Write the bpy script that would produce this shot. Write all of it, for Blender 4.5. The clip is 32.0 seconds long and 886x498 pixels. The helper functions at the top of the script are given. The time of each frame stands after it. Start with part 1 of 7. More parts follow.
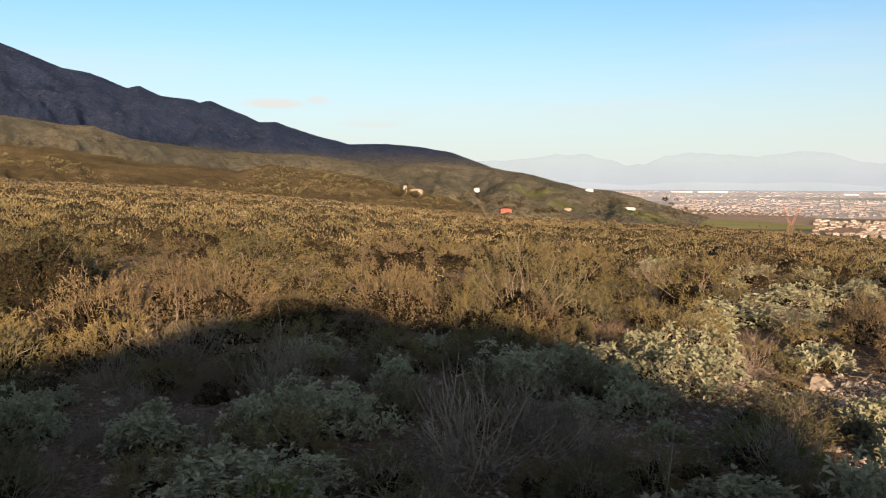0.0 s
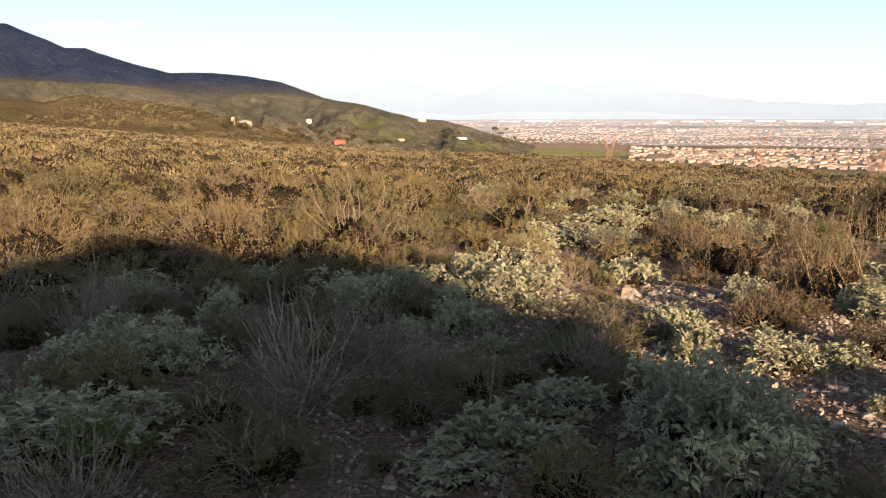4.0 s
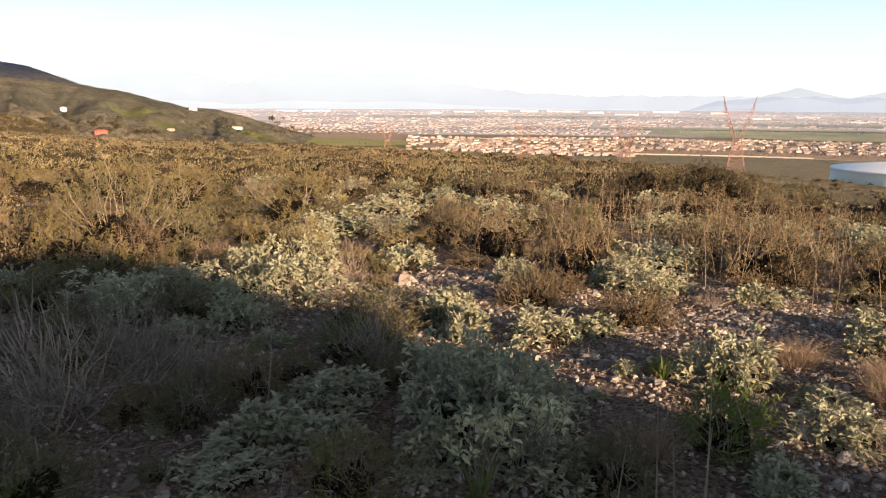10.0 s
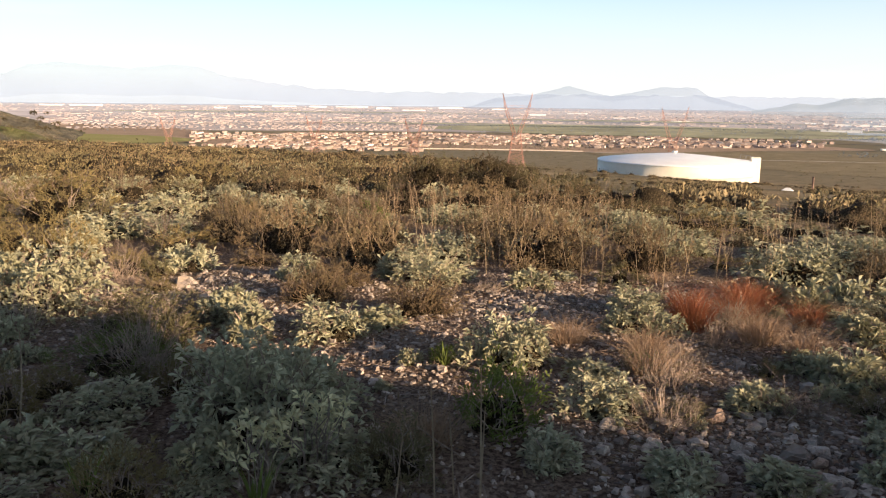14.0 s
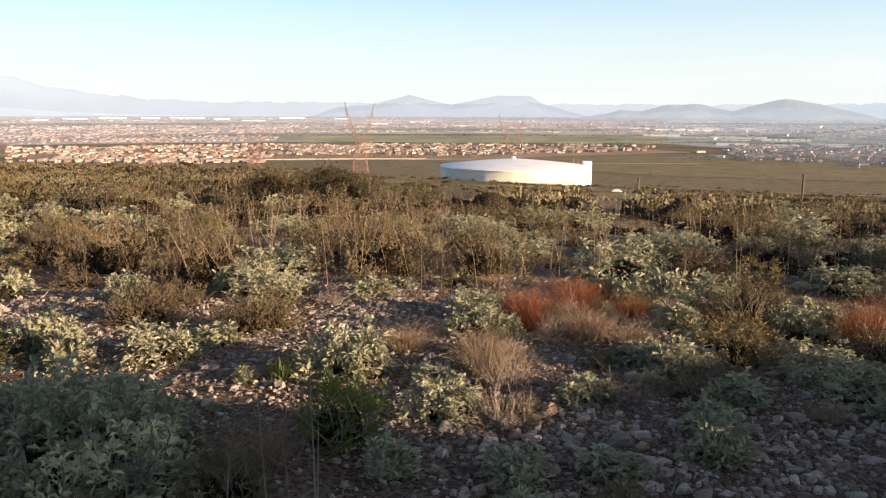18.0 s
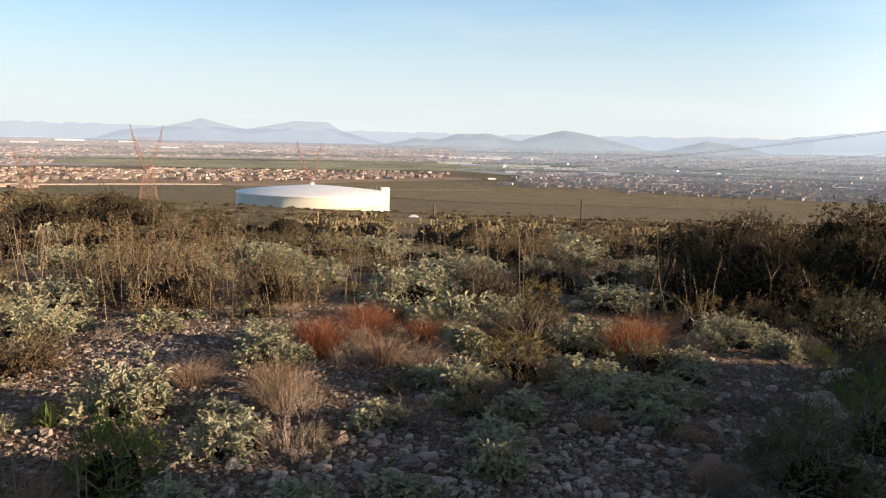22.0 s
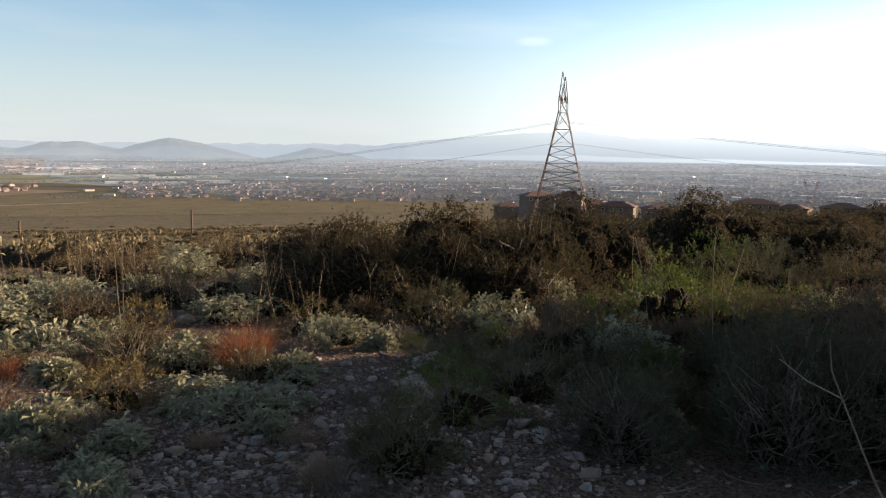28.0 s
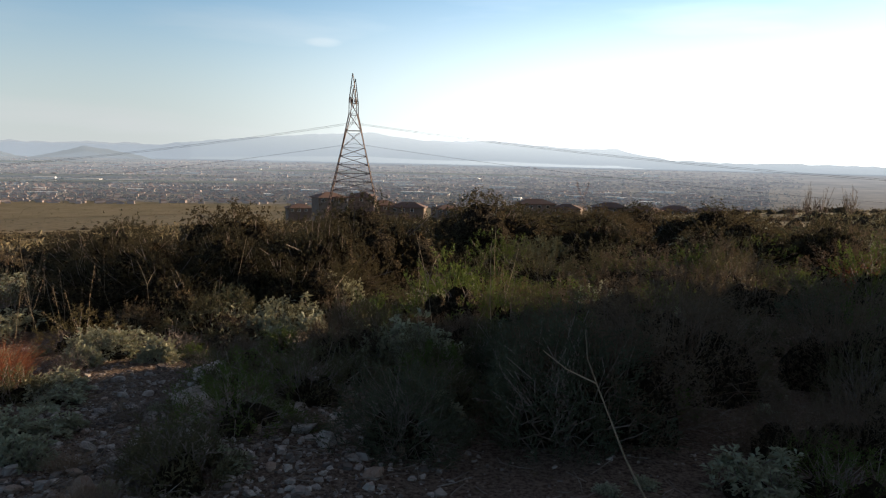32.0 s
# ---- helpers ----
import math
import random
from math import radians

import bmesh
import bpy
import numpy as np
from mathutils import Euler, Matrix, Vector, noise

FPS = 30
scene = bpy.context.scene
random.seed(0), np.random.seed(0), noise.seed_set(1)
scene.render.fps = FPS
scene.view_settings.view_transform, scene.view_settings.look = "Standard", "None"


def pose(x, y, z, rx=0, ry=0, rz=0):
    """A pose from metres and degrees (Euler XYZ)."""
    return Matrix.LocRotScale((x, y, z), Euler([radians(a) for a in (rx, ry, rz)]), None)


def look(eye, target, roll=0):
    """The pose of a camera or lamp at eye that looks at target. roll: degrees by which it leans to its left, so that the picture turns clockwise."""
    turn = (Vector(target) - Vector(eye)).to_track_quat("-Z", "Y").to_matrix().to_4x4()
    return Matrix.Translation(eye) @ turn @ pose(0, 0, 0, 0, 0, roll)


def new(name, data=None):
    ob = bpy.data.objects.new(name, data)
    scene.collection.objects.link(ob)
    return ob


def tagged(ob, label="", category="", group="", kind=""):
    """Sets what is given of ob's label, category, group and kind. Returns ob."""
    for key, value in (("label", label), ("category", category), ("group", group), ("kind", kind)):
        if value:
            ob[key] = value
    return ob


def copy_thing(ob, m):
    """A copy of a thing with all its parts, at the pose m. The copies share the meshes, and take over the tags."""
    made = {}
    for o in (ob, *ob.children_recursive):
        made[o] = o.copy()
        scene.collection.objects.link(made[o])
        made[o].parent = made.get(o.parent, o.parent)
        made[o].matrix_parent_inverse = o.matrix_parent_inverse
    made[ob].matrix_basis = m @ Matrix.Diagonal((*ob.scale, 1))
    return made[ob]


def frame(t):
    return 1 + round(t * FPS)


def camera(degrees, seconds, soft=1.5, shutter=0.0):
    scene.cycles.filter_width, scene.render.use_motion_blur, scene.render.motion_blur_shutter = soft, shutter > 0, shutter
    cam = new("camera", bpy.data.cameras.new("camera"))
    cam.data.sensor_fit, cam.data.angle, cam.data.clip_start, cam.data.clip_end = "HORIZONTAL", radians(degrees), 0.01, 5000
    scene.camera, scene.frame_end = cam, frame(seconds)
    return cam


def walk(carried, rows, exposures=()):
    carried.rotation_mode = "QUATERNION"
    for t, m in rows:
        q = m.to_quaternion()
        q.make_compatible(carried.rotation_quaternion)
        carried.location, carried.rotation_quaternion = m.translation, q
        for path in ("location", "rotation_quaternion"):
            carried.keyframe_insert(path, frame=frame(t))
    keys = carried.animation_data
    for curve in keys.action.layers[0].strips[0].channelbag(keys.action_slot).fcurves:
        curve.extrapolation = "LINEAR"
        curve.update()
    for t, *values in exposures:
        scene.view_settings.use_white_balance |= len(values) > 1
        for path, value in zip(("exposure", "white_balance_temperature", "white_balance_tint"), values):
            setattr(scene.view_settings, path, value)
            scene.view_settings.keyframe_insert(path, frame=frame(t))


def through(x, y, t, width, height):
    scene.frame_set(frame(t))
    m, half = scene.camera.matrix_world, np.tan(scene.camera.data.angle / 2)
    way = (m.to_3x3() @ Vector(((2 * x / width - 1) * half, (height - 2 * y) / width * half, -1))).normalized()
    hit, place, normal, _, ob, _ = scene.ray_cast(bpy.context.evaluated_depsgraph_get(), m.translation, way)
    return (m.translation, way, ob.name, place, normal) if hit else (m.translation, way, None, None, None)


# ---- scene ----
from mathutils.bvhtree import BVHTree
# The path: seconds, place, heading clockwise from north, pitch, roll
PATH = [
    (0.0, -0.179, 0.081, 1.598, -5.25, -4.84, -0.16),
    (0.5, -0.160, 0.102, 1.581, -4.47, -6.61, -0.37),
    (1.0, -0.150, 0.102, 1.575, -1.99, -7.55, -0.04),
    (1.5, -0.147, 0.109, 1.569, -0.83, -8.03, -0.04),
    (2.0, -0.139, 0.102, 1.563, 0.30, -8.30, 0.34),
    (2.5, -0.135, 0.092, 1.558, 2.55, -8.69, 0.04),
    (3.0, -0.133, 0.093, 1.556, 3.70, -9.23, 0.16),
    (3.5, -0.124, 0.095, 1.550, 5.11, -9.55, 0.16),
    (5.5, -0.125, 0.087, 1.548, 10.58, -10.38, 0.25),
    (6.0, -0.118, 0.088, 1.549, 11.57, -10.48, 0.18),
    (6.5, -0.114, 0.088, 1.553, 12.79, -10.40, 0.26),
    (7.0, -0.111, 0.076, 1.554, 13.82, -10.45, 0.41),
    (7.5, -0.119, 0.058, 1.561, 15.26, -10.73, 0.33),
    (8.0, -0.105, 0.065, 1.558, 16.65, -10.69, 0.27),
    (8.5, -0.101, 0.060, 1.561, 18.48, -10.72, 0.34),
    (9.0, -0.095, 0.066, 1.565, 20.11, -10.46, 0.09),
    (9.5, -0.088, 0.065, 1.562, 20.93, -10.38, -0.14),
    (10.0, -0.083, 0.065, 1.559, 22.54, -10.52, -0.28),
    (10.5, -0.073, 0.070, 1.560, 23.84, -10.66, -0.07),
    (11.0, -0.064, 0.069, 1.560, 24.92, -10.80, 0.20),
    (11.5, -0.059, 0.068, 1.555, 25.84, -10.71, 0.48),
    (12.0, -0.051, 0.059, 1.554, 28.36, -10.99, -0.28),
    (12.5, -0.031, 0.056, 1.553, 31.74, -11.06, -0.51),
    (13.0, -0.014, 0.059, 1.548, 34.59, -11.03, -0.28),
    (13.5, -0.012, 0.061, 1.547, 35.78, -10.73, -0.60),
    (14.0, 0.002, 0.057, 1.543, 37.59, -10.72, -0.69),
    (14.5, 0.009, 0.056, 1.543, 39.41, -10.54, -0.63),
    (16.5, 0.043, 0.040, 1.542, 43.67, -10.17, -0.21),
    (17.0, 0.050, 0.038, 1.540, 45.10, -9.89, -0.23),
    (17.5, 0.059, 0.027, 1.538, 46.83, -9.72, -0.00),
    (18.0, 0.072, 0.023, 1.537, 48.71, -10.00, -0.16),
    (18.5, 0.084, 0.022, 1.537, 49.10, -10.22, -0.15),
    (19.0, 0.071, 0.046, 1.539, 50.97, -9.70, 0.18),
    (19.5, 0.070, 0.042, 1.539, 52.87, -9.24, -0.43),
    (20.0, 0.084, 0.011, 1.546, 56.18, -8.71, -0.60),
    (20.5, 0.090, -0.008, 1.553, 58.20, -8.24, -0.75),
    (21.0, 0.095, -0.018, 1.552, 60.18, -8.32, -1.08),
    (21.5, 0.095, -0.026, 1.553, 61.83, -7.91, -1.54),
    (22.0, 0.088, -0.038, 1.553, 63.26, -7.95, -1.28),
    (22.5, 0.094, -0.048, 1.554, 66.33, -7.79, -1.28),
    (23.0, 0.078, -0.073, 1.560, 69.02, -7.66, -1.06),
    (23.5, 0.079, -0.073, 1.558, 71.03, -7.66, -1.25),
    (24.0, 0.078, -0.080, 1.559, 73.19, -7.24, -1.63),
    (24.5, 0.081, -0.087, 1.566, 74.88, -7.07, -1.68),
    (26.5, 0.082, -0.113, 1.570, 83.79, -7.45, -0.77),
    (27.0, 0.075, -0.125, 1.573, 86.79, -7.14, -0.57),
    (27.5, 0.100, -0.125, 1.574, 89.34, -7.05, -0.86),
    (28.0, 0.108, -0.135, 1.573, 90.78, -6.97, -0.75),
    (28.5, 0.103, -0.139, 1.576, 92.44, -7.10, -0.83),
    (29.0, 0.114, -0.146, 1.576, 94.55, -6.94, -0.88),
    (29.5, 0.119, -0.151, 1.580, 96.38, -6.72, -0.90),
    (30.0, 0.120, -0.162, 1.581, 98.50, -6.65, -0.76),
    (30.5, 0.108, -0.174, 1.584, 100.78, -6.73, -0.90),
    (31.0, 0.099, -0.180, 1.585, 102.52, -6.51, -1.24),
    (31.5, 0.094, -0.197, 1.589, 103.88, -6.40, -1.07),
    (32.0, 0.087, -0.199, 1.588, 105.74, -6.62, -1.31),
]
EXPOSURES = [(0.0, 1.24, 7330, 11), (2.0, 1.46, 7400, 12), (3.0, 1.56, 7250, 12), (6.0, 1.68, 7250, 14), (13.0, 1.62, 7230, 14), (19.0, 1.52, 7020, 12), (23.0, 1.36, 6880, 11),
             (28.0, 1.22, 6880, 10), (32.0, 0.94, 6850, 9)]


def eye_pose(x, y, z, heading, pitch, roll):
    return pose(x, y, z, 90 + pitch, 0, -heading) @ pose(0, 0, 0, 0, 0, -roll)


cam = camera(58.53, 32.0, soft=1.2)
walk(cam, [(row[0], eye_pose(*row[1:])) for row in PATH], EXPOSURES)

# ---- light: a low late sun behind the right shoulder, and its sky ----
SUN_AZ, SUN_EL = 163.0, 11.0


def bearing(az, dist=1.0):
    """Metres east and north at a compass bearing."""
    return dist * math.sin(radians(az)), dist * math.cos(radians(az))


sx, sy = bearing(SUN_AZ, math.cos(radians(SUN_EL)))
sun_data = bpy.data.lights.new("sun", "SUN")
sun_data.energy, sun_data.angle, sun_data.color = 4.4, radians(0.6), (1.0, 0.755, 0.52)
sun = new("sun", sun_data)
sun.matrix_world = look((sx * 50, sy * 50, math.sin(radians(SUN_EL)) * 50), (0, 0, 0))

world = bpy.data.worlds.new("sky")
scene.world = world
world.use_nodes = True
wn, wl = world.node_tree.nodes, world.node_tree.links
sky = wn.new("ShaderNodeTexSky")
sky.sky_type = "NISHITA"
sky.sun_disc = False
sky.sun_elevation, sky.sun_rotation = radians(SUN_EL), radians(SUN_AZ)
sky.air_density, sky.dust_density, sky.ozone_density, sky.altitude = 1.0, 0.8, 2.0, 300
back = wn["Background"]
back.inputs["Strength"].default_value = 0.070
# valley haze whitens the lowest sky, thinning upwards, with faint cirrus
way = wn.new("ShaderNodeTexCoord").outputs["Generated"]
split = wn.new("ShaderNodeSeparateXYZ")
wl.new(way, split.inputs[0])
fall = wn.new("ShaderNodeMapRange")
fall.interpolation_type = "SMOOTHERSTEP"
for key, value in (("From Min", -0.05), ("From Max", 0.29), ("To Min", 0.92), ("To Max", 0.06)):
    fall.inputs[key].default_value = value
wl.new(split.outputs["Z"], fall.inputs["Value"])
flat = wn.new("ShaderNodeMapping")
flat.inputs["Scale"].default_value = (1.0, 1.0, 7.0)
wl.new(way, flat.inputs["Vector"])
wisps = wn.new("ShaderNodeTexNoise")
wisps.inputs["Scale"].default_value, wisps.inputs["Detail"].default_value = 2.6, 5
wl.new(flat.outputs[0], wisps.inputs["Vector"])
thin = wn.new("ShaderNodeMapRange")
for key, value in (("From Min", 0.50), ("From Max", 0.75), ("To Min", 0.0), ("To Max", 0.16)):
    thin.inputs[key].default_value = value
wl.new(wisps.outputs["Fac"], thin.inputs["Value"])
more = wn.new("ShaderNodeMath")
more.operation, more.use_clamp = "ADD", True
wl.new(fall.outputs[0], more.inputs[0])
wl.new(thin.outputs[0], more.inputs[1])


def wisp(total, az, el, wide, tall, much):
    """A small cirrus wisp at a bearing and elevation, adding to the haze."""
    e, (cx, cy) = radians(el), bearing(az)
    parts = []
    for axis, mid, size in (((cy, -cx, 0), 0.0, wide), ((-cx * math.sin(e), -cy * math.sin(e), math.cos(e)), 0.0, tall), ((cx, cy, 0), 1.0, 0.5)):
        d = wn.new("ShaderNodeVectorMath")
        d.operation = "DOT_PRODUCT"
        wl.new(way, d.inputs[0])
        d.inputs[1].default_value = axis
        q = wn.new("ShaderNodeMath")
        q.operation = "SUBTRACT"
        wl.new(d.outputs["Value"], q.inputs[0])
        q.inputs[1].default_value = mid
        k = wn.new("ShaderNodeMath")
        k.operation = "DIVIDE"
        wl.new(q.outputs[0], k.inputs[0])
        k.inputs[1].default_value = size
        m = wn.new("ShaderNodeMath")
        m.operation = "MULTIPLY"
        wl.new(k.outputs[0], m.inputs[0])
        wl.new(k.outputs[0], m.inputs[1])
        parts.append(m.outputs[0])
    for other in parts[1:]:
        a = wn.new("ShaderNodeMath")
        a.operation = "ADD"
        wl.new(parts[0], a.inputs[0])
        wl.new(other, a.inputs[1])
        parts[0] = a.outputs[0]
    r = wn.new("ShaderNodeMapRange")
    r.interpolation_type = "SMOOTHSTEP"
    for key, value in (("From Min", 0.0), ("From Max", 1.0), ("To Min", much), ("To Max", 0.0)):
        r.inputs[key].default_value = value
    wl.new(parts[0], r.inputs["Value"])
    a = wn.new("ShaderNodeMath")
    a.operation, a.use_clamp = "ADD", True
    wl.new(total, a.inputs[0])
    wl.new(r.outputs[0], a.inputs[1])
    return a.outputs[0]


veiled = more.outputs[0]
for row in ((-17.2, 5.45, 0.045, 0.008, 0.42), (-14.2, 5.75, 0.018, 0.006, 0.30), (-10.5, 4.1, 0.05, 0.006, 0.14), (97.0, 7.75, 0.026, 0.007, 0.15)):
    veiled = wisp(veiled, *row)
tint = wn.new("ShaderNodeMix")
tint.data_type, tint.blend_type = "RGBA", "MULTIPLY"
tint.inputs[0].default_value = 1.0
wl.new(sky.outputs[0], tint.inputs[6])
tint.inputs[7].default_value = (0.66, 1.10, 1.42, 1)
haze = wn.new("ShaderNodeMix")
haze.data_type = "RGBA"
wl.new(veiled, haze.inputs[0])
wl.new(tint.outputs[2], haze.inputs[6])
# the aureole round the sun
aim = wn.new("ShaderNodeVectorMath")
aim.operation = "DOT_PRODUCT"
wl.new(way, aim.inputs[0])
aim.inputs[1].default_value = (sx, sy, math.sin(radians(SUN_EL)))
near_sun = wn.new("ShaderNodeMapRange")
near_sun.interpolation_type = "SMOOTHERSTEP"
for key, value in (("From Min", 0.1), ("From Max", 1.0), ("To Min", 1.0), ("To Max", 3.0)):
    near_sun.inputs[key].default_value = value
wl.new(aim.outputs["Value"], near_sun.inputs["Value"])
white = wn.new("ShaderNodeVectorMath")
white.operation = "SCALE"
white.inputs[0].default_value = (4.7, 5.08, 5.45)
wl.new(near_sun.outputs[0], white.inputs["Scale"])
wl.new(white.outputs[0], haze.inputs[7])
# gradient added above the view dims the zenith and takes out its blue
deep = wn.new("ShaderNodeMapRange")
for key, value in (("From Min", 0.22), ("From Max", 0.8), ("To Min", 0.0), ("To Max", 1.0)):
    deep.inputs[key].default_value = value
wl.new(split.outputs["Z"], deep.inputs["Value"])
zenith_dim = wn.new("ShaderNodeMix")
zenith_dim.data_type, zenith_dim.blend_type = "RGBA", "MULTIPLY"
wl.new(deep.outputs[0], zenith_dim.inputs[0])
wl.new(haze.outputs[2], zenith_dim.inputs[6])
zenith_dim.inputs[7].default_value = (0.84, 0.44, 0.30, 1)
wl.new(zenith_dim.outputs[2], back.inputs["Color"])


# ---- materials ----
def tree_of(name):
    m = bpy.data.materials.new(name)
    m.use_nodes = True
    n, l = m.node_tree.nodes, m.node_tree.links
    return m, n, l, n["Principled BSDF"]


def mixed(n, l, fac, a, b, mode="MIX"):
    """A colour mix of two colours or sockets."""
    x = n.new("ShaderNodeMix")
    x.data_type, x.blend_type = "RGBA", mode
    for sock, value in ((x.inputs[0], fac), (x.inputs[6], a), (x.inputs[7], b)):
        if isinstance(value, bpy.types.NodeSocket):
            l.new(value, sock)
        elif isinstance(value, (int, float)):
            sock.default_value = value
        else:
            sock.default_value = (*value, 1)
    return x.outputs[2]


def noisy(n, l, scale, detail=6.0, rough=0.6, low=0.35, high=0.65, coords=None):
    t = n.new("ShaderNodeTexNoise")
    t.inputs["Scale"].default_value, t.inputs["Detail"].default_value, t.inputs["Roughness"].default_value = scale, detail, rough
    if coords is None:
        coords = n.new("ShaderNodeNewGeometry").outputs["Position"]
    l.new(coords, t.inputs["Vector"])
    r = n.new("ShaderNodeMapRange")
    r.inputs["From Min"].default_value, r.inputs["From Max"].default_value = low, high
    l.new(t.outputs["Fac"], r.inputs["Value"])
    return r.outputs["Result"]


def bumped(n, l, b, height, strength=0.4, distance=0.02):
    k = n.new("ShaderNodeBump")
    k.inputs["Strength"].default_value, k.inputs["Distance"].default_value = strength, distance
    l.new(height, k.inputs["Height"])
    l.new(k.outputs[0], b.inputs["Normal"])


def leafy(name, dark, light, tip, rough=0.55, through=0.25, spread=0.35, patchy=0.6):
    """Foliage: every leaf a tone of its own, every plant another, lit through a little."""
    m, n, l, b = tree_of(name)
    geo, obj = n.new("ShaderNodeNewGeometry"), n.new("ShaderNodeObjectInfo")
    tone = n.new("ShaderNodeMapRange")
    tone.inputs["To Min"].default_value, tone.inputs["To Max"].default_value = 0.5 - spread, 0.5 + spread
    l.new(geo.outputs["Random Per Island"], tone.inputs["Value"])
    c = mixed(n, l, tone.outputs[0], dark, light)
    k = n.new("ShaderNodeMath")
    k.operation = "MULTIPLY"
    l.new(obj.outputs["Random"], k.inputs[0])
    k.inputs[1].default_value = 0.7
    c = mixed(n, l, k.outputs[0], c, tip)
    c = mixed(n, l, noisy(n, l, 2.3, 3), c, mixed(n, l, 0.5, dark, tip))
    patch = noisy(n, l, 0.22, 3, 0.5, 0.42, 0.62)
    less = n.new("ShaderNodeMath")
    less.operation = "MULTIPLY"
    l.new(patch, less.inputs[0])
    less.inputs[1].default_value = patchy
    c = mixed(n, l, less.outputs[0], c, [v * 0.8 for v in dark])
    l.new(c, b.inputs["Base Color"])
    b.inputs["Roughness"].default_value = rough
    b.inputs["Specular IOR Level"].default_value = 0.12
    tr, mx = n.new("ShaderNodeBsdfTranslucent"), n.new("ShaderNodeMixShader")
    l.new(c, tr.inputs["Color"])
    mx.inputs[0].default_value = through
    l.new(b.outputs[0], mx.inputs[1])
    l.new(tr.outputs[0], mx.inputs[2])
    l.new(mx.outputs[0], n["Material Output"].inputs["Surface"])
    return m


def plain(name, a, b2, scale=8.0, rough=0.8, metal=0.0, bump=0.3, distance=0.01):
    m, n, l, b = tree_of(name)
    f1, f2 = noisy(n, l, scale), noisy(n, l, scale * 9, 4)
    c = mixed(n, l, f1, a, b2)
    c = mixed(n, l, 0.25, c, mixed(n, l, f2, a, b2))
    obj = n.new("ShaderNodeObjectInfo")
    k = n.new("ShaderNodeMapRange")
    l.new(obj.outputs["Random"], k.inputs["Value"])
    k.inputs["To Min"].default_value, k.inputs["To Max"].default_value = 0.8, 1.15
    h = n.new("ShaderNodeHueSaturation")
    l.new(k.outputs[0], h.inputs["Value"])
    l.new(c, h.inputs["Color"])
    l.new(h.outputs[0], b.inputs["Base Color"])
    b.inputs["Roughness"].default_value, b.inputs["Metallic"].default_value = rough, metal
    if bump:
        bumped(n, l, b, f2, bump, distance)
    return m


SAGE = leafy("sage_leaf", (0.185, 0.192, 0.127), (0.55, 0.535, 0.385), (0.405, 0.39, 0.255), 0.6, 0.25, 0.45, 0.25)
OLIVE = leafy("olive_leaf", (0.082, 0.079, 0.043), (0.215, 0.195, 0.10), (0.19, 0.155, 0.085), 0.6, 0.2)
BROWN = leafy("dry_brown_leaf", (0.112, 0.086, 0.052), (0.29, 0.225, 0.132), (0.24, 0.175, 0.102), 0.6, 0.25)
GOLD = leafy("golden_olive_leaf", (0.108, 0.092, 0.042), (0.29, 0.235, 0.112), (0.255, 0.195, 0.092), 0.6, 0.2)
DRYTWIG = leafy("dry_twig", (0.11, 0.08, 0.056), (0.28, 0.205, 0.14), (0.21, 0.155, 0.102), 0.7, 0.2)
DARKLEAF = leafy("dark_green_leaf", (0.043, 0.044, 0.025), (0.115, 0.108, 0.056), (0.13, 0.09, 0.052), 0.75, 0.32)
# sage leaf with a patch of sunlight put into its colour
SUNFLECK_LEAF = leafy("sunfleck_sage_leaf", (0.36, 0.34, 0.20), (0.66, 0.62, 0.40), (0.55, 0.51, 0.31), 0.6, 0.25, 0.4, 0.1)
# the same growth farther down the slope, where single leaves are lost; paler, lower-contrast copies
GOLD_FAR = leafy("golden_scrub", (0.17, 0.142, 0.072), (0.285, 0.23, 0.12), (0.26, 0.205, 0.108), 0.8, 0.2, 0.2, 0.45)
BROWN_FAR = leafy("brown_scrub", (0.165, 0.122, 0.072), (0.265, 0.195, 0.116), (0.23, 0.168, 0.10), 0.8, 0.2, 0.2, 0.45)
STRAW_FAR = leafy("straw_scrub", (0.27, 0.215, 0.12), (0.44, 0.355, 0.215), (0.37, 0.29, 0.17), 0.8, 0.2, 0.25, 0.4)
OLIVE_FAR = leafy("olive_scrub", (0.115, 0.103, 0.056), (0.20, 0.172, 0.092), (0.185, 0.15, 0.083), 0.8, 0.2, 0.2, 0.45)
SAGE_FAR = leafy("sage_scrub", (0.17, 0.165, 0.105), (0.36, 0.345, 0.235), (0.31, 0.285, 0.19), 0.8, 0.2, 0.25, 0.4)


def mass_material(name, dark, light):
    """Dense inside of a bush: small leaves, twigs and gaps with painted shade."""
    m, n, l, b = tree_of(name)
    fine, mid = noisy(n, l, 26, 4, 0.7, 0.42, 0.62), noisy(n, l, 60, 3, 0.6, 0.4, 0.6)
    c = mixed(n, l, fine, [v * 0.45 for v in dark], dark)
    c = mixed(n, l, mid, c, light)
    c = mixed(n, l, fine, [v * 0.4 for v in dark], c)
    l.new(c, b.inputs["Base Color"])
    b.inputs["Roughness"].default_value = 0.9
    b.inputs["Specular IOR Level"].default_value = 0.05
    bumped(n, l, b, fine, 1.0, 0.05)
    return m


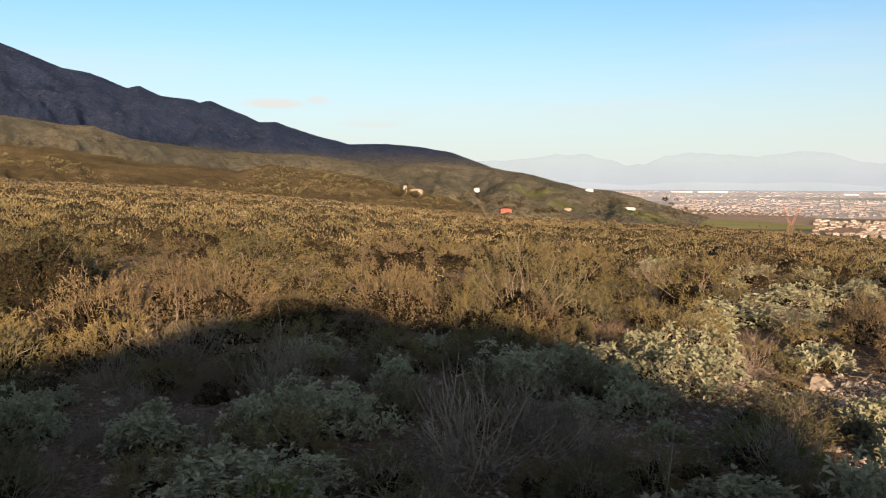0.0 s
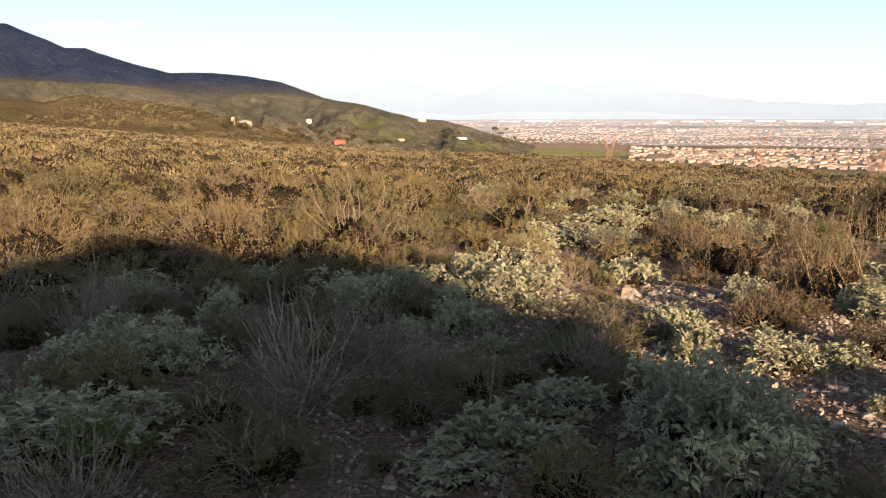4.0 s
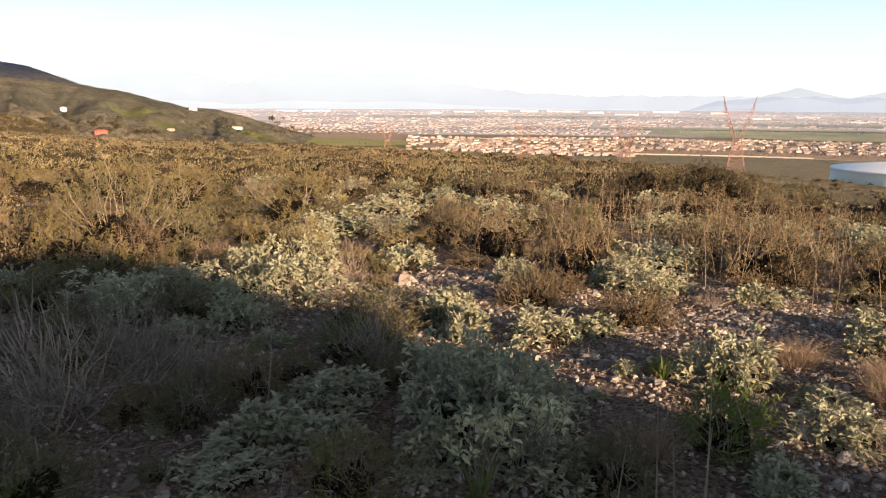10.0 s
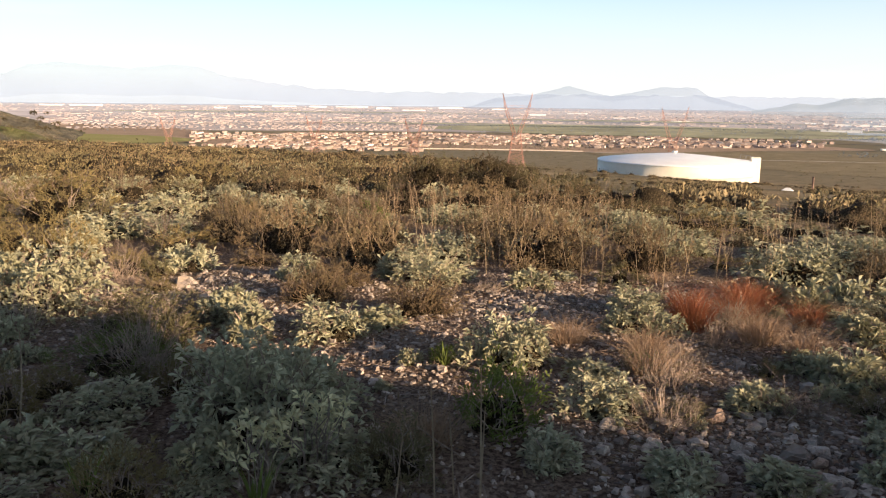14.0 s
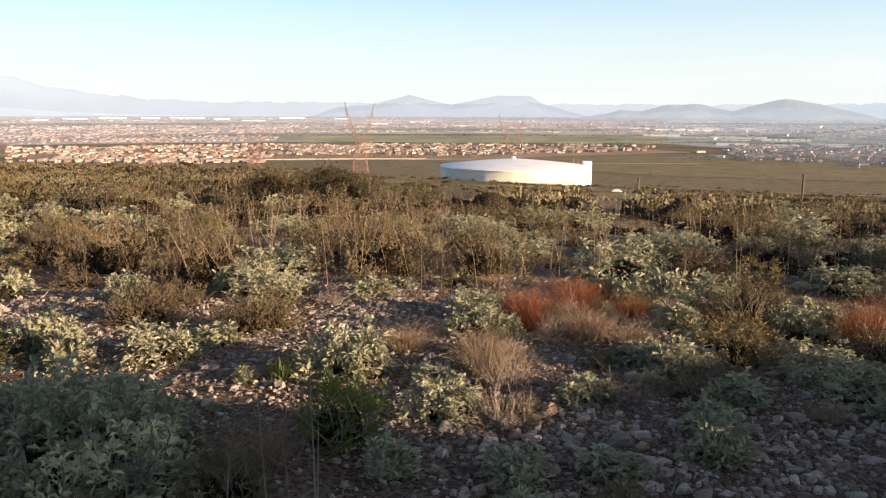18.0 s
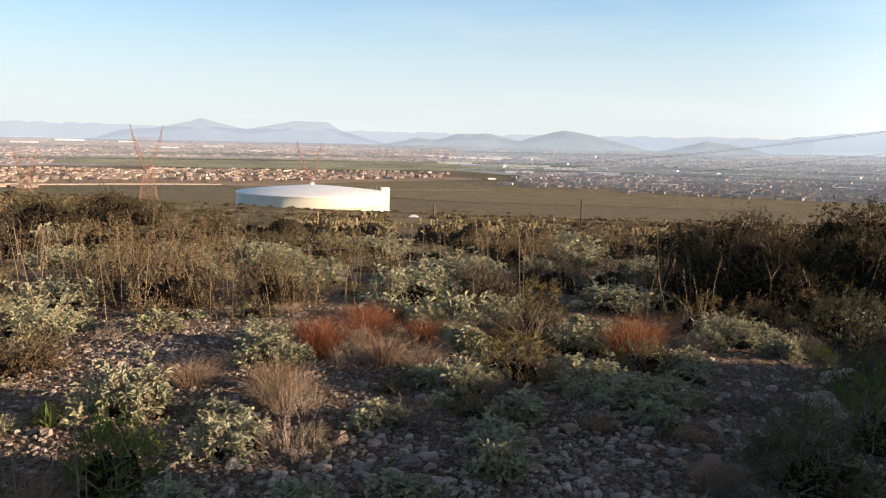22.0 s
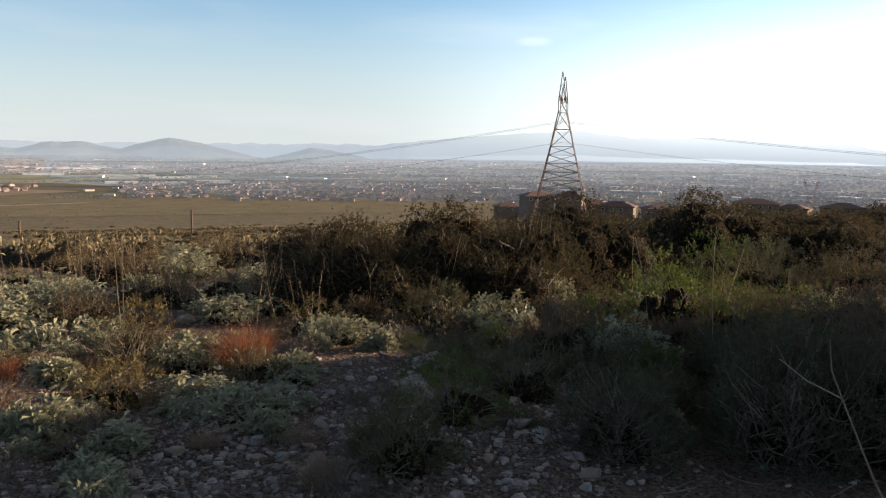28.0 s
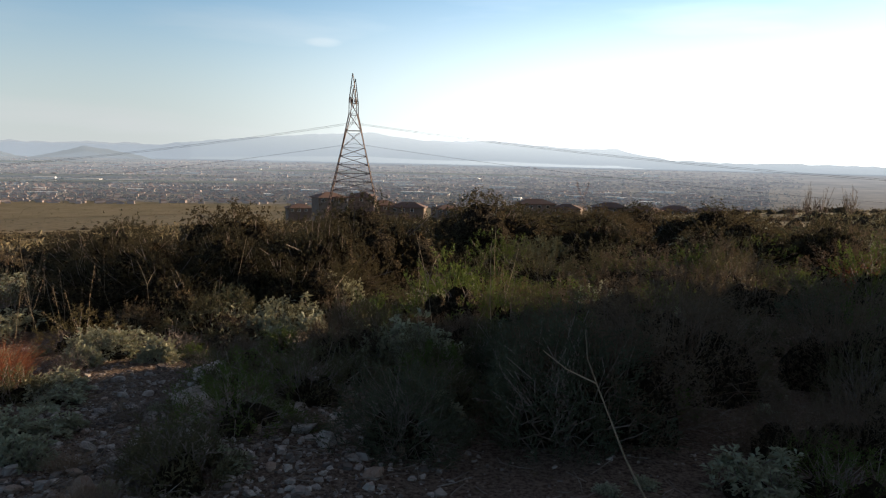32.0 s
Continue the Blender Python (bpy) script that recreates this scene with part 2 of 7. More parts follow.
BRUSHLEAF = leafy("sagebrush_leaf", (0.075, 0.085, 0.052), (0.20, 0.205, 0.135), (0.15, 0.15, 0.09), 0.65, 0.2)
# inner shade put into the colour; paler in the far copy
HEART_FAR = mass_material("paler_shaded_scrub_mass", (0.10, 0.08, 0.05), (0.19, 0.148, 0.095))
HEART = mass_material("shaded_twig_and_leaf_mass", (0.055, 0.043, 0.027), (0.15, 0.115, 0.072))
GREEN = leafy("bright_green_leaf", (0.07, 0.10, 0.025), (0.19, 0.235, 0.06), (0.17, 0.20, 0.055))
STRAW = leafy("straw_blade", (0.24, 0.165, 0.112), (0.42, 0.31, 0.215), (0.33, 0.225, 0.155), 0.6, 0.25)
RUST = leafy("rust_red_blade", (0.20, 0.062, 0.032), (0.36, 0.13, 0.062), (0.29, 0.14, 0.072), 0.6, 0.25)
TWIG = plain("grey_twig", (0.12, 0.092, 0.075), (0.28, 0.215, 0.175), 14)
REDTWIG = plain("reddish_twig", (0.10, 0.065, 0.045), (0.19, 0.125, 0.08), 14)
STALK = plain("dry_stalk", (0.20, 0.145, 0.09), (0.34, 0.26, 0.17), 20)
ROCK = plain("pale_rock", (0.23, 0.19, 0.16), (0.57, 0.49, 0.42), 9, 0.9, 0, 0.6, 0.02)
REDROCK = plain("reddish_rock", (0.26, 0.17, 0.12), (0.40, 0.29, 0.22), 9, 0.9, 0, 0.6, 0.02)


def pebble_material():
    """Loose stones, each in a tone of its own."""
    m, n, l, b = tree_of("pebbles")
    geo = n.new("ShaderNodeNewGeometry")
    c = mixed(n, l, geo.outputs["Random Per Island"], (0.06, 0.045, 0.036), (0.50, 0.43, 0.37))
    c = mixed(n, l, noisy(n, l, 40, 5), c, mixed(n, l, 0.6, c, (0.16, 0.12, 0.10)))
    l.new(c, b.inputs["Base Color"])
    b.inputs["Roughness"].default_value = 0.9
    bumped(n, l, b, noisy(n, l, 90, 4), 0.4, 0.006)
    return m


PEBBLE = pebble_material()


def soil_material():
    m, n, l, b = tree_of("stony_soil")
    pos = n.new("ShaderNodeNewGeometry").outputs["Position"]
    big, mid, fine = noisy(n, l, 0.02, 5, 0.6), noisy(n, l, 0.6, 6), noisy(n, l, 42, 6, 0.7, 0.4, 0.6)
    near = mixed(n, l, mid, (0.06, 0.039, 0.029), (0.205, 0.138, 0.10))
    near = mixed(n, l, 0.45, near, mixed(n, l, fine, (0.032, 0.021, 0.016), (0.42, 0.325, 0.25)))
    scrub = mixed(n, l, noisy(n, l, 0.3, 8, 0.75), (0.13, 0.105, 0.062), (0.30, 0.235, 0.15))
    scrub = mixed(n, l, big, scrub, (0.22, 0.175, 0.11))
    scrub = mixed(n, l, noisy(n, l, 0.06, 7, 0.75, 0.45, 0.6), scrub, (0.12, 0.10, 0.06))
    field = mixed(n, l, noisy(n, l, 0.006, 3), (0.165, 0.146, 0.098), (0.245, 0.208, 0.143))
    field = mixed(n, l, noisy(n, l, 0.05, 6), field, (0.14, 0.13, 0.088))
    ln = n.new("ShaderNodeVectorMath")
    ln.operation = "LENGTH"
    l.new(pos, ln.inputs[0])

    def ramp(lo, hi):
        r = n.new("ShaderNodeMapRange")
        r.inputs["From Min"].default_value, r.inputs["From Max"].default_value = lo, hi
        l.new(ln.outputs["Value"], r.inputs["Value"])
        return r.outputs[0]
    c = mixed(n, l, ramp(9, 40), near, scrub)
    c = mixed(n, l, ramp(900, 1600), c, field)
    l.new(c, b.inputs["Base Color"])
    b.inputs["Roughness"].default_value = 0.95
    b.inputs["Specular IOR Level"].default_value = 0.1
    bumped(n, l, b, fine, 0.7, 0.03)
    return m


SOIL = soil_material()


def mesh_of(name, verts, faces, mat, smooth=False):
    me = bpy.data.meshes.new(name)
    me.from_pydata([tuple(v) for v in verts], [], [tuple(f) for f in faces])
    me.materials.append(mat)
    if smooth:
        me.polygons.foreach_set("use_smooth", [True] * len(me.polygons))
    me.update()
    return me


def part(name, bm, material, parent, label=""):
    """Links a bmesh, or a mesh, as one mesh object under a thing."""
    if isinstance(bm, bpy.types.Mesh):
        me = bm
    else:
        me = bpy.data.meshes.new(name)
        bm.to_mesh(me)
        bm.free()
        me.materials.append(material)
    ob = new(name, me)
    ob.parent = parent
    if label:
        tagged(ob, label)
    return ob


# ---- the lie of the land ----
# how the fan falls away or climbs: bearing, degrees
FAN = np.array([(-180, 1.52), (-143, 4.2), (-107, 5.2), (-75, 3.8), (-60, 2.6), (-45, 1.1), (-31, 0.08), (-24.5, -0.1), (-17.2, -0.85), (-11, -1.38), (-5.4, -1.87), (2.7, -2.47), (10.7, -2.8), (18.2, -3.1),
                (24.8, -3.65), (36.6, -4.1), (45, -4.6), (60, -5.07), (73, -5.2), (90, -4.97), (105, -4.4), (120, -3.55), (135, -2.45), (150, -1.18), (163, 0.0), (180, 1.52)])


def valley_z(r):
    """The valley floor: sunk below the fan, rising to the far side."""
    return np.interp(r, (0, 1150, 1700, 2500, 3500, 4700), (-100, -100, -102, -95, -72, -40))


def land(x, y, rough=True):
    """Height of the ground: a stony shelf at the camera, a fan that dips north-east, then the valley."""
    r = math.hypot(x, y) + 1e-9
    k = math.sqrt((r - 4) ** 2 + 9) - 3 if r > 4 else 0.0
    slope = -math.tan(radians(float(np.interp(math.degrees(math.atan2(x, y)), FAN[:, 0], FAN[:, 1]))))
    z = 0.12 * math.exp(-(r / 7) ** 2) - slope * k
    if r > 300:
        v = float(valley_z(r))
        w = min(1.0, max(0.0, (r - 300) / 1100.0))
        w = w * w * (3 - 2 * w)
        fan = max(z, v) if slope > 0 else min(z, 25.0)
        z = fan * (1 - w) + v * w
    if rough:
        q = noise.noise(Vector((x * 0.9, y * 0.9, 0))) * 0.05 + noise.noise(Vector((x * 0.16, y * 0.16, 3))) * 0.10
        q *= min(1.0, r / 3.0)
        if r > 20:
            q += noise.noise(Vector((x * 0.03, y * 0.03, 7))) * min(1.2, (r - 20) * 0.012) * max(0.0, 1 - r / 1200)
        z += q
    return z


def build_ground():
    az = [a * 1.5 for a in range(-40, 100)] + [150 + 5 * k for k in range(0, 30)]
    az = sorted(set(a % 360 for a in az))
    rad = [0.25 * 1.055 ** k for k in range(0, 190)]
    rad = [r for r in rad if r < 4700] + [4700]
    verts, faces = [(0, 0, land(0, 0))], []
    na = len(az)
    for r in rad:
        for a in az:
            x, y = bearing(a, r)
            verts.append((x, y, land(x, y)))
    for j in range(na):
        faces.append((0, 1 + (j + 1) % na, 1 + j))
    for i in range(len(rad) - 1):
        for j in range(na):
            p, q = 1 + i * na + j, 1 + i * na + (j + 1) % na
            faces.append((p, q, q + na, p + na))
    tagged(new("ground", mesh_of("ground", verts, faces, SOIL, True)), "stony brown soil sloping down to a wide valley", "ground", kind="structure")


build_ground()


def skyline(az, pairs):
    return float(np.interp(az, [p[0] for p in pairs], [p[1] for p in pairs]))

# ---- mountains and hills ----
def slope_material(name, lo, hi, spot, scale=0.01, relief=0.3):
    m, n, l, b = tree_of(name)
    c = mixed(n, l, noisy(n, l, scale, 8, 0.7), lo, hi)
    c = mixed(n, l, noisy(n, l, scale * 7, 8, 0.8, 0.56, 0.68), c, spot)
    c = mixed(n, l, noisy(n, l, scale * 16, 6, 0.8, 0.5, 0.62), c, lo)
    l.new(c, b.inputs["Base Color"])
    b.inputs["Roughness"].default_value = 1.0
    b.inputs["Specular IOR Level"].default_value = 0.0
    bumped(n, l, b, noisy(n, l, scale * 5, 8, 0.8), 1.0, relief)
    return m


def mountain_material():
    """Brush, browner and grassier towards the foot; haze and shade painted dark-bluish high up."""
    m, n, l, b = tree_of("chaparral_slope")
    # bluish for distance haze, dark for cloud shade, both in the colour
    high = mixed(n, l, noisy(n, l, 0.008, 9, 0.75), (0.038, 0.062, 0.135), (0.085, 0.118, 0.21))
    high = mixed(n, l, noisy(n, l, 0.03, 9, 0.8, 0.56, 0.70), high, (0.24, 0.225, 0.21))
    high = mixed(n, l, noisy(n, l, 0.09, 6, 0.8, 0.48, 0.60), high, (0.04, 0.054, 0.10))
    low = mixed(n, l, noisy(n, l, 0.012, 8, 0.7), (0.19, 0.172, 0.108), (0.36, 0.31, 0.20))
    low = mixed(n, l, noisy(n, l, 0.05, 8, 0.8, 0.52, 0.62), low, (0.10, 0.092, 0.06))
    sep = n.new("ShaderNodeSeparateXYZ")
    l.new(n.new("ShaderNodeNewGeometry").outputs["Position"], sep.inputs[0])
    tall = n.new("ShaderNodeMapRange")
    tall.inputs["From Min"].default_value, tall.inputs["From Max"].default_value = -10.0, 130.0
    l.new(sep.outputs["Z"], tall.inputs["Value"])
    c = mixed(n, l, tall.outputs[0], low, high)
    l.new(c, b.inputs["Base Color"])
    b.inputs["Roughness"].default_value = 1.0
    b.inputs["Specular IOR Level"].default_value = 0.0
    bumped(n, l, b, noisy(n, l, 0.03, 9, 0.8), 1.0, 18.0)
    return m


def foothill_material():
    """Dry grass with brush, bare red earth, and green meadows round the farms."""
    m, n, l, b = tree_of("foothill_grass")
    # muted and raised so the colour carries some haze
    c = mixed(n, l, noisy(n, l, 0.012, 9, 0.75), (0.17, 0.155, 0.12), (0.30, 0.255, 0.19))
    # large dark patches painted in for shadow, mixed with brush tone
    c = mixed(n, l, noisy(n, l, 0.0035, 7, 0.7, 0.40, 0.56), c, (0.13, 0.128, 0.105))
    c = mixed(n, l, noisy(n, l, 0.016, 7, 0.8, 0.62, 0.70), c, (0.23, 0.135, 0.085))
    c = mixed(n, l, noisy(n, l, 0.07, 8, 0.8, 0.48, 0.60), c, (0.105, 0.102, 0.085))
    c = mixed(n, l, noisy(n, l, 0.11, 5, 0.8, 0.64, 0.70), c, (0.30, 0.26, 0.20))
    pos = n.new("ShaderNodeNewGeometry").outputs["Position"]
    meads = []
    for inner, outer in ((30, 85), (25, 70), (30, 110), (30, 90)):
        away = n.new("ShaderNodeVectorMath")
        away.operation = "DISTANCE"
        l.new(pos, away.inputs[0])
        mead = n.new("ShaderNodeMapRange")
        for key, value in (("From Min", inner), ("From Max", outer), ("To Min", 0.75), ("To Max", 0.0)):
            mead.inputs[key].default_value = value
        l.new(away.outputs["Value"], mead.inputs["Value"])
        c = mixed(n, l, mead.outputs[0], c, mixed(n, l, noisy(n, l, 0.03, 6), (0.125, 0.15, 0.05), (0.21, 0.215, 0.085)))
        meads.append(away)
    l.new(c, b.inputs["Base Color"])
    b.inputs["Roughness"].default_value = 1.0
    b.inputs["Specular IOR Level"].default_value = 0.0
    bumped(n, l, b, noisy(n, l, 0.04, 9, 0.8), 1.0, 4.0)
    return m, meads


MOUNT, (FOOT, MEADS) = mountain_material(), foothill_material()
SPURGRASS = slope_material("spur_grass", (0.10, 0.083, 0.05), (0.24, 0.178, 0.10), (0.29, 0.18, 0.12), 0.012, 2.0)

RIDGE = [(-75, 13.5), (-55, 12.0), (-42, 10.3), (-34.1, 8.54), (-30.7, 7.25), (-29, 7.0), (-26.8, 6.16), (-26, 6.31), (-24.7, 5.73), (-22.8, 5.55), (-22.2, 5.36), (-21.5, 5.53), (-20.3, 5.01), (-19.1, 4.53), (-18.2, 4.14),
         (-17.1, 4.16), (-14.8, 3.39), (-12.1, 2.69), (-9.4, 2.71), (-7.0, 2.53), (-4.6, 2.1), (-1.3, 0.9), (1.0, 0.2), (4.0, -0.8), (7.0, -2.0)]
FOOTHILL = [(-75, 7.0), (-50, 5.0), (-34, 4.1), (-30.8, 3.66), (-28.9, 3.62), (-26.7, 2.83), (-23.5, 2.42), (-19.7, 2.03), (-15.3, 1.92), (-12.6, 1.63), (-9.4, 1.09), (-7.8, 1.33), (-5.4, 1.36), (-1.3, 0.95), (1.3, 0.51),
            (2.7, 0.11), (4.7, -0.41), (6.7, -0.55), (9, -1.15), (11.5, -1.9), (14, -2.6), (17, -3.4)]
SPUR = [(-75, 5.0), (-50, 3.5), (-30.9, 2.1), (-26.1, 1.29), (-23.4, 1.13), (-19.8, 0.75), (-17.6, 1.17), (-13.4, 0.76), (-11.0, 0.37), (-8.6, -0.26), (-5.4, -0.99), (-3.0, -1.88), (-1.0, -2.6), (1.0, -3.4)]


def slope_mesh(name, profile, r0, r1, z_drop, mat, bumps, step=0.35, rows=34, back=1.12, jag=0.07):
    """A mountainside that climbs from distance r0 to a skyline at r1, and falls behind it."""
    a0, a1 = profile[0][0], profile[-1][0]
    cols = int((a1 - a0) / step) + 1
    verts, faces = [], []
    for i in range(rows):
        u = i / (rows - 3)
        for j in range(cols):
            a = a0 + (a1 - a0) * j / (cols - 1)
            top = math.tan(radians(skyline(a, profile) + jag * noise.fractal(Vector((a * 0.9, 2, r1 * 0.01)), 0.9, 2.0, 5))) * r1 + 1.56
            r = r0 + (r1 - r0) * u
            foot = min(land(*bearing(a, r0), False), top) - z_drop
            x, y = bearing(a, r)
            ridge = (noise.ridged_multi_fractal(Vector((a * 0.26, u * 2.2, 5)), 1.0, 2.1, 6, 1.0, 2.0) - 0.9) * bumps
            if u <= 1:
                z = foot + (top - foot) * (u ** 1.25)
                z += ridge * math.sin(math.pi * u) * (top - foot) * 0.9 + noise.noise(Vector((x * 0.012, y * 0.012, 1))) * bumps * 20 * math.sin(math.pi * u)
            else:
                z = top - (u - 1) * (top - foot) * 3
                x, y = bearing(a, r1 * (1 + (u - 1) * back))
            verts.append((x, y, z))
    for i in range(rows - 1):
        for j in range(cols - 1):
            p = i * cols + j
            faces.append((p, p + 1, p + 1 + cols, p + cols))
    return mesh_of(name, verts, faces, mat, True)


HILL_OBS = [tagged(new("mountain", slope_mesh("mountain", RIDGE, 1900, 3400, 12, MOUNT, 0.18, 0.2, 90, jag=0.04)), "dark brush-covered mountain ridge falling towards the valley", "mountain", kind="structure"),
            tagged(new("foothill", slope_mesh("foothill", FOOTHILL, 1150, 2300, 12, FOOT, 0.34, 0.2, 90, jag=0.06)), "grassy foothill with brush, reddish bare patches and green meadows", "hill", kind="structure"),
            tagged(new("foothill_spur", slope_mesh("foothill_spur", SPUR, 560, 1150, 12, SPURGRASS, 0.2, 0.25, 50, jag=0.08)), "low sunlit brown spur of the foothills", "hill", kind="structure")]
HILL_TREES = [BVHTree.FromPolygons([v.co for v in ob.data.vertices], [tuple(p.vertices) for p in ob.data.polygons]) for ob in HILL_OBS]


def on_hill(az, el):
    """The spot of the hills that faces the camera's shelf at a bearing and elevation."""
    eye = Vector((0, 0, 1.56))
    ray = Vector((*bearing(az), math.tan(radians(el)))).normalized()
    hits = [h for h in (t.ray_cast(eye, ray) for t in HILL_TREES) if h[0] is not None]
    return min(hits, key=lambda h: h[3])[0] if hits else Vector((*bearing(az, 1600), 1.56 + 1600 * math.tan(radians(el))))


for node, (az, el) in zip(MEADS, ((1.4, -1.1), (3.6, -1.6), (9.5, -2.25), (14.5, -2.7))):
    node.inputs[1].default_value = on_hill(az, el)


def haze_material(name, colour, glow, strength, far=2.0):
    """Painted haze: a far surface given a glow that grows with distance."""
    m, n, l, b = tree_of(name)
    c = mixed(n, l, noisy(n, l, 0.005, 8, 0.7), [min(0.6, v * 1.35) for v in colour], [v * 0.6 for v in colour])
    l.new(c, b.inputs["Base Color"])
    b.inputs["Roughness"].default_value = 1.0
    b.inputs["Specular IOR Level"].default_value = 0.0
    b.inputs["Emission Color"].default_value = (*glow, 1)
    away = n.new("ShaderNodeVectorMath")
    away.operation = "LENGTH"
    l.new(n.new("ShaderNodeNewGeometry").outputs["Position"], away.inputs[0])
    haze_glow = n.new("ShaderNodeMapRange")
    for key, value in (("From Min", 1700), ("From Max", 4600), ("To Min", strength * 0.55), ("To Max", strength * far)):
        haze_glow.inputs[key].default_value = value
    l.new(away.outputs["Value"], haze_glow.inputs["Value"])
    l.new(haze_glow.outputs[0], b.inputs["Emission Strength"])
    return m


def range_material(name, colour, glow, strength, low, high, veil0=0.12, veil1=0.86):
    """A range with haze put in: it glows and turns see-through by height."""
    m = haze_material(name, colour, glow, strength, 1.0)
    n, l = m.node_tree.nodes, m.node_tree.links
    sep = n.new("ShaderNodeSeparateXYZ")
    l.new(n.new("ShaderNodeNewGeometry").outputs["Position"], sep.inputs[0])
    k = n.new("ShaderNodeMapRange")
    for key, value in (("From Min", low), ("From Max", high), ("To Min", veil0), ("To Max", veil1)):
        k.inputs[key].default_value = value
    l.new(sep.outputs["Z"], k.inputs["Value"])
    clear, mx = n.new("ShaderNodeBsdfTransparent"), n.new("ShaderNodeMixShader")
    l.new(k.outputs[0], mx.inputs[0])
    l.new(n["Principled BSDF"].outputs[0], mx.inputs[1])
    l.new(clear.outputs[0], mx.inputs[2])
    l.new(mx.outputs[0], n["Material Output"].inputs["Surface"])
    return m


FAR_NORTH = [(-10, 1.3), (-1.4, 1.53), (1.9, 1.85), (4.2, 2.04), (6.2, 1.7), (7.4, 1.24), (8.9, 1.28), (10.4, 1.85), (12, 2.08), (14, 1.9), (16.5, 1.8), (19.7, 2.15), (22.8, 1.35), (28, 0.68), (32.6, 0.47), (39, 0.5), (43, 0.45),
             (56, 0.4), (64, 0.38), (76, 0.42), (88, 0.5)]
FAR_EAST = [(70, 0.3), (80, 0.35), (85.7, 0.42), (89.8, 0.86), (93.4, 1.2), (97.7, 1.5), (100.4, 1.64), (102.2, 1.39), (104.6, 1.13), (109.5, 1.24), (112.3, 0.98), (115.9, 0.77), (117.8, 0.9), (119.4, 0.45), (122.1, 0.12), (125.7, 0.03),
            (129.2, 0.1), (134.5, 0.0), (150, -0.2)]
HILLS = [(58.5, -0.5), (60.2, -0.23), (61.2, 0.04), (62.5, -0.1), (63.3, 0.1), (64.4, 0.37), (66.5, 0.4), (68.5, -0.07), (70, 0.37), (71.7, 0.78), (73.4, 0.49), (75.3, 0.04), (78.1, -0.6), (79.3, -0.32), (81.3, 0.22), (84.1, -0.2), (85.7, -0.59), (87, -0.8)]
HAZY_HILLS = [(39, -0.6), (41.3, 0.15), (43.7, 0.36), (45.3, 0.76), (46.3, 1.04), (47.7, 0.65), (49.3, 0.37), (51.3, 0.77), (52.9, 0.97), (54.9, 0.98), (55.7, 0.45), (57.3, 0.0), (59.5, -0.6)]
# haze on these four is glow and transparency in the material
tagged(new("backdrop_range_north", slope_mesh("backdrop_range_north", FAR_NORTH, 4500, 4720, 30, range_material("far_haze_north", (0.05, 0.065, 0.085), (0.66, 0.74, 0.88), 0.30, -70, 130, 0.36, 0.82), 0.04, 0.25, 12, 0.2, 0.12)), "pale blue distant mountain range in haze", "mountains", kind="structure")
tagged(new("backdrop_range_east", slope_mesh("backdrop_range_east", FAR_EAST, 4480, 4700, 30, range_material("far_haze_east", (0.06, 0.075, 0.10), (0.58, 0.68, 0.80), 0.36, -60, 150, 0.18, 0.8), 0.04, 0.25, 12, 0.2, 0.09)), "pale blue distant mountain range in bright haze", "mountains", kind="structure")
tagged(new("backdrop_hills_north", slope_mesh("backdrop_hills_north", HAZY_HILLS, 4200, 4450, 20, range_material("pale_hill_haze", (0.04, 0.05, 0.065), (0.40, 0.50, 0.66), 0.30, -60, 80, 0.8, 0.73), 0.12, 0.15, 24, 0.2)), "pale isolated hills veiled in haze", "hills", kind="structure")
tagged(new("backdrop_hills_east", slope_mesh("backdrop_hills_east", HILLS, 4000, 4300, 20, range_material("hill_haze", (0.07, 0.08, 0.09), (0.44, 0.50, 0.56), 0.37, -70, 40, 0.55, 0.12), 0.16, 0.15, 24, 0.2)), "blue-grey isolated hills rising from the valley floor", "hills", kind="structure")

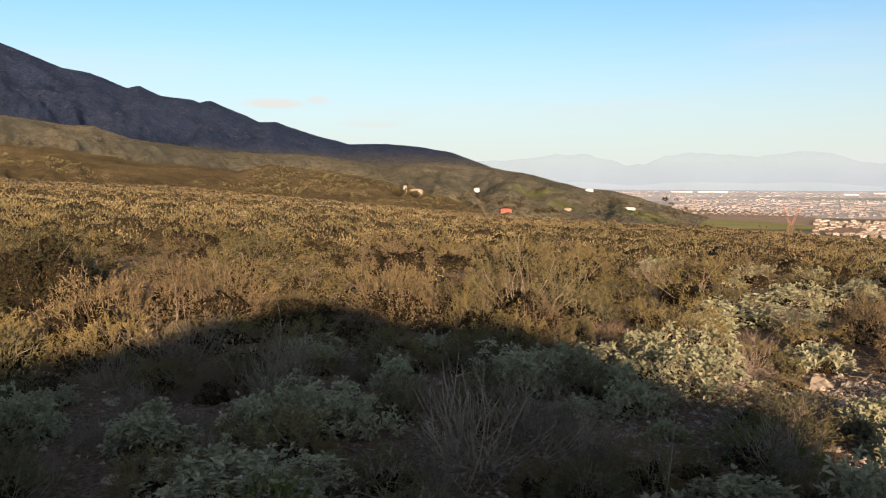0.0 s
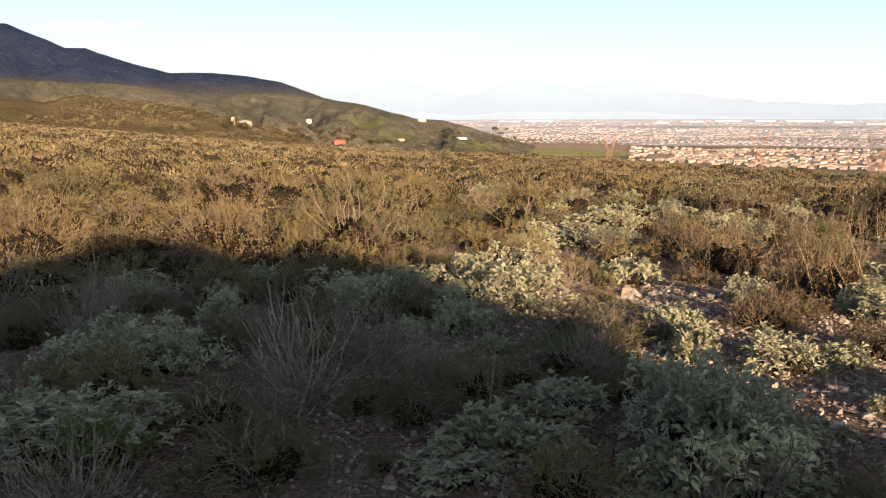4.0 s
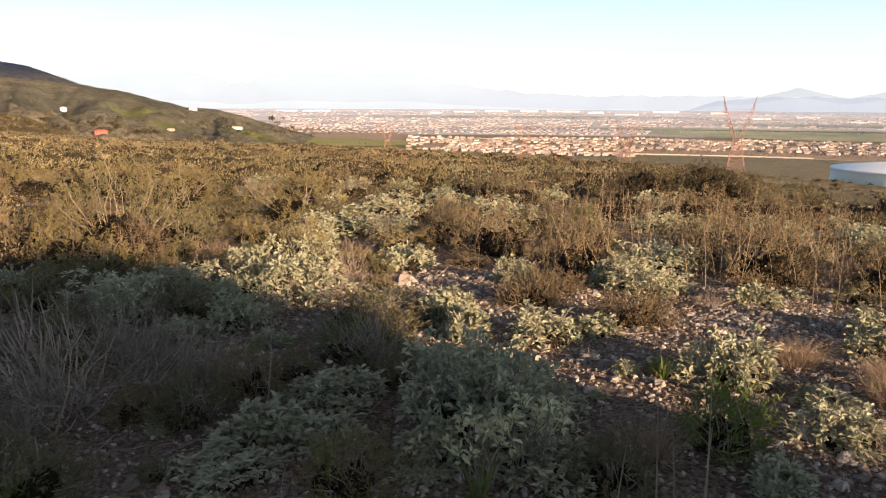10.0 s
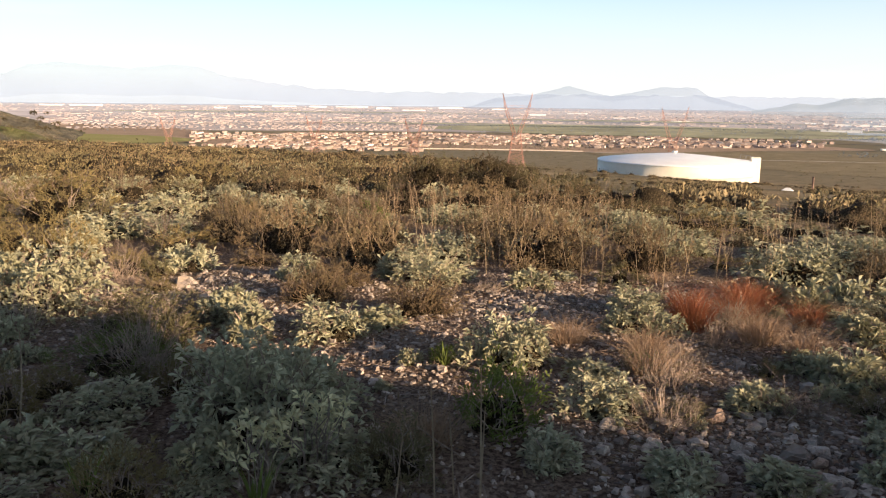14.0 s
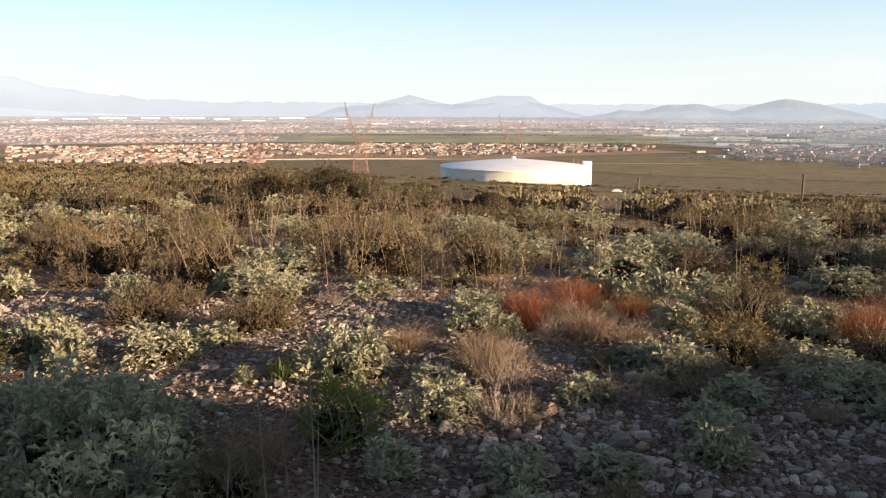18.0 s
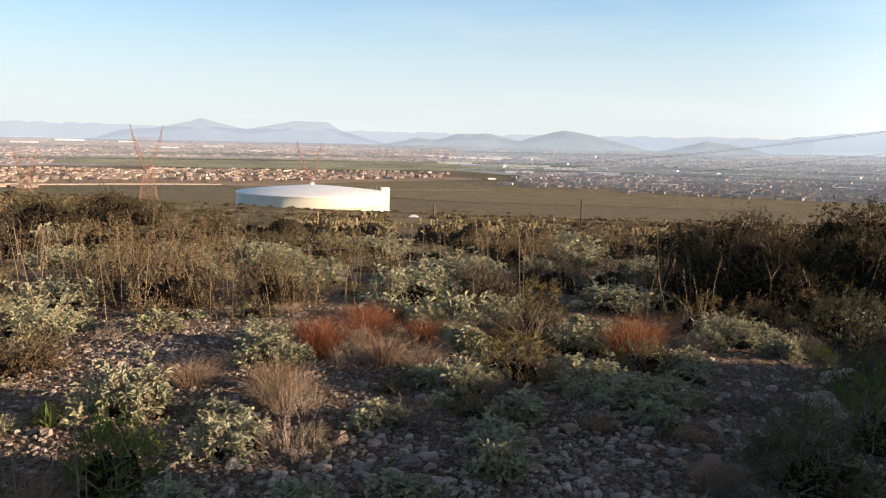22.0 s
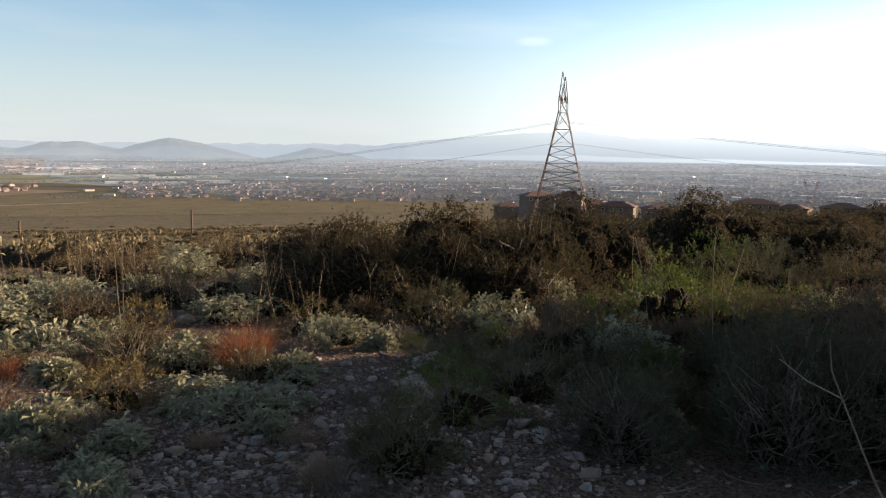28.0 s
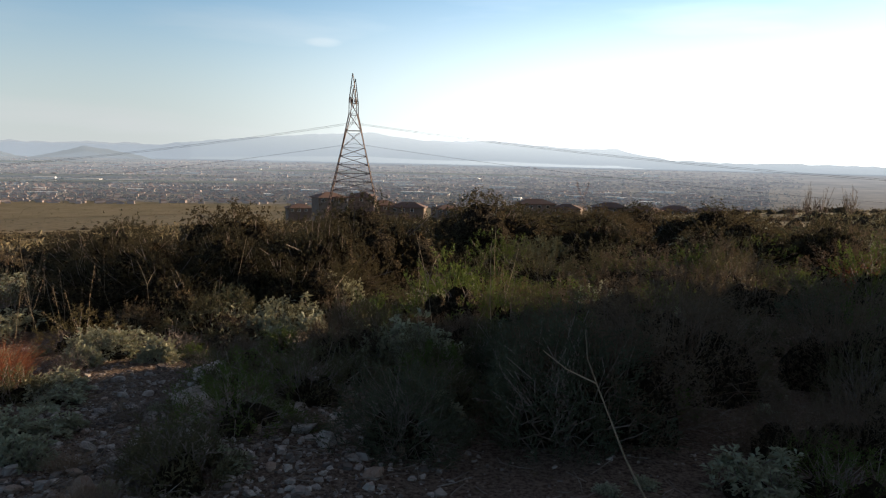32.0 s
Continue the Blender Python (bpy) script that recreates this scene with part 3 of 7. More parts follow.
# ---- unseen bank added behind the camera to cast the shadow on the slope ----
def build_shadow_bank():
    """A long steep bank, added unseen sunward of the camera; its crest is shaped to shade the slope."""
    ax, ay = -math.sin(radians(SUN_AZ)), -math.cos(radians(SUN_AZ))
    ux, uy = -math.cos(radians(SUN_AZ)), math.sin(radians(SUN_AZ))
    back, rise = 14.0, math.tan(radians(SUN_EL))
    reach = [(-12, 2.0), (-8, 4.4), (-4, 5.8), (-1.6, 6.9), (-1.15, 7.4), (-0.88, 8.15), (-0.38, 8.6), (0.1, 9.0), (0.55, 9.25), (0.85, 8.8), (1.07, 7.9), (1.4, 7.6), (1.85, 7.9), (2.1, 7.6), (2.25, 6.3), (2.4, 5.7), (2.55, 5.0), (2.65, 3.8), (2.8, 2.8), (2.92, 1.9),
             (3.05, 1.1), (3.2, 0.7), (3.55, 0.5), (4.0, 0.5), (4.4, 0.35), (4.75, -0.25), (5.05, -0.85), (5.4, -1.2), (5.7, -2.0), (5.9, -4.0), (6.0, -7.0)]
    verts, faces = [], []
    across = [(-1.2, -0.1), (-0.8, 0.4), (-0.35, 0.85), (0, 1), (0.7, 0.8), (1.8, 0.4), (3.4, -0.1)]
    cols = 110
    for d, w in across:
        for j in range(cols):
            u = -12 + 18.0 * j / (cols - 1)
            x, y = -ax * (back + d) + ux * u, -ay * (back + d) + uy * u
            base = land(x, y)
            crest = 0.25 + rise * (back + skyline(u, reach)) + noise.noise(Vector((u * 2, 3, 4))) * 0.06
            verts.append((x, y, base + (crest - base) * w))
    for i in range(len(across) - 1):
        for j in range(cols - 1):
            p = i * cols + j
            faces.append((p, p + 1, p + 1 + cols, p + cols))
    tagged(new("earth_bank", mesh_of("earth_bank", verts, faces, SOIL, True)), "unseen steep bank of brown soil, added to shade the slope", "bank", kind="structure")


build_shadow_bank()


# ---- water tank ----
def ring(bm, radius, z, n=72, cx=0.0, cy=0.0):
    return [bm.verts.new((cx + radius * math.cos(2 * math.pi * k / n), cy + radius * math.sin(2 * math.pi * k / n), z)) for k in range(n)]




def lathe(profile, n=72):
    """A turned body from (radius, height) pairs."""
    bm = bmesh.new()
    rows = [ring(bm, r, z, n) for r, z in profile]
    for a, b in zip(rows, rows[1:]):
        for k in range(n):
            bm.faces.new((a[k], a[(k + 1) % n], b[(k + 1) % n], b[k]))
    for f in bm.faces:
        f.smooth = True
    return bm


def box(bm, lo, hi, m=None):
    vs = [bm.verts.new((x, y, z)) for x in (lo[0], hi[0]) for y in (lo[1], hi[1]) for z in (lo[2], hi[2])]
    if m is not None:
        for v in vs:
            v.co = m @ v.co
    for q in ((0, 1, 3, 2), (4, 6, 7, 5), (0, 4, 5, 1), (2, 3, 7, 6), (0, 2, 6, 4), (1, 5, 7, 3)):
        bm.faces.new([vs[i] for i in q])
    return vs


def bar(bm, p, q, t):
    """A square bar of thickness t from p to q."""
    p, q = Vector(p), Vector(q)
    d = q - p
    m = Matrix.Translation(p) @ d.to_track_quat("Z", "Y").to_matrix().to_4x4()
    box(bm, (-t / 2, -t / 2, 0), (t / 2, t / 2, d.length), m)


TANKWALL = plain("cream_tank_paint", (0.74, 0.69, 0.57), (0.83, 0.79, 0.67), 0.4, 0.5, 0, 0.05)
TANKROOF = plain("white_tank_roof", (0.66, 0.68, 0.70), (0.78, 0.79, 0.80), 0.3, 0.4, 0, 0.05)
METAL = plain("grey_steel", (0.22, 0.22, 0.22), (0.34, 0.33, 0.32), 3, 0.5, 0.5, 0.1)


def build_tank():
    R, H = 16.0, 7.2
    cx, cy = bearing(53.75, 176)
    top = 1.56 - math.tan(radians(3.95)) * 176
    root = tagged(new("water_tank"), "large round cream steel water tank with a white roof", "water tank")
    root.location = (cx, cy, top - H)
    part("wall", lathe([(R, -2), (R, 2.4), (R + 0.03, 2.4), (R + 0.03, 2.46), (R, 2.46), (R, 4.8), (R + 0.03, 4.8), (R + 0.03, 4.86), (R, 4.86), (R, H)], 96), TANKWALL, root)
    part("roof", lathe([(R + 0.12, H - 0.16), (R + 0.14, H), (R - 0.1, H + 0.1), (8, H + 0.95), (0.9, H + 1.55), (0.01, H + 1.56)], 96), TANKROOF, root, "low conical white steel roof")
    part("vent", lathe([(0.5, H + 1.5), (0.5, H + 1.75), (0.7, H + 1.8), (0.4, H + 2.0), (0.01, H + 2.03)], 20), TANKROOF, root, "small round roof vent")
    # stair tower at the side that faces south-east
    a = radians(53.75 + 90)
    bx, by = math.sin(a) * (R + 0.2), math.cos(a) * (R + 0.2)
    m = Matrix.Translation((bx, by, 0)) @ Matrix.Rotation(-radians(53.75), 4, "Z")
    bm = bmesh.new()
    box(bm, (-0.9, -1.0, -2), (0.9, 1.0, H + 1.1), m)
    bmesh.ops.bevel(bm, geom=bm.edges[:], offset=0.06, segments=1, affect="EDGES")
    part("stair_enclosure", bm, TANKWALL, root, "cream sheet-metal ladder enclosure")
    for k in range(5):
        bm = bmesh.new()
        ang = radians(53.75 + 60 + k * 8)
        p = Vector((math.sin(ang) * (R - 0.1), math.cos(ang) * (R - 0.1), H))
        bar(bm, p, p + Vector((0, 0, 1.1)), 0.07)
        part("rail_post", bm, METAL, root)
    bm = bmesh.new()
    pts = [Vector((math.sin(radians(53.75 + 60 + k * 4)) * (R - 0.1), math.cos(radians(53.75 + 60 + k * 4)) * (R - 0.1), H + 1.1)) for k in range(9)]
    for p, q in zip(pts, pts[1:]):
        bar(bm, p, q, 0.07)
    part("handrail", bm, METAL, root)


build_tank()


# ---- transmission towers ----
# tower steel, its colour darkened for the backlit near tower
RUSTEEL = plain("weathered_tower_steel", (0.11, 0.07, 0.058), (0.17, 0.108, 0.09), 1.5, 0.7, 0.3, 0.1)


def lattice(bm, sect, t, web=True):
    """Four legs through square sections (half width x, half width y, z), with ties and X braces."""
    corner = lambda s, k: Vector(((1, 1, -1, -1)[k] * s[0], (1, -1, -1, 1)[k] * s[1], s[2]))
    for a, b in zip(sect, sect[1:]):
        for k in range(4):
            bar(bm, corner(a, k), corner(b, k), t)
            if web:
                bar(bm, corner(a, k), corner(b, (k + 1) % 4), t * 0.5)
                bar(bm, corner(a, (k + 1) % 4), corner(b, k), t * 0.5)
            bar(bm, corner(b, k), corner(b, (k + 1) % 4), t * 0.55)


def tower(t=0.25, mat=RUSTEEL, label="tall rust-brown steel lattice transmission tower"):
    """A delta lattice tower 46 m high: body, two splayed horns, a bridge."""
    root = tagged(new("transmission_tower"), label, "tower")
    bm = bmesh.new()
    lattice(bm, [(5.8, 9.6, -4), (5.3, 8.85, -0.5), (4.8, 8.1, 3), (4.4, 7.4, 6), (4.0, 6.7, 9), (3.55, 6.05, 12), (3.1, 5.4, 15), (2.7, 4.7, 18), (2.3, 4.0, 21)], t)
    tagged(part("body", bm, mat, root), kind="stuff")
    for s in (-1, 1):
        bm = bmesh.new()
        secs = [(0.9, 4.0, 21), (0.9, 2.7, 27), (0.8, 1.4, 32.6), (0.6, 1.25, 37), (0.3, 0.6, 42), (0.05, 0.05, 46)]
        offs = [1.4, 3.6, 5.6, 7.2, 8.2, 9.2]
        corner = lambda i, k: Vector((s * offs[i] + (1, 1, -1, -1)[k] * secs[i][0], (1, -1, -1, 1)[k] * secs[i][1], secs[i][2]))
        for i in range(5):
            for k in range(4):
                bar(bm, corner(i, k), corner(i + 1, k), t * 0.8)
                bar(bm, corner(i, k), corner(i + 1, (k + 1) % 4), t * 0.45)
                bar(bm, corner(i + 1, k), corner(i + 1, (k + 1) % 4), t * 0.45)
        tagged(part("horn", bm, mat, root), kind="stuff")
    bm = bmesh.new()
    for y in (-0.7, 0.7):
        bar(bm, (-10.5, y, 36.5), (10.5, y, 36.5), t * 0.7)
        bar(bm, (-7, y, 38.3), (7, y, 38.3), t * 0.6)
        for k in range(-5, 5):
            bar(bm, (k * 2, y, 36.5 if k % 2 else 38.3), (k * 2 + 2, y, 38.3 if k % 2 else 36.5), t * 0.4)
    tagged(part("crossarm", bm, mat, root), kind="stuff")
    return root


# lighter, redder copy for far towers: front sun and haze in the colour
SUNLIT_STEEL = plain("sunlit_tower_steel", (0.23, 0.115, 0.092), (0.31, 0.165, 0.132), 1.5, 0.8, 0.0, 0.05)


def put_tower(az, dist, top_el, turn, first=None, made=None):
    x, y = bearing(az, dist)
    z = 1.56 + math.tan(radians(top_el)) * dist - 46
    m = pose(x, y, z, 0, 0, -turn)
    if first is None:
        first = made or tower()
        first.matrix_world = m
        return first
    return copy_thing(first, m)


near_tower = put_tower(99.2, 285, 5.53, 12)
far_tower = put_tower(42.75, 500, 0.50, 45, None, tower(0.21, SUNLIT_STEEL, "distant reddish steel lattice transmission tower"))
for az, dist, top, turn in ((53.6, 590, -0.33, 54), (28.35, 900, -1.2, 40), (35.4, 760, -1.2, 45), (18.5, 1000, -1.3, 30), (115.65, 1150, -1.40, 100)):
    ob = put_tower(az, dist, top, turn, far_tower)

# ---- plants ----
def unit(v):
    return v / (np.linalg.norm(v, axis=1, keepdims=True) + 1e-9)


def leaf_shapes(rg, pos, way, length, width, fold=0.25, droop=0.15):
    """Folded, drooping leaves: arrays of points and triangles."""
    n = len(pos)
    way = unit(way)
    side = unit(np.cross(way, rg.normal(size=(n, 3)) * 0.5 + np.array((0, 0, 1.0))))
    up = np.cross(side, way)
    ln = (length * rg.uniform(0.65, 1.25, n))[:, None]
    wd = (width * rg.uniform(0.7, 1.2, n))[:, None]
    a = pos
    mid = pos + way * ln * 0.58
    b = mid + side * wd * 0.5 + up * wd * fold
    c = pos + way * ln - np.array((0, 0, 1.0)) * ln * droop
    d = mid - side * wd * 0.5 + up * wd * fold
    v = np.stack((a, b, c, d), 1).reshape(-1, 3)
    i = np.arange(n)[:, None] * 4
    f = np.concatenate((i + np.array((0, 1, 2)), i + np.array((0, 2, 3))), 0)
    return v, f


def blade_shapes(rg, pos, way, length, width, bend):
    """Grass blades that taper and bend over."""
    n = len(pos)
    way = unit(way)
    side = unit(np.cross(way, rg.normal(size=(n, 3))))
    ln = (length * rg.uniform(0.55, 1.15, n))[:, None]
    lean = unit(way * np.array((1, 1, 0)) + rg.normal(size=(n, 3)) * np.array((0.3, 0.3, 0)))
    mid = pos + way * ln * 0.55
    tip = pos + way * ln * 0.95 + lean * ln * bend - np.array((0, 0, 1.0)) * ln * bend * 0.35
    v = np.stack((pos - side * width / 2, pos + side * width / 2, mid + side * width * 0.4, mid - side * width * 0.4, tip), 1).reshape(-1, 3)
    i = np.arange(n)[:, None] * 5
    f = np.concatenate((i + np.array((0, 1, 2)), i + np.array((0, 2, 3)), i + np.array((3, 2, 4))), 0)
    return v, f


def stem_shapes(paths, r0, r1):
    """Three-sided tapering stems along polylines of equal count of points (n, k, 3)."""
    n, k, _ = paths.shape
    ang = np.arange(3) * 2.094
    rings = []
    for j in range(k):
        d = unit(paths[:, min(j + 1, k - 1)] - paths[:, max(j - 1, 0)])
        s = unit(np.cross(d, np.array((0.31, 0.52, 0.2))))
        u = np.cross(d, s)
        r = r0 + (r1 - r0) * j / (k - 1)
        rings.append(paths[:, j, None] + r * (np.cos(ang)[None, :, None] * s[:, None] + np.sin(ang)[None, :, None] * u[:, None]))
    v = np.stack(rings, 1).reshape(-1, 3)
    quad = np.array([(j * 3 + q, j * 3 + (q + 1) % 3, j * 3 + 3 + (q + 1) % 3, j * 3 + 3 + q) for j in range(k - 1) for q in range(3)])
    f = (np.arange(n)[:, None, None] * (3 * k) + quad[None]).reshape(-1, 4)
    return v, f


def joined(*pairs):
    vs, fs, base = [], [], 0
    for v, f in pairs:
        vs.append(v)
        fs += (f + base).tolist()
        base += len(v)
    return np.concatenate(vs), fs


def dome(rg, n, R, H, shell=0.55, floor=0.12):
    """Points inside a lumpy dome, most of them near its skin, and the outward ways."""
    az = rg.uniform(0, 2 * math.pi, n)
    el = np.arcsin(rg.uniform(floor, 1, n))
    lump = 1 + 0.15 * np.sin(az * 3 + rg.uniform(0, 6)) * np.cos(el) + 0.13 * np.sin(az * 7 + el * 5 + rg.uniform(0, 6)) + 0.10 * np.sin(el * 9 + az * 2)
    depth = (shell + (1 - shell) * rg.uniform(0, 1, n) ** 0.5) * lump
    out = np.stack((np.cos(az) * np.cos(el), np.sin(az) * np.cos(el), np.sin(el)), 1)
    return out * depth[:, None] * np.array((R, R, H)), unit(out * np.array((1 / R, 1 / R, 1 / H)))


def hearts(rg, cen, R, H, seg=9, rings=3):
    """Lumpy closed masses, coloured as shaded twigs and leaves, at the heart of bushes: arrays of centres, radii and
    heights.
    """
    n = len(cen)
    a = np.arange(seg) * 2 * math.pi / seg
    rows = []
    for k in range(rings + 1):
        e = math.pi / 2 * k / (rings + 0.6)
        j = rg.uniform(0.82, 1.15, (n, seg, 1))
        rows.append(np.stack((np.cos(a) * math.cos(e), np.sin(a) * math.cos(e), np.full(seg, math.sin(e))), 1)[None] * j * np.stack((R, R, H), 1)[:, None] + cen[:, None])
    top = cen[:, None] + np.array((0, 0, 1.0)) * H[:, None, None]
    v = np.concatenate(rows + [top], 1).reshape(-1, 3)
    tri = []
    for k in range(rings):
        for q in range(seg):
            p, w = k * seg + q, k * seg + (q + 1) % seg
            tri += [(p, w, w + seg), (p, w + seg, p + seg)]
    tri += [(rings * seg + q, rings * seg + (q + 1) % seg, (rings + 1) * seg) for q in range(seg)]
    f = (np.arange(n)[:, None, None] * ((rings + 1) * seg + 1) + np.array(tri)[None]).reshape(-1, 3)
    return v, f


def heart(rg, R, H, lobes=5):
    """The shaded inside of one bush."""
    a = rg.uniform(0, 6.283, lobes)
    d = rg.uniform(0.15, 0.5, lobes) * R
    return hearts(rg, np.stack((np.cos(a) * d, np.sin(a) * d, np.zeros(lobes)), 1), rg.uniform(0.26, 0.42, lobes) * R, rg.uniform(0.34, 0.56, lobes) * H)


def coarse(detail):
    """How much larger leaves grow where fewer stand."""
    return detail ** -0.36


def stems_to(rg, tips, spread=0.12, r0=0.006, r1=0.002, wild=0.03):
    root = tips * np.array((spread, spread, 0)) + rg.normal(size=tips.shape) * np.array((0.02, 0.02, 0))
    k1 = root + (tips - root) * 0.4 + np.array((0, 0, 0.10)) * np.abs(tips[:, 2:3]) - (tips - root) * np.array((0.12, 0.12, 0)) + rg.normal(size=tips.shape) * wild
    k2 = root + (tips - root) * 0.75 + rg.normal(size=tips.shape) * wild
    return stem_shapes(np.stack((root, k1, k2, tips), 1), r0, r1)


def rosettes(rg, tips, out, per, length, width):
    """A whorl of leaves at each tip."""
    pos = np.repeat(tips, per, 0)
    axis = unit(np.repeat(out, per, 0) + np.array((0, 0, 0.45)))
    way = unit(axis * rg.uniform(0.1, 1.0, (len(pos), 1)) + unit(rg.normal(size=pos.shape)) * 0.85)
    return leaf_shapes(rg, pos + way * 0.004 - axis * rg.uniform(0, length * 0.9, (len(pos), 1)), way, length, width)


def plant(name, label, category, parts):
    """One plant: an empty at its base and its parts, each (name, points, faces, material)."""
    root = tagged(new(name), label, category)
    for pn, (v, f), mat in parts:
        tagged(part(pn, mesh_of(name + "_" + pn, v, f, mat, pn == "heart"), None, root), kind="stuff")
    return root


def sage_bush(seed, R, H, detail=1.0):
    """Several leafy mounds leaning together, with gaps and bare twigs between them."""
    rg = np.random.RandomState(seed)
    area = max(0.25, R * (R + H) * 2.2)
    n = int((46 + 330 * area) * detail)
    big = detail ** -0.4
    lobes = 4 + int(R * 9)
    tips, out, inner, io = [], [], [], []
    turn = rg.uniform(0, 6.283)
    for k in range(lobes):
        a, d = turn + k * 2.4, R * 0.66 * math.sqrt((k + 0.3) / lobes)
        r, h = R * rg.uniform(0.34, 0.52), H * rg.uniform(0.55, 1.0) * (1.05 - 0.4 * d / R)
        base = np.array((math.cos(a) * d, math.sin(a) * d, H * rg.uniform(0, 0.12)))
        q, o = dome(rg, n // lobes + 4, r, h, 0.66, 0.0)
        tips.append(q + base)
        out.append(o)
        q, o = dome(rg, n // lobes // 4 + 2, r * 0.7, h * 0.7, 0.5)
        inner.append(q + base)
        io.append(o)
    tips, out, inner, io = (np.concatenate(v) for v in (tips, out, inner, io))
    leaves = joined(rosettes(rg, tips, out, 8 if detail > 0.5 else 6, 0.047 * big, 0.021 * big), rosettes(rg, inner, io, 3, 0.042 * big, 0.018 * big))
    pick = tips[:: 2 if detail > 0.5 else 5 if detail > 0.3 else 9]
    return plant("sage_bush", "grey-green sage bush with whorls of pale narrow leaves", "bush",
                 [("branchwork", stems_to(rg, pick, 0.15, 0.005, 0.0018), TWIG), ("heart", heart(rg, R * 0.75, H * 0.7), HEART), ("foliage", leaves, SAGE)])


def buckwheat_bush(seed, R, H, detail=1.0, tone=None, label="brown half-dry buckwheat bush, low and dense", upright=0.35):
    """A low rounded mass of fine shoots with small leaves, short twigs and scattered rusty seed heads."""
    rg = np.random.RandomState(seed)
    n = int((130 + 720 * R * (R + H)) * detail)
    big = coarse(detail)
    tips, out = dome(rg, n, R, H, 0.7, 0.06)
    st = stems_to(rg, tips[:: 5 if detail > 0.5 else 8 if detail > 0.3 else 14], 0.3, 0.004, 0.0015, 0.02)
    per = 9
    shoot = unit(np.repeat(out, per, 0) + np.array((0, 0, upright)))
    pos = np.repeat(tips, per, 0) - shoot * rg.uniform(0, 0.11, (n * per, 1)) + rg.normal(size=(n * per, 3)) * 0.012
    leaves = leaf_shapes(rg, pos, shoot + rg.normal(size=pos.shape) * 0.6, 0.028 * big, 0.0085 * big)
    few = tips[:: 2 if detail > 0.3 else 3] * 0.95
    twigs = blade_shapes(rg, np.repeat(few, 2, 0), np.repeat(out[:: 2 if detail > 0.3 else 3], 2, 0) + np.array((0, 0, upright * 2)) + rg.normal(size=(len(few) * 2, 3)) * 0.4, 0.06 + 0.07 * H, 0.003 * big, 0.1)
    pick = tips[rg.uniform(size=n) < 0.33]
    heads = np.repeat(pick, 5, 0) + rg.normal(size=(len(pick) * 5, 3)) * 0.018
    seed_heads = leaf_shapes(rg, heads, rg.normal(size=heads.shape) + np.array((0, 0, 0.6)), 0.018 * big, 0.011 * big)
    return plant("buckwheat_bush", label, "bush", [("branchwork", st, REDTWIG), ("heart", heart(rg, R, H), HEART), ("twig_mass", twigs, DRYTWIG), ("foliage", leaves, tone or BROWN), ("bloom", seed_heads, BROWN)])


def olive_bush(seed, R, H, detail=1.0, mat=None, name="scrub_bush", label="low olive-green scrub bush with fine leaves", length=0.035, width=0.008, dens=1.0):
    """Dense small-leaved shrub with rising shoots."""
    rg = np.random.RandomState(seed)
    n = int((140 + 420 * R * (R + H)) * detail * dens)
    big = coarse(detail)
    tips, out = dome(rg, n, R, H, 0.68, 0.08)
    per = 10
    t = rg.uniform(0.0, 1.0, (n * per, 1))
    shoot = unit(np.repeat(out, per, 0) * 0.6 + np.array((0, 0, 0.8)))
    pos = np.repeat(tips, per, 0) - shoot * t * 0.16 * max(H, 0.4) + rg.normal(size=(n * per, 3)) * 0.008
    leaves = leaf_shapes(rg, pos, shoot + rg.normal(size=pos.shape) * 0.55, length * big, width * big)
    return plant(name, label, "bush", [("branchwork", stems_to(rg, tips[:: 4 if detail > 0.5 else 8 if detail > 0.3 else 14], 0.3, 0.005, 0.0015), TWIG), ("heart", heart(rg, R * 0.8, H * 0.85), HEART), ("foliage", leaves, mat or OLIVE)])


def dark_shrub(seed, R, H, detail=1.0):
    """A large broad-leaved evergreen shrub with a lumpy crown."""
    rg = np.random.RandomState(seed)
    lobes = int(13 + R * 14)
    cen, _ = dome(rg, lobes, R * 0.75, H * 0.72, 0.75, 0.05)
    pts, ways, wide, tall = [], [], [], []
    for c in cen:
        wide.append(R * rg.uniform(0.25, 0.42))
        tall.append(H * rg.uniform(0.22, 0.38))
        q, o = dome(rg, int(330 * detail), wide[-1], tall[-1], 0.75, -0.5)
        pts.append(q + c)
        ways.append(o)
    pts, ways = np.concatenate(pts), np.concatenate(ways)
    keep = pts[:, 2] > 0.03
    pts, ways = pts[keep], ways[keep]
    big = coarse(detail)
    leaves = rosettes(rg, pts, ways, 5, 0.027 * big, 0.014 * big)
    low = cen * np.array((0.95, 0.95, 0.9)) - np.array((0, 0, 0.08)) * H
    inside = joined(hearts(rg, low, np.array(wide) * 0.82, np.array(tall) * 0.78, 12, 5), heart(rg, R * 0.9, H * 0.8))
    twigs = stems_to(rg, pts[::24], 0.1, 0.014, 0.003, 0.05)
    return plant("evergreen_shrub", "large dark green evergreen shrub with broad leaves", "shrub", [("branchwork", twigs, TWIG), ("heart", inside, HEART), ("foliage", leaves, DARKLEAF)])


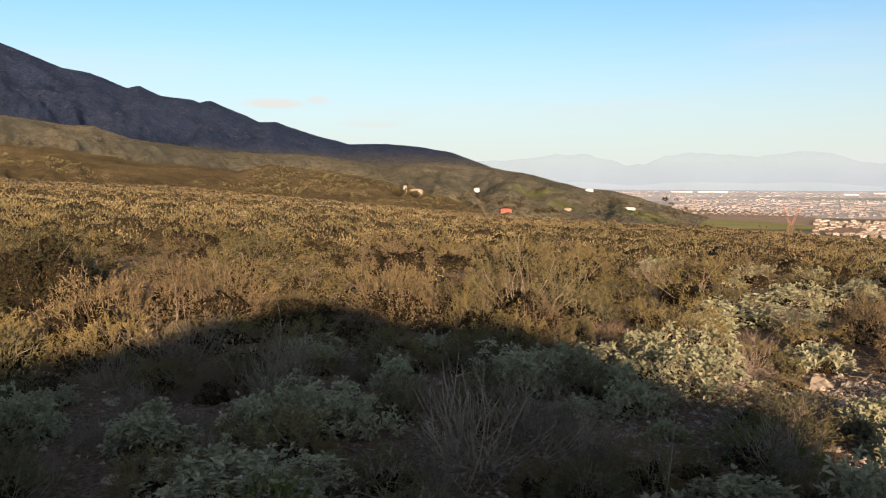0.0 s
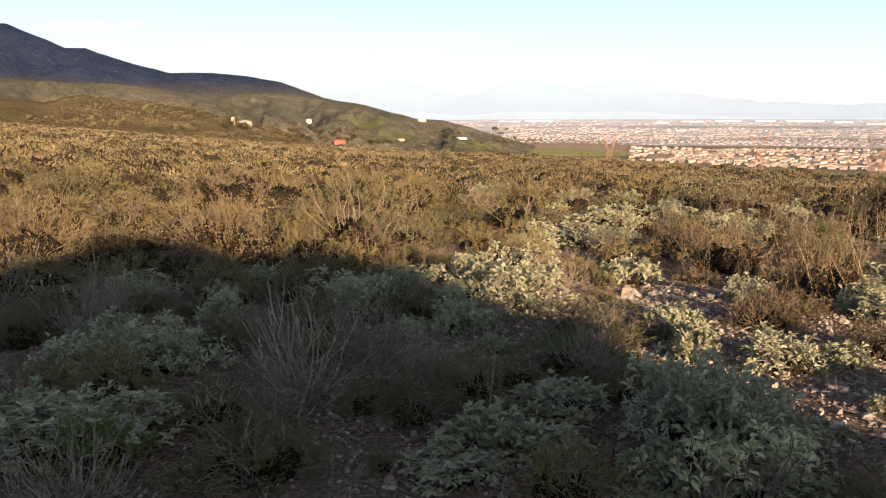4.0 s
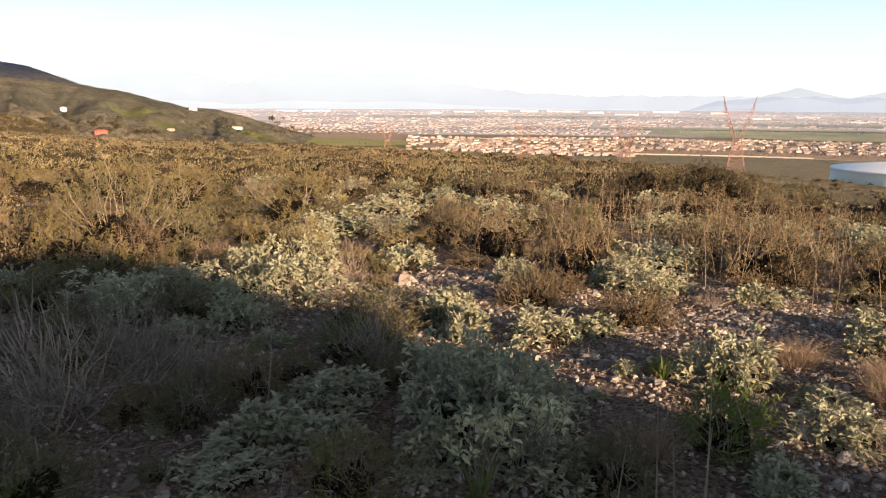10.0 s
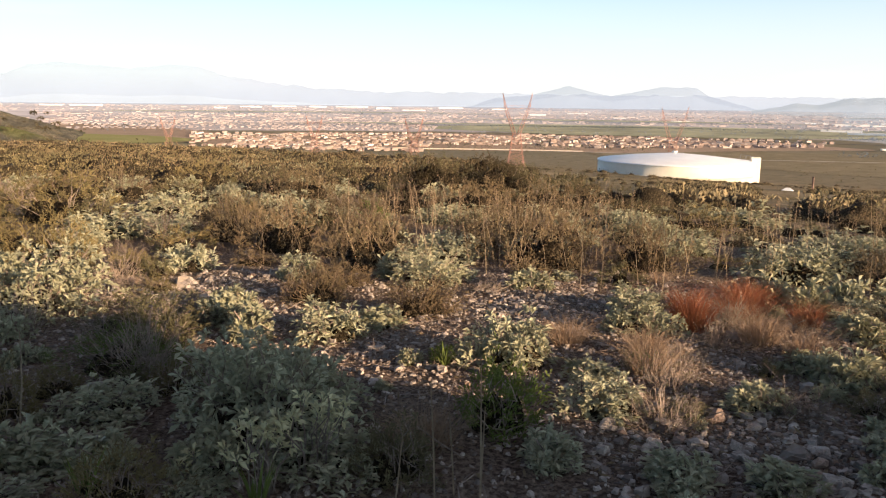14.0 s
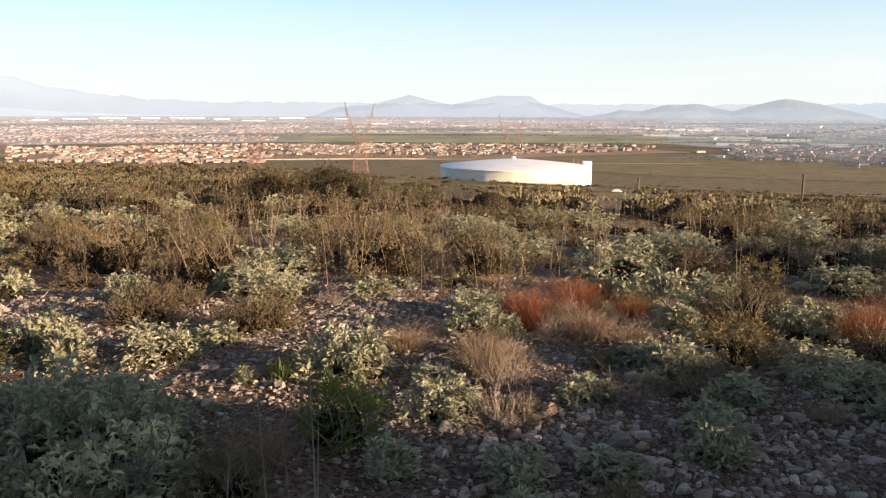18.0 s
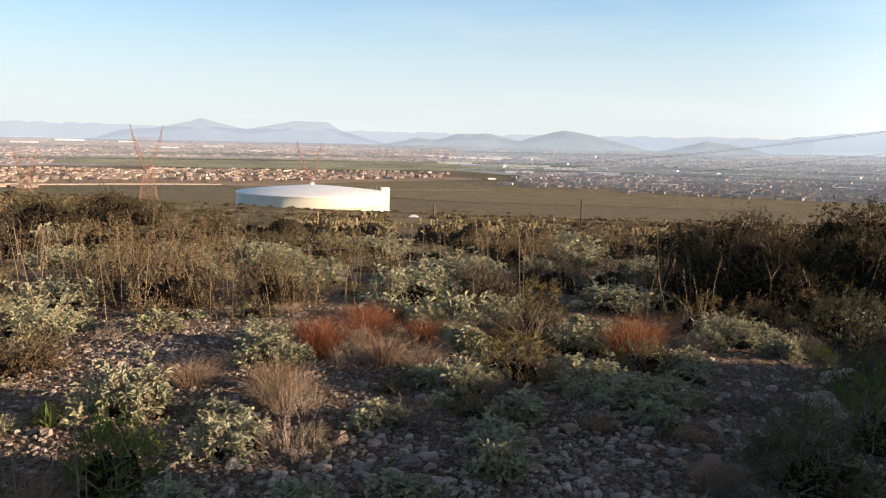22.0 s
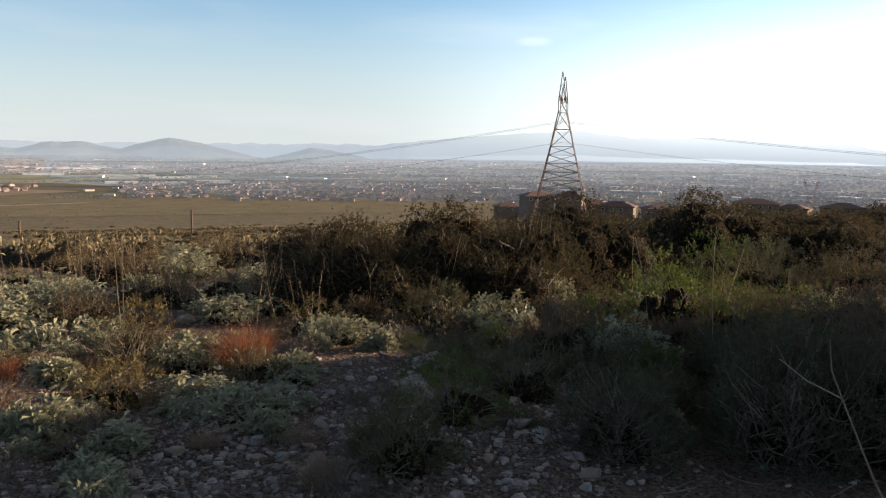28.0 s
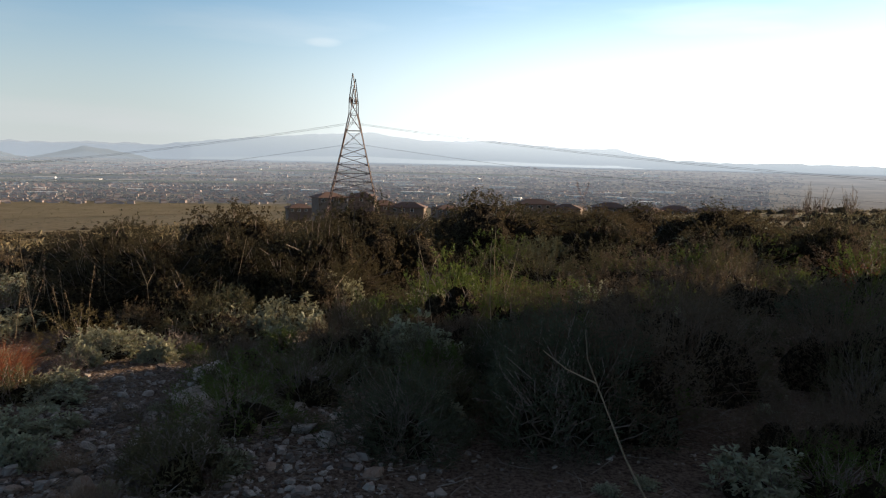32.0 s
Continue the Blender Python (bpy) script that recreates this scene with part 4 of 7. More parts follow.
def grass_tuft(seed, R, H, mat, label, name="grass_tuft", bend=0.35, count=420):
    rg = np.random.RandomState(seed)
    n = int(count * (0.4 + R * 1.4))
    a, rr = rg.uniform(0, 6.283, n), rg.uniform(0, 1, n) ** 0.6
    pos = np.stack((np.cos(a) * rr * R * 0.55, np.sin(a) * rr * R * 0.55, np.zeros(n)), 1)
    way = np.stack((np.cos(a) * rr * 0.55, np.sin(a) * rr * 0.55, np.ones(n)), 1) + rg.normal(size=(n, 3)) * 0.16
    m = max(8, n // 14)
    ears = blade_shapes(rg, pos[:m], way[:m] * np.array((1.5, 1.5, 1.0)), H * 1.3, 0.0022, bend * 0.6)
    return plant(name, label, "grass", [("seed_stalk", ears, STALK), ("grass", blade_shapes(rg, pos, way, H * 1.05, 0.0032, bend), mat)])


def branching(rg, n, R, H, r0=0.005):
    """Bare forking twigs: leaning limbs that curve up, part and end in finer side twigs."""
    tips, out = dome(rg, n, R, H, 0.7, 0.3)
    root = rg.normal(size=tips.shape) * np.array((R * 0.1, R * 0.1, 0))
    span = tips - root
    low = root + span * np.array((0.42, 0.42, 0.26)) + rg.normal(size=tips.shape) * 0.02
    high = root + span * np.array((0.76, 0.76, 0.62)) + rg.normal(size=tips.shape) * 0.02
    main = stem_shapes(np.stack((root, low, high, tips), 1), r0, r0 * 0.4)
    j = 3
    base = np.repeat(np.stack((low, high), 1), 2, 1)[:, :j].reshape(-1, 3)
    end = base + (np.repeat(span, j, 0) * 0.3 + rg.normal(size=base.shape) * np.array((0.22, 0.22, 0.08)) * R + np.array((0, 0, 0.26)) * H) * rg.uniform(0.7, 1.3, (len(base), 1))
    fork = stem_shapes(np.stack((base, (base + end) / 2 + rg.normal(size=base.shape) * 0.015 - np.array((0, 0, 0.02)), end), 1), r0 * 0.6, r0 * 0.3)
    k = 3
    u = rg.uniform(0.3, 0.95, (len(base) * k, 1))
    at = np.repeat(base, k, 0) + np.repeat(end - base, k, 0) * u
    way = unit(np.repeat(end - base, k, 0)) + rg.normal(size=at.shape) * 0.5 + np.array((0, 0, 0.25))
    return joined(main, fork), blade_shapes(rg, at, way, 0.2 * H + 0.04, r0 * 0.55, 0.06)


def dead_bush(seed, R, H, detail=1.0, leafs=0.25):
    rg = np.random.RandomState(seed)
    n = int((14 + 32 * R) * max(0.6, detail))
    limbs, fine = branching(rg, n, R, H)
    parts = [("branchwork", limbs, TWIG), ("twig_mass", fine, TWIG)]
    m = int(700 * R * leafs * 4)
    pos, out = dome(rg, m, R, H * 0.8, 0.3, 0.05)
    parts.append(("foliage", leaf_shapes(rg, pos, out + rg.normal(size=pos.shape), 0.03, 0.01), OLIVE))
    return plant("dead_bush", "leafless grey bush of forking dry twigs", "bush", parts)


def dry_stalks(seed, H, n=9, spread=0.25):
    """Tall dry flower stalks standing together."""
    rg = np.random.RandomState(seed)
    p = np.stack((rg.normal(0, spread, n), rg.normal(0, spread, n), np.zeros(n)), 1)
    tip = p + np.stack((rg.normal(0, 0.16, n), rg.normal(0, 0.16, n), H * rg.uniform(0.6, 1.1, n)), 1)
    mid = (p + tip) / 2 + rg.normal(size=p.shape) * 0.015
    heads = np.repeat(tip, 10, 0) - np.array((0, 0, 1.0)) * rg.uniform(0, 0.22, (n * 10, 1)) * H
    return plant("dry_stalks", "bunch of tall dry straw-coloured flower stalks", "stalks",
                 [("stalk", stem_shapes(np.stack((p, mid, tip), 1), 0.0028, 0.0012), STALK), ("bloom", leaf_shapes(rg, heads, rg.normal(size=heads.shape) + np.array((0, 0, 1.0)), 0.022, 0.007), STRAW)])


TAKEN = []


def stand(proto, x, y, turn, sx=1.0, sz=1.0, sink=0.02):
    """A copy of a plant, standing on the ground."""
    m = pose(x, y, land(x, y) - sink, 0, 0, turn) @ Matrix.Diagonal((sx, sx, sz, 1))
    ob = copy_thing(proto, m)
    ob.scale = (sx, sx, sz)
    return ob


def family(make, sizes, variants):
    """Prototypes of several sizes, each in a few shapes: finely leaved ones for near by, coarser ones for farther off."""
    return [[[make(97 * i + 13 * v + 5, R, H, fine) for v in range(variants)] for i, (R, H) in enumerate(sizes)] for fine in (1.0, 0.42, 0.22)]


SIZES = [(0.17, 0.22), (0.3, 0.36), (0.5, 0.52)]
FAMILIES = {
    "sage": (family(sage_bush, SIZES, 3), SIZES),
    "brown": (family(buckwheat_bush, [(0.3, 0.26), (0.6, 0.42)], 2), [(0.3, 0.26), (0.6, 0.42)]),
    "olive": (family(olive_bush, [(0.25, 0.3), (0.45, 0.5), (0.8, 1.0)], 2), [(0.25, 0.3), (0.45, 0.5), (0.8, 1.0)]),
    "green": (family(lambda s, R, H, fine: olive_bush(s, R, H, fine, GREEN, "green_bush", "small bright green bush with fine feathery leaves", 0.03, 0.008, 1.0), [(0.2, 0.3), (0.45, 0.5)], 2), [(0.2, 0.3), (0.45, 0.5)]),
    "grey": (family(lambda s, R, H, fine: olive_bush(s, R, H, fine, BRUSHLEAF, "sagebrush", "rounded grey-green bush with thread-like leaves", 0.04, 0.0055, 2.4), [(0.36, 0.46)], 2), [(0.36, 0.46)]),
    "gold": (family(lambda s, R, H, fine: olive_bush(s, R, H, fine, GOLD, "broom_bush", "golden-green broom-like bush of upright shoots", 0.04, 0.006, 1.0), [(0.3, 0.34), (0.55, 0.5)], 2), [(0.3, 0.34), (0.55, 0.5)]),
    "dark": (family(lambda s, R, H, fine: dark_shrub(s, R, H, max(fine, 0.3)), [(1.15, 1.2)], 3), [(1.15, 1.2)]),
    "straw": (family(lambda s, R, H, fine: grass_tuft(s, R, H, STRAW, "tuft of dry straw-coloured grass", bend=0.32, count=650 * fine), [(0.25, 0.33)], 3), [(0.25, 0.33)]),
    "rust": (family(lambda s, R, H, fine: grass_tuft(s, R, H, RUST, "tuft of rust-red dry grass", bend=0.22, count=700 * fine), [(0.22, 0.36)], 3), [(0.22, 0.36)]),
    "dead": (family(dead_bush, [(0.35, 0.45)], 3), [(0.35, 0.45)]),
    "finebrown": (family(lambda s, R, H, fine: buckwheat_bush(s, R, H, fine, DRYTWIG, "tall brown bush of dense fine twigs", 1.1), [(0.55, 0.8)], 2), [(0.55, 0.8)]),
}
GROUPS = {"sage": "sage bushes on the slope", "brown": "buckwheat bushes on the slope", "olive": "scrub bushes on the slope", "green": "green bushes on the slope", "grey": "sagebrush on the slope",
          "gold": "broom bushes on the slope", "dark": "evergreen shrubs", "straw": "dry grass tufts", "rust": "red grass tufts", "dead": "dead bushes", "finebrown": "tall brown bushes"}
rnd = random.Random(11)


def place_plant(kind, x, y, W, H):
    levels, sizes = FAMILIES[kind]
    r = math.hypot(x, y)
    protos = levels[0 if r < (11 if kind == "dark" else 7) else 1 if r < 15 else 2]
    i = min(range(len(sizes)), key=lambda k: abs(math.log(W / 2 / sizes[k][0])))
    proto = rnd.choice(protos[i])
    s, z = W / 2 / sizes[i][0], H / sizes[i][1]
    s = s * 0.5 + 0.5 * min(max(s, 0.6), 1.6)
    ob = stand(proto, x, y, rnd.uniform(0, 360), s, max(0.35, min(z, 1.7)))
    tagged(ob, group=GROUPS[kind])
    TAKEN.append((x, y, W / 2))
    return ob


def grow(kind, *spots):
    for x, y, W, H in spots:
        place_plant(kind, x, y, W * (0.8 if kind in ("rust", "straw") else 1.08), H * (0.78 if kind == "sage" else 1.12 if kind == "dark" else 0.9))


# north of the camera: kind, then east, north, width, height
grow("sage", (-3.2, 4.6, 0.55, 0.47), (-1.36, 4.77, 0.9, 0.49), (-1.06, 5.84, 0.47, 0.42), (0.09, 6.27, 1.18, 0.5), (1.04, 6.23, 1.15, 0.71), (-1.85,
     6.85, 0.45, 0.3), (-1.45, 3.59, 1.03, 0.35), (-2.28, 4.41, 0.63, 0.38), (0.84, 3.61, 0.54, 0.24), (0.42, 3.28, 0.4, 0.25), (0.26, 2.99, 0.54,
     0.16), (0.65, 3.11, 0.38, 0.19), (2.6, 10.18, 1.46, 0.51))
grow("dead", (-0.34, 3.99, 0.86, 0.57), (-3.09, 6.79, 1.13, 0.62), (2.96, 9.38, 0.63, 0.42), (0.2, 4.13, 0.48, 0.36), (1.22, 4.53, 0.67, 0.24))
grow("olive", (-0.06, 9.3, 1.7, 1.25), (0.6, 9.5, 0.9, 0.7))
grow("gold", (-0.6, 9.0, 0.8, 0.6))
grow("olive", (-0.53, 3.12, 0.6, 0.28), (1.37, 4.62, 0.52, 0.31), (1.46, 4.98, 0.88, 0.33))
grow("dark", (-6.53, 9.81, 1.54, 0.97))
grow("brown", (-1.67, 9.79, 1.37, 0.76), (-3.77, 9.19, 1.5, 0.82), (-4.47, 7.87, 1.37, 0.81))
grow("green", (-1.2, 3.32, 0.44, 0.26))
# north-east of the camera: kind, then east, north, width, height
grow("sage", (2.52, 7.26, 0.5, 0.44), (2.16, 5.32, 0.37, 0.29), (5.04, 6.71, 1.18, 0.53), (1.38, 3.06, 0.95, 0.64), (2.84, 3.12, 0.55, 0.45), (2.73,
     2.35, 0.46, 0.28), (4.08, 3.24, 0.53, 0.36), (4.6, 4.83, 0.38, 0.3), (4.05, 5.54, 0.97, 0.48), (2.34, 4.22, 0.57, 0.37), (1.94, 4.97, 0.37,
     0.32), (2.59, 7.5, 0.4, 0.28), (2.4, 3.46, 0.16, 0.13), (2.11, 2.09, 0.28, 0.21), (1.36, 2.56, 0.53, 0.24), (10.81, 8.96, 1.38, 0.59), (8.45,
     10.37, 1.13, 0.47), (9.39, 7.42, 1.01, 0.51))
grow("olive", (1.54, 2.33, 0.33, 0.24))
grow("brown", (6.61, 6.46, 1.29, 0.78), (4.08, 6.64, 0.99, 0.6), (3.88, 8.28, 1.28, 0.64), (3.18, 4.43, 0.55, 0.31), (2.84, 5.31, 0.52, 0.35), (6.03,
     11.14, 1.59, 0.53), (5.69, 5.92, 1.31, 0.66))
grow("sage", (6.09, 6.25, 0.8, 0.4), (15.38, 14.31, 1.59, 0.65), (6.5, 13.88, 1.2, 0.5), (3.1, 9.67, 0.9, 0.45), (5.81, 11.35, 1.3, 0.68), (9.46, 16.6, 1.2, 0.55), (12.79, 15.57, 1.1, 0.55), (8.13, 10.67, 1.15, 0.52), (8.79, 8.49, 0.9, 0.62))
grow("green", (6.97, 11.04, 0.5, 0.4), (2.16, 2.45, 0.37, 0.37), (2.55, 3.36, 0.13, 0.13))
grow("straw", (3.42, 3.25, 0.41, 0.24))
# east of the camera: kind, then east, north, width, height
grow("sage", (3.37, 1.98, 0.32, 0.23), (7.35, 4.03, 1.12, 0.62), (14.03, 8.63, 1.85, 0.69), (5.75, 1.67, 0.58, 0.42), (5.18, 2.31, 0.39, 0.29), (4.09,
     1.88, 0.38, 0.31), (2.4, 1.7, 0.33, 0.2), (3.02, 1.16, 0.26, 0.23), (8.33, 2.01, 1.08, 0.48), (4.66, 1.22, 0.65, 0.31), (3.85, 1.4, 0.39, 0.21),
     (13.73, 4.24, 1.51, 0.6), (6.65, 0.65, 0.76, 0.4), (3.31, 1.27, 0.32, 0.21), (12.3, 2.27, 1.57, 0.52), (10.41, 4.71, 1.21, 0.56), (17.09, 5.17,
     2.12, 0.87), (9.11, 4.44, 1.21, 0.57), (4.41, 0.95, 0.74, 0.29))
grow("dead", (3.44, 1.82, 0.4, 0.17))
grow("gold", (4.6, 1.7, 0.55, 0.34))
grow("olive", (5.34, 1.07, 0.43, 0.27), (5.71, 2.04, 0.78, 0.43))
grow("dark", (10.42, 0.94, 2.08, 1), (18.73, 2.61, 2.37, 0.79))
grow("brown", (6.5, 5.03, 0.87, 0.58), (9.7, 3.25, 1.08, 0.5), (7.89, 3.35, 0.73, 0.36), (17.76, 4.38, 2.05, 0.77), (13.12, 4.75, 1.66, 0.68), (14.11,
     5.55, 1.7, 0.85))
grow("straw", (3.33, 2.58, 0.42, 0.26), (4.53, 2.65, 0.46, 0.32), (4.33, 2.24, 0.43, 0.34))
grow("rust", (4.44, 3.07, 0.37, 0.39), (5.26, 3.17, 0.49, 0.32), (5.64, 1.22, 0.49, 0.41), (5.51, 2.2, 0.34, 0.2), (5.24, 2.72, 0.34, 0.25), (4.58,
     3.2, 0.36, 0.38), (5.06, 3.12, 0.47, 0.3), (6.02, 1.26, 0.49, 0.4))
# south-east of the camera: kind, then east, north, width, height
grow("sage", (8.59, -0.92, 0.73, 0.44), (16.49, -8.89, 1.83, 1.04), (2.97, -2.5, 0.5, 0.34), (15.8, -10.92, 2.39, 0.93), (20.65, -11.76, 2.64, 0.99))
grow("olive", (3.6, 0.0, 0.51, 0.36), (8.08, -0.24, 0.93, 0.47), (11.26, -5.25, 1.31, 0.57), (13.73, -9.42, 2.04, 0.92), (5.27, -2.01, 0.42, 0.46), (7.4, -1.35, 0.77, 0.46))
grow("grey", (3.9, -1.95, 0.95, 0.75))
grow("green", (9.19, -2.92, 1.17, 0.58), (9.84, -3.83, 0.86, 0.43), (12.07, -6.89, 1.76, 0.53))
grow("sage", (17.39, -8.3, 1.53, 0.7), (19.0, -12.16, 2.8, 0.77), (21.04, -15.59, 1.93, 0.72))
grow("olive", (7.97, 0, 0.68, 0.45), (4.83, -0.69, 0.66, 0.47), (14.93, -7.2, 1.62, 0.81), (6.19, -1.46, 0.8, 0.49), (5.58, -2.29, 0.68, 0.38), (7.8,
     -7.79, 0.92, 0.54))
grow("dark", (11.21, -0.5, 2.37, 1.26), (12.13, -2.11, 2.51, 1.34), (13.69, -12.19, 2.28, 1.01), (16.2, -5.3, 3.3, 1.55), (18.6, -9.2, 3.4, 1.2), (16,
     -8.2, 2.4, 1))
grow("green", (4.32, -0.26, 0.71, 0.4), (6.39, 0.02, 0.28, 0.16), (7.91, -2.51, 1.21, 0.86), (7.39, -3, 0.89, 0.56), (7.25, -3.39, 0.84, 0.45))
grow("grey", (3.88, -1.08, 0.66, 0.46), (13.64, -5.6, 1.64, 0.82), (15.15, -6.59, 1.39, 0.81))
grow("finebrown", (6.52, -2.19, 0.7, 0.33), (7.53, -3.82, 1.05, 0.64), (4.63, -4.49, 1.1, 0.88), (8.12, -6.35, 1.28, 0.78), (3.37, -3.01, 0.51,
     0.38), (3.3, -3.38, 0.53, 0.5))

# bare stony ground, where little grows: x, y, radius
BARE = [(1.9, 5.5, 0.9), (2.6, 6.4, 0.8), (1.5, 4.9, 0.5), (3.2, 4.0, 0.6), (4.4, 3.9, 0.8), (2.9, 1.5, 0.7), (3.3, 0.9, 0.6), (3.6, 2.1, 0.4), (4.3, 0.4, 0.5), (5.2, 0.3, 0.45), (6.3, -0.2, 0.45),
        (3.6, -0.6, 0.5), (4.6, -0.9, 0.5), (3.2, 2.9, 0.5), (5.4, 3.6, 0.6), (0.9, 2.3, 0.6), (-0.6, 5.0, 0.3), (-2.4, 5.2, 0.3), (0, 0, 2.1), (0.35, 4.9, 0.4)]


def free(x, y, gap):
    if any((x - a) ** 2 + (y - b) ** 2 < (r * 0.8 + gap) ** 2 for a, b, r in TAKEN):
        return False
    return all((x - a) ** 2 + (y - b) ** 2 > (r + gap * 0.5) ** 2 for a, b, r in BARE)


def kinds_at(az):
    """What grows there: brown scrub to the north, grey sage to the east, green and dark scrub to the south-east."""
    if az < 8:
        return ["brown"] * 2 + ["olive"] * 5 + ["gold"] * 6 + ["finebrown"] * 2 + ["dark", "straw"]
    if az < 40:
        return ["brown"] * 4 + ["olive"] * 4 + ["gold"] * 3 + ["sage"] * 7 + ["finebrown", "dead", "straw"]
    if az < 66:
        return ["sage"] * 6 + ["brown"] * 3 + ["olive"] * 3 + ["gold", "dead", "straw"]
    if az < 88:
        return ["sage"] * 3 + ["gold"] * 3 + ["brown"] * 3 + ["olive"] * 2 + ["straw", "finebrown"]
    return ["olive"] * 3 + ["green"] * 2 + ["finebrown"] * 3 + ["sage"] * 2 + ["grey"]


def scatter(count, r0, r1, size, gap):
    for _ in range(count):
        az = rnd.uniform(-48, 148)
        r = math.sqrt(rnd.uniform(r0 * r0, r1 * r1))
        x, y = bearing(az, r)
        kind = rnd.choice(kinds_at(az))
        if r < 6.2 and kind in ("finebrown", "dark", "brown", "gold"):
            kind = "sage"
        W = size * rnd.uniform(0.55, 1.45) * (0.7 if kind in ("straw", "dead", "sage") else 1.0) * (0.5 + 0.5 * min(1.0, (r - 5.5) / 5))
        if free(x, y, W * gap):
            low = 0.25 if 59.5 < az < 62.5 and r > 9 else 0.38 if 57 < az < 65 and r > 9 else 0.55 if 42 < az < 70 and r > 11 else 1.0
            place_plant(kind, x, y, W * (0.5 + 0.5 * low), W * rnd.uniform(0.32, 0.5) * low)


scatter(430, 6.2, 12, 0.95, 0.33)
scatter(560, 12, 24, 1.45, 0.34)
scatter(50, 2.6, 6.2, 0.30, 0.5)


def undergrowth(count, az0, az1, r0, r1, size, kinds):
    """Low plants that fill the gaps."""
    for _ in range(count):
        a, r = rnd.uniform(az0, az1), math.sqrt(rnd.uniform(r0 * r0, r1 * r1))
        x, y = bearing(a, r)
        W = size * rnd.uniform(0.5, 1.5)
        if all((x - p) ** 2 + (y - q) ** 2 > (rr * 0.45 + W * 0.3) ** 2 for p, q, rr in TAKEN) and all((x - p) ** 2 + (y - q) ** 2 > (rr * 0.75) ** 2 for p, q, rr in BARE):
            kind = rnd.choice(kinds)
            place_plant(kind, x, y, W, W * (rnd.uniform(0.3, 0.48) if kind == "dark" else rnd.uniform(0.42, 0.7)))


undergrowth(170, -45, 24, 2.7, 7.5, 0.42, ["dead", "dead", "dead", "olive", "sage", "sage", "gold"])
undergrowth(150, -42, 16, 3.6, 9.0, 0.55, ["olive", "gold", "gold", "sage", "dead", "finebrown"])
undergrowth(45, 24, 85, 3.0, 7.5, 0.26, ["sage", "sage", "dead", "straw"])
undergrowth(60, 58, 104, 3.2, 7.5, 0.3, ["sage", "sage", "dead", "olive", "sage"])
undergrowth(70, 48, 100, 2.5, 5.0, 0.2, ["sage", "dead", "olive", "sage", "straw"])
undergrowth(46, 106, 138, 8, 17, 1.1, ["green", "olive", "sage", "green", "gold"])
undergrowth(130, 85, 142, 3.6, 10, 0.6, ["olive", "olive", "finebrown", "grey", "green", "sage"])
undergrowth(100, 94, 146, 13, 36, 2.1, ["dark", "olive", "olive", "finebrown", "sage", "grey"])
grow("dark", (9.3, 1.2, 1.5, 0.6), (9.2, 0.4, 1.7, 0.8), (9.9, -0.35, 1.8, 0.95), (10.4, -1.35, 2.0, 1.1), (9.6, -1.0, 1.5, 0.8))
grow("green", (5.1, -1.55, 0.5, 0.35))
grow("olive", (4.55, -1.55, 0.45, 0.3), (5.35, -1.05, 0.4, 0.3))
grow("sage", (5.7, -1.75, 0.5, 0.4), (4.2, -1.35, 0.35, 0.3))
grow("grey", (5.0, -2.1, 0.6, 0.45))
grow("finebrown", (3.95, -2.3, 1.1, 0.8), (4.6, -3.2, 1.2, 0.85), (5.6, -3.6, 1.3, 0.9))
grow("dark", (14.2, -10.6, 2.6, 1.1), (17.5, -7.0, 3.0, 1.3), (16.5, -11.5, 3.0, 1.35), (20.5, -10.5, 3.4, 1.3), (23.0, -13.0, 3.6, 1.45))
grow("finebrown", (15.4, -8.6, 2.0, 1.1), (13.2, -12.4, 2.0, 1.1), (12.0, -8.4, 1.8, 0.9), (10.6, -6.2, 1.6, 0.8))
grow("olive", (11.6, -5.0, 1.6, 0.8), (12.9, -9.6, 1.8, 0.95), (10.2, -7.6, 1.5, 0.75))
grow("sage", (-1.21, 6.69, 0.42, 0.3), (-2.09, 7.76, 0.4, 0.23), (-1.77, 5.46, 0.56, 0.31), (0.91, 2.66, 0.23, 0.12), (0.27, 5.23, 0.54, 0.22), (5.25, 5.05, 0.25, 0.15), (4.69, 3.76, 0.52, 0.33), (3.14, 6.23, 0.47, 0.35),
     (2.79, 8.11, 0.45, 0.21), (6.32, 2.84, 0.51, 0.21), (3.02, 2.7, 0.35, 0.14), (2.65, 1.41, 0.31, 0.17), (5.27, 0.78, 0.48, 0.19), (8.21, -0.2, 0.59, 0.38), (9.58, -0.8, 1.05, 0.43))
grow("olive", (2.18, 7.09, 0.27, 0.24), (3.56, 18.65, 3.2, 0.62), (2.98, 2.07, 0.16, 0.13), (7.36, -2.97, 0.69, 0.59), (13.36, -7.39, 1.76, 0.88))
grow("gold", (-1.15, 10.6, 1.02, 0.51), (-2.32, 11.3, 1.37, 0.61), (-3.46, 12.04, 1.3, 0.65), (-4.25, 10.85, 1.44, 0.79), (1.45, 12.87, 1.28, 0.43), (15.84, -5.94, 0.81, 0.81))
grow("finebrown", (-4.24, 9.29, 1.0, 0.81), (4.95, 8.16, 0.8, 0.47), (4.84, -2.36, 0.83, 0.62))
grow("brown", (3.9, 9.45, 1.01, 0.61), (7.25, 8.06, 1.63, 0.6))
grow("green", (1.12, 4.27, 0.71, 0.26), (3.36, 2.66, 0.17, 0.1), (5.2, -0.4, 1.0, 0.32), (11.61, -7.7, 1.31, 0.78))
grow("dead", (-0.13, 4.72, 0.63, 0.41), (3.21, 2.36, 0.26, 0.31), (7.27, -1.33, 0.41, 0.47))
grow("straw", (3.63, 2.84, 0.36, 0.22))
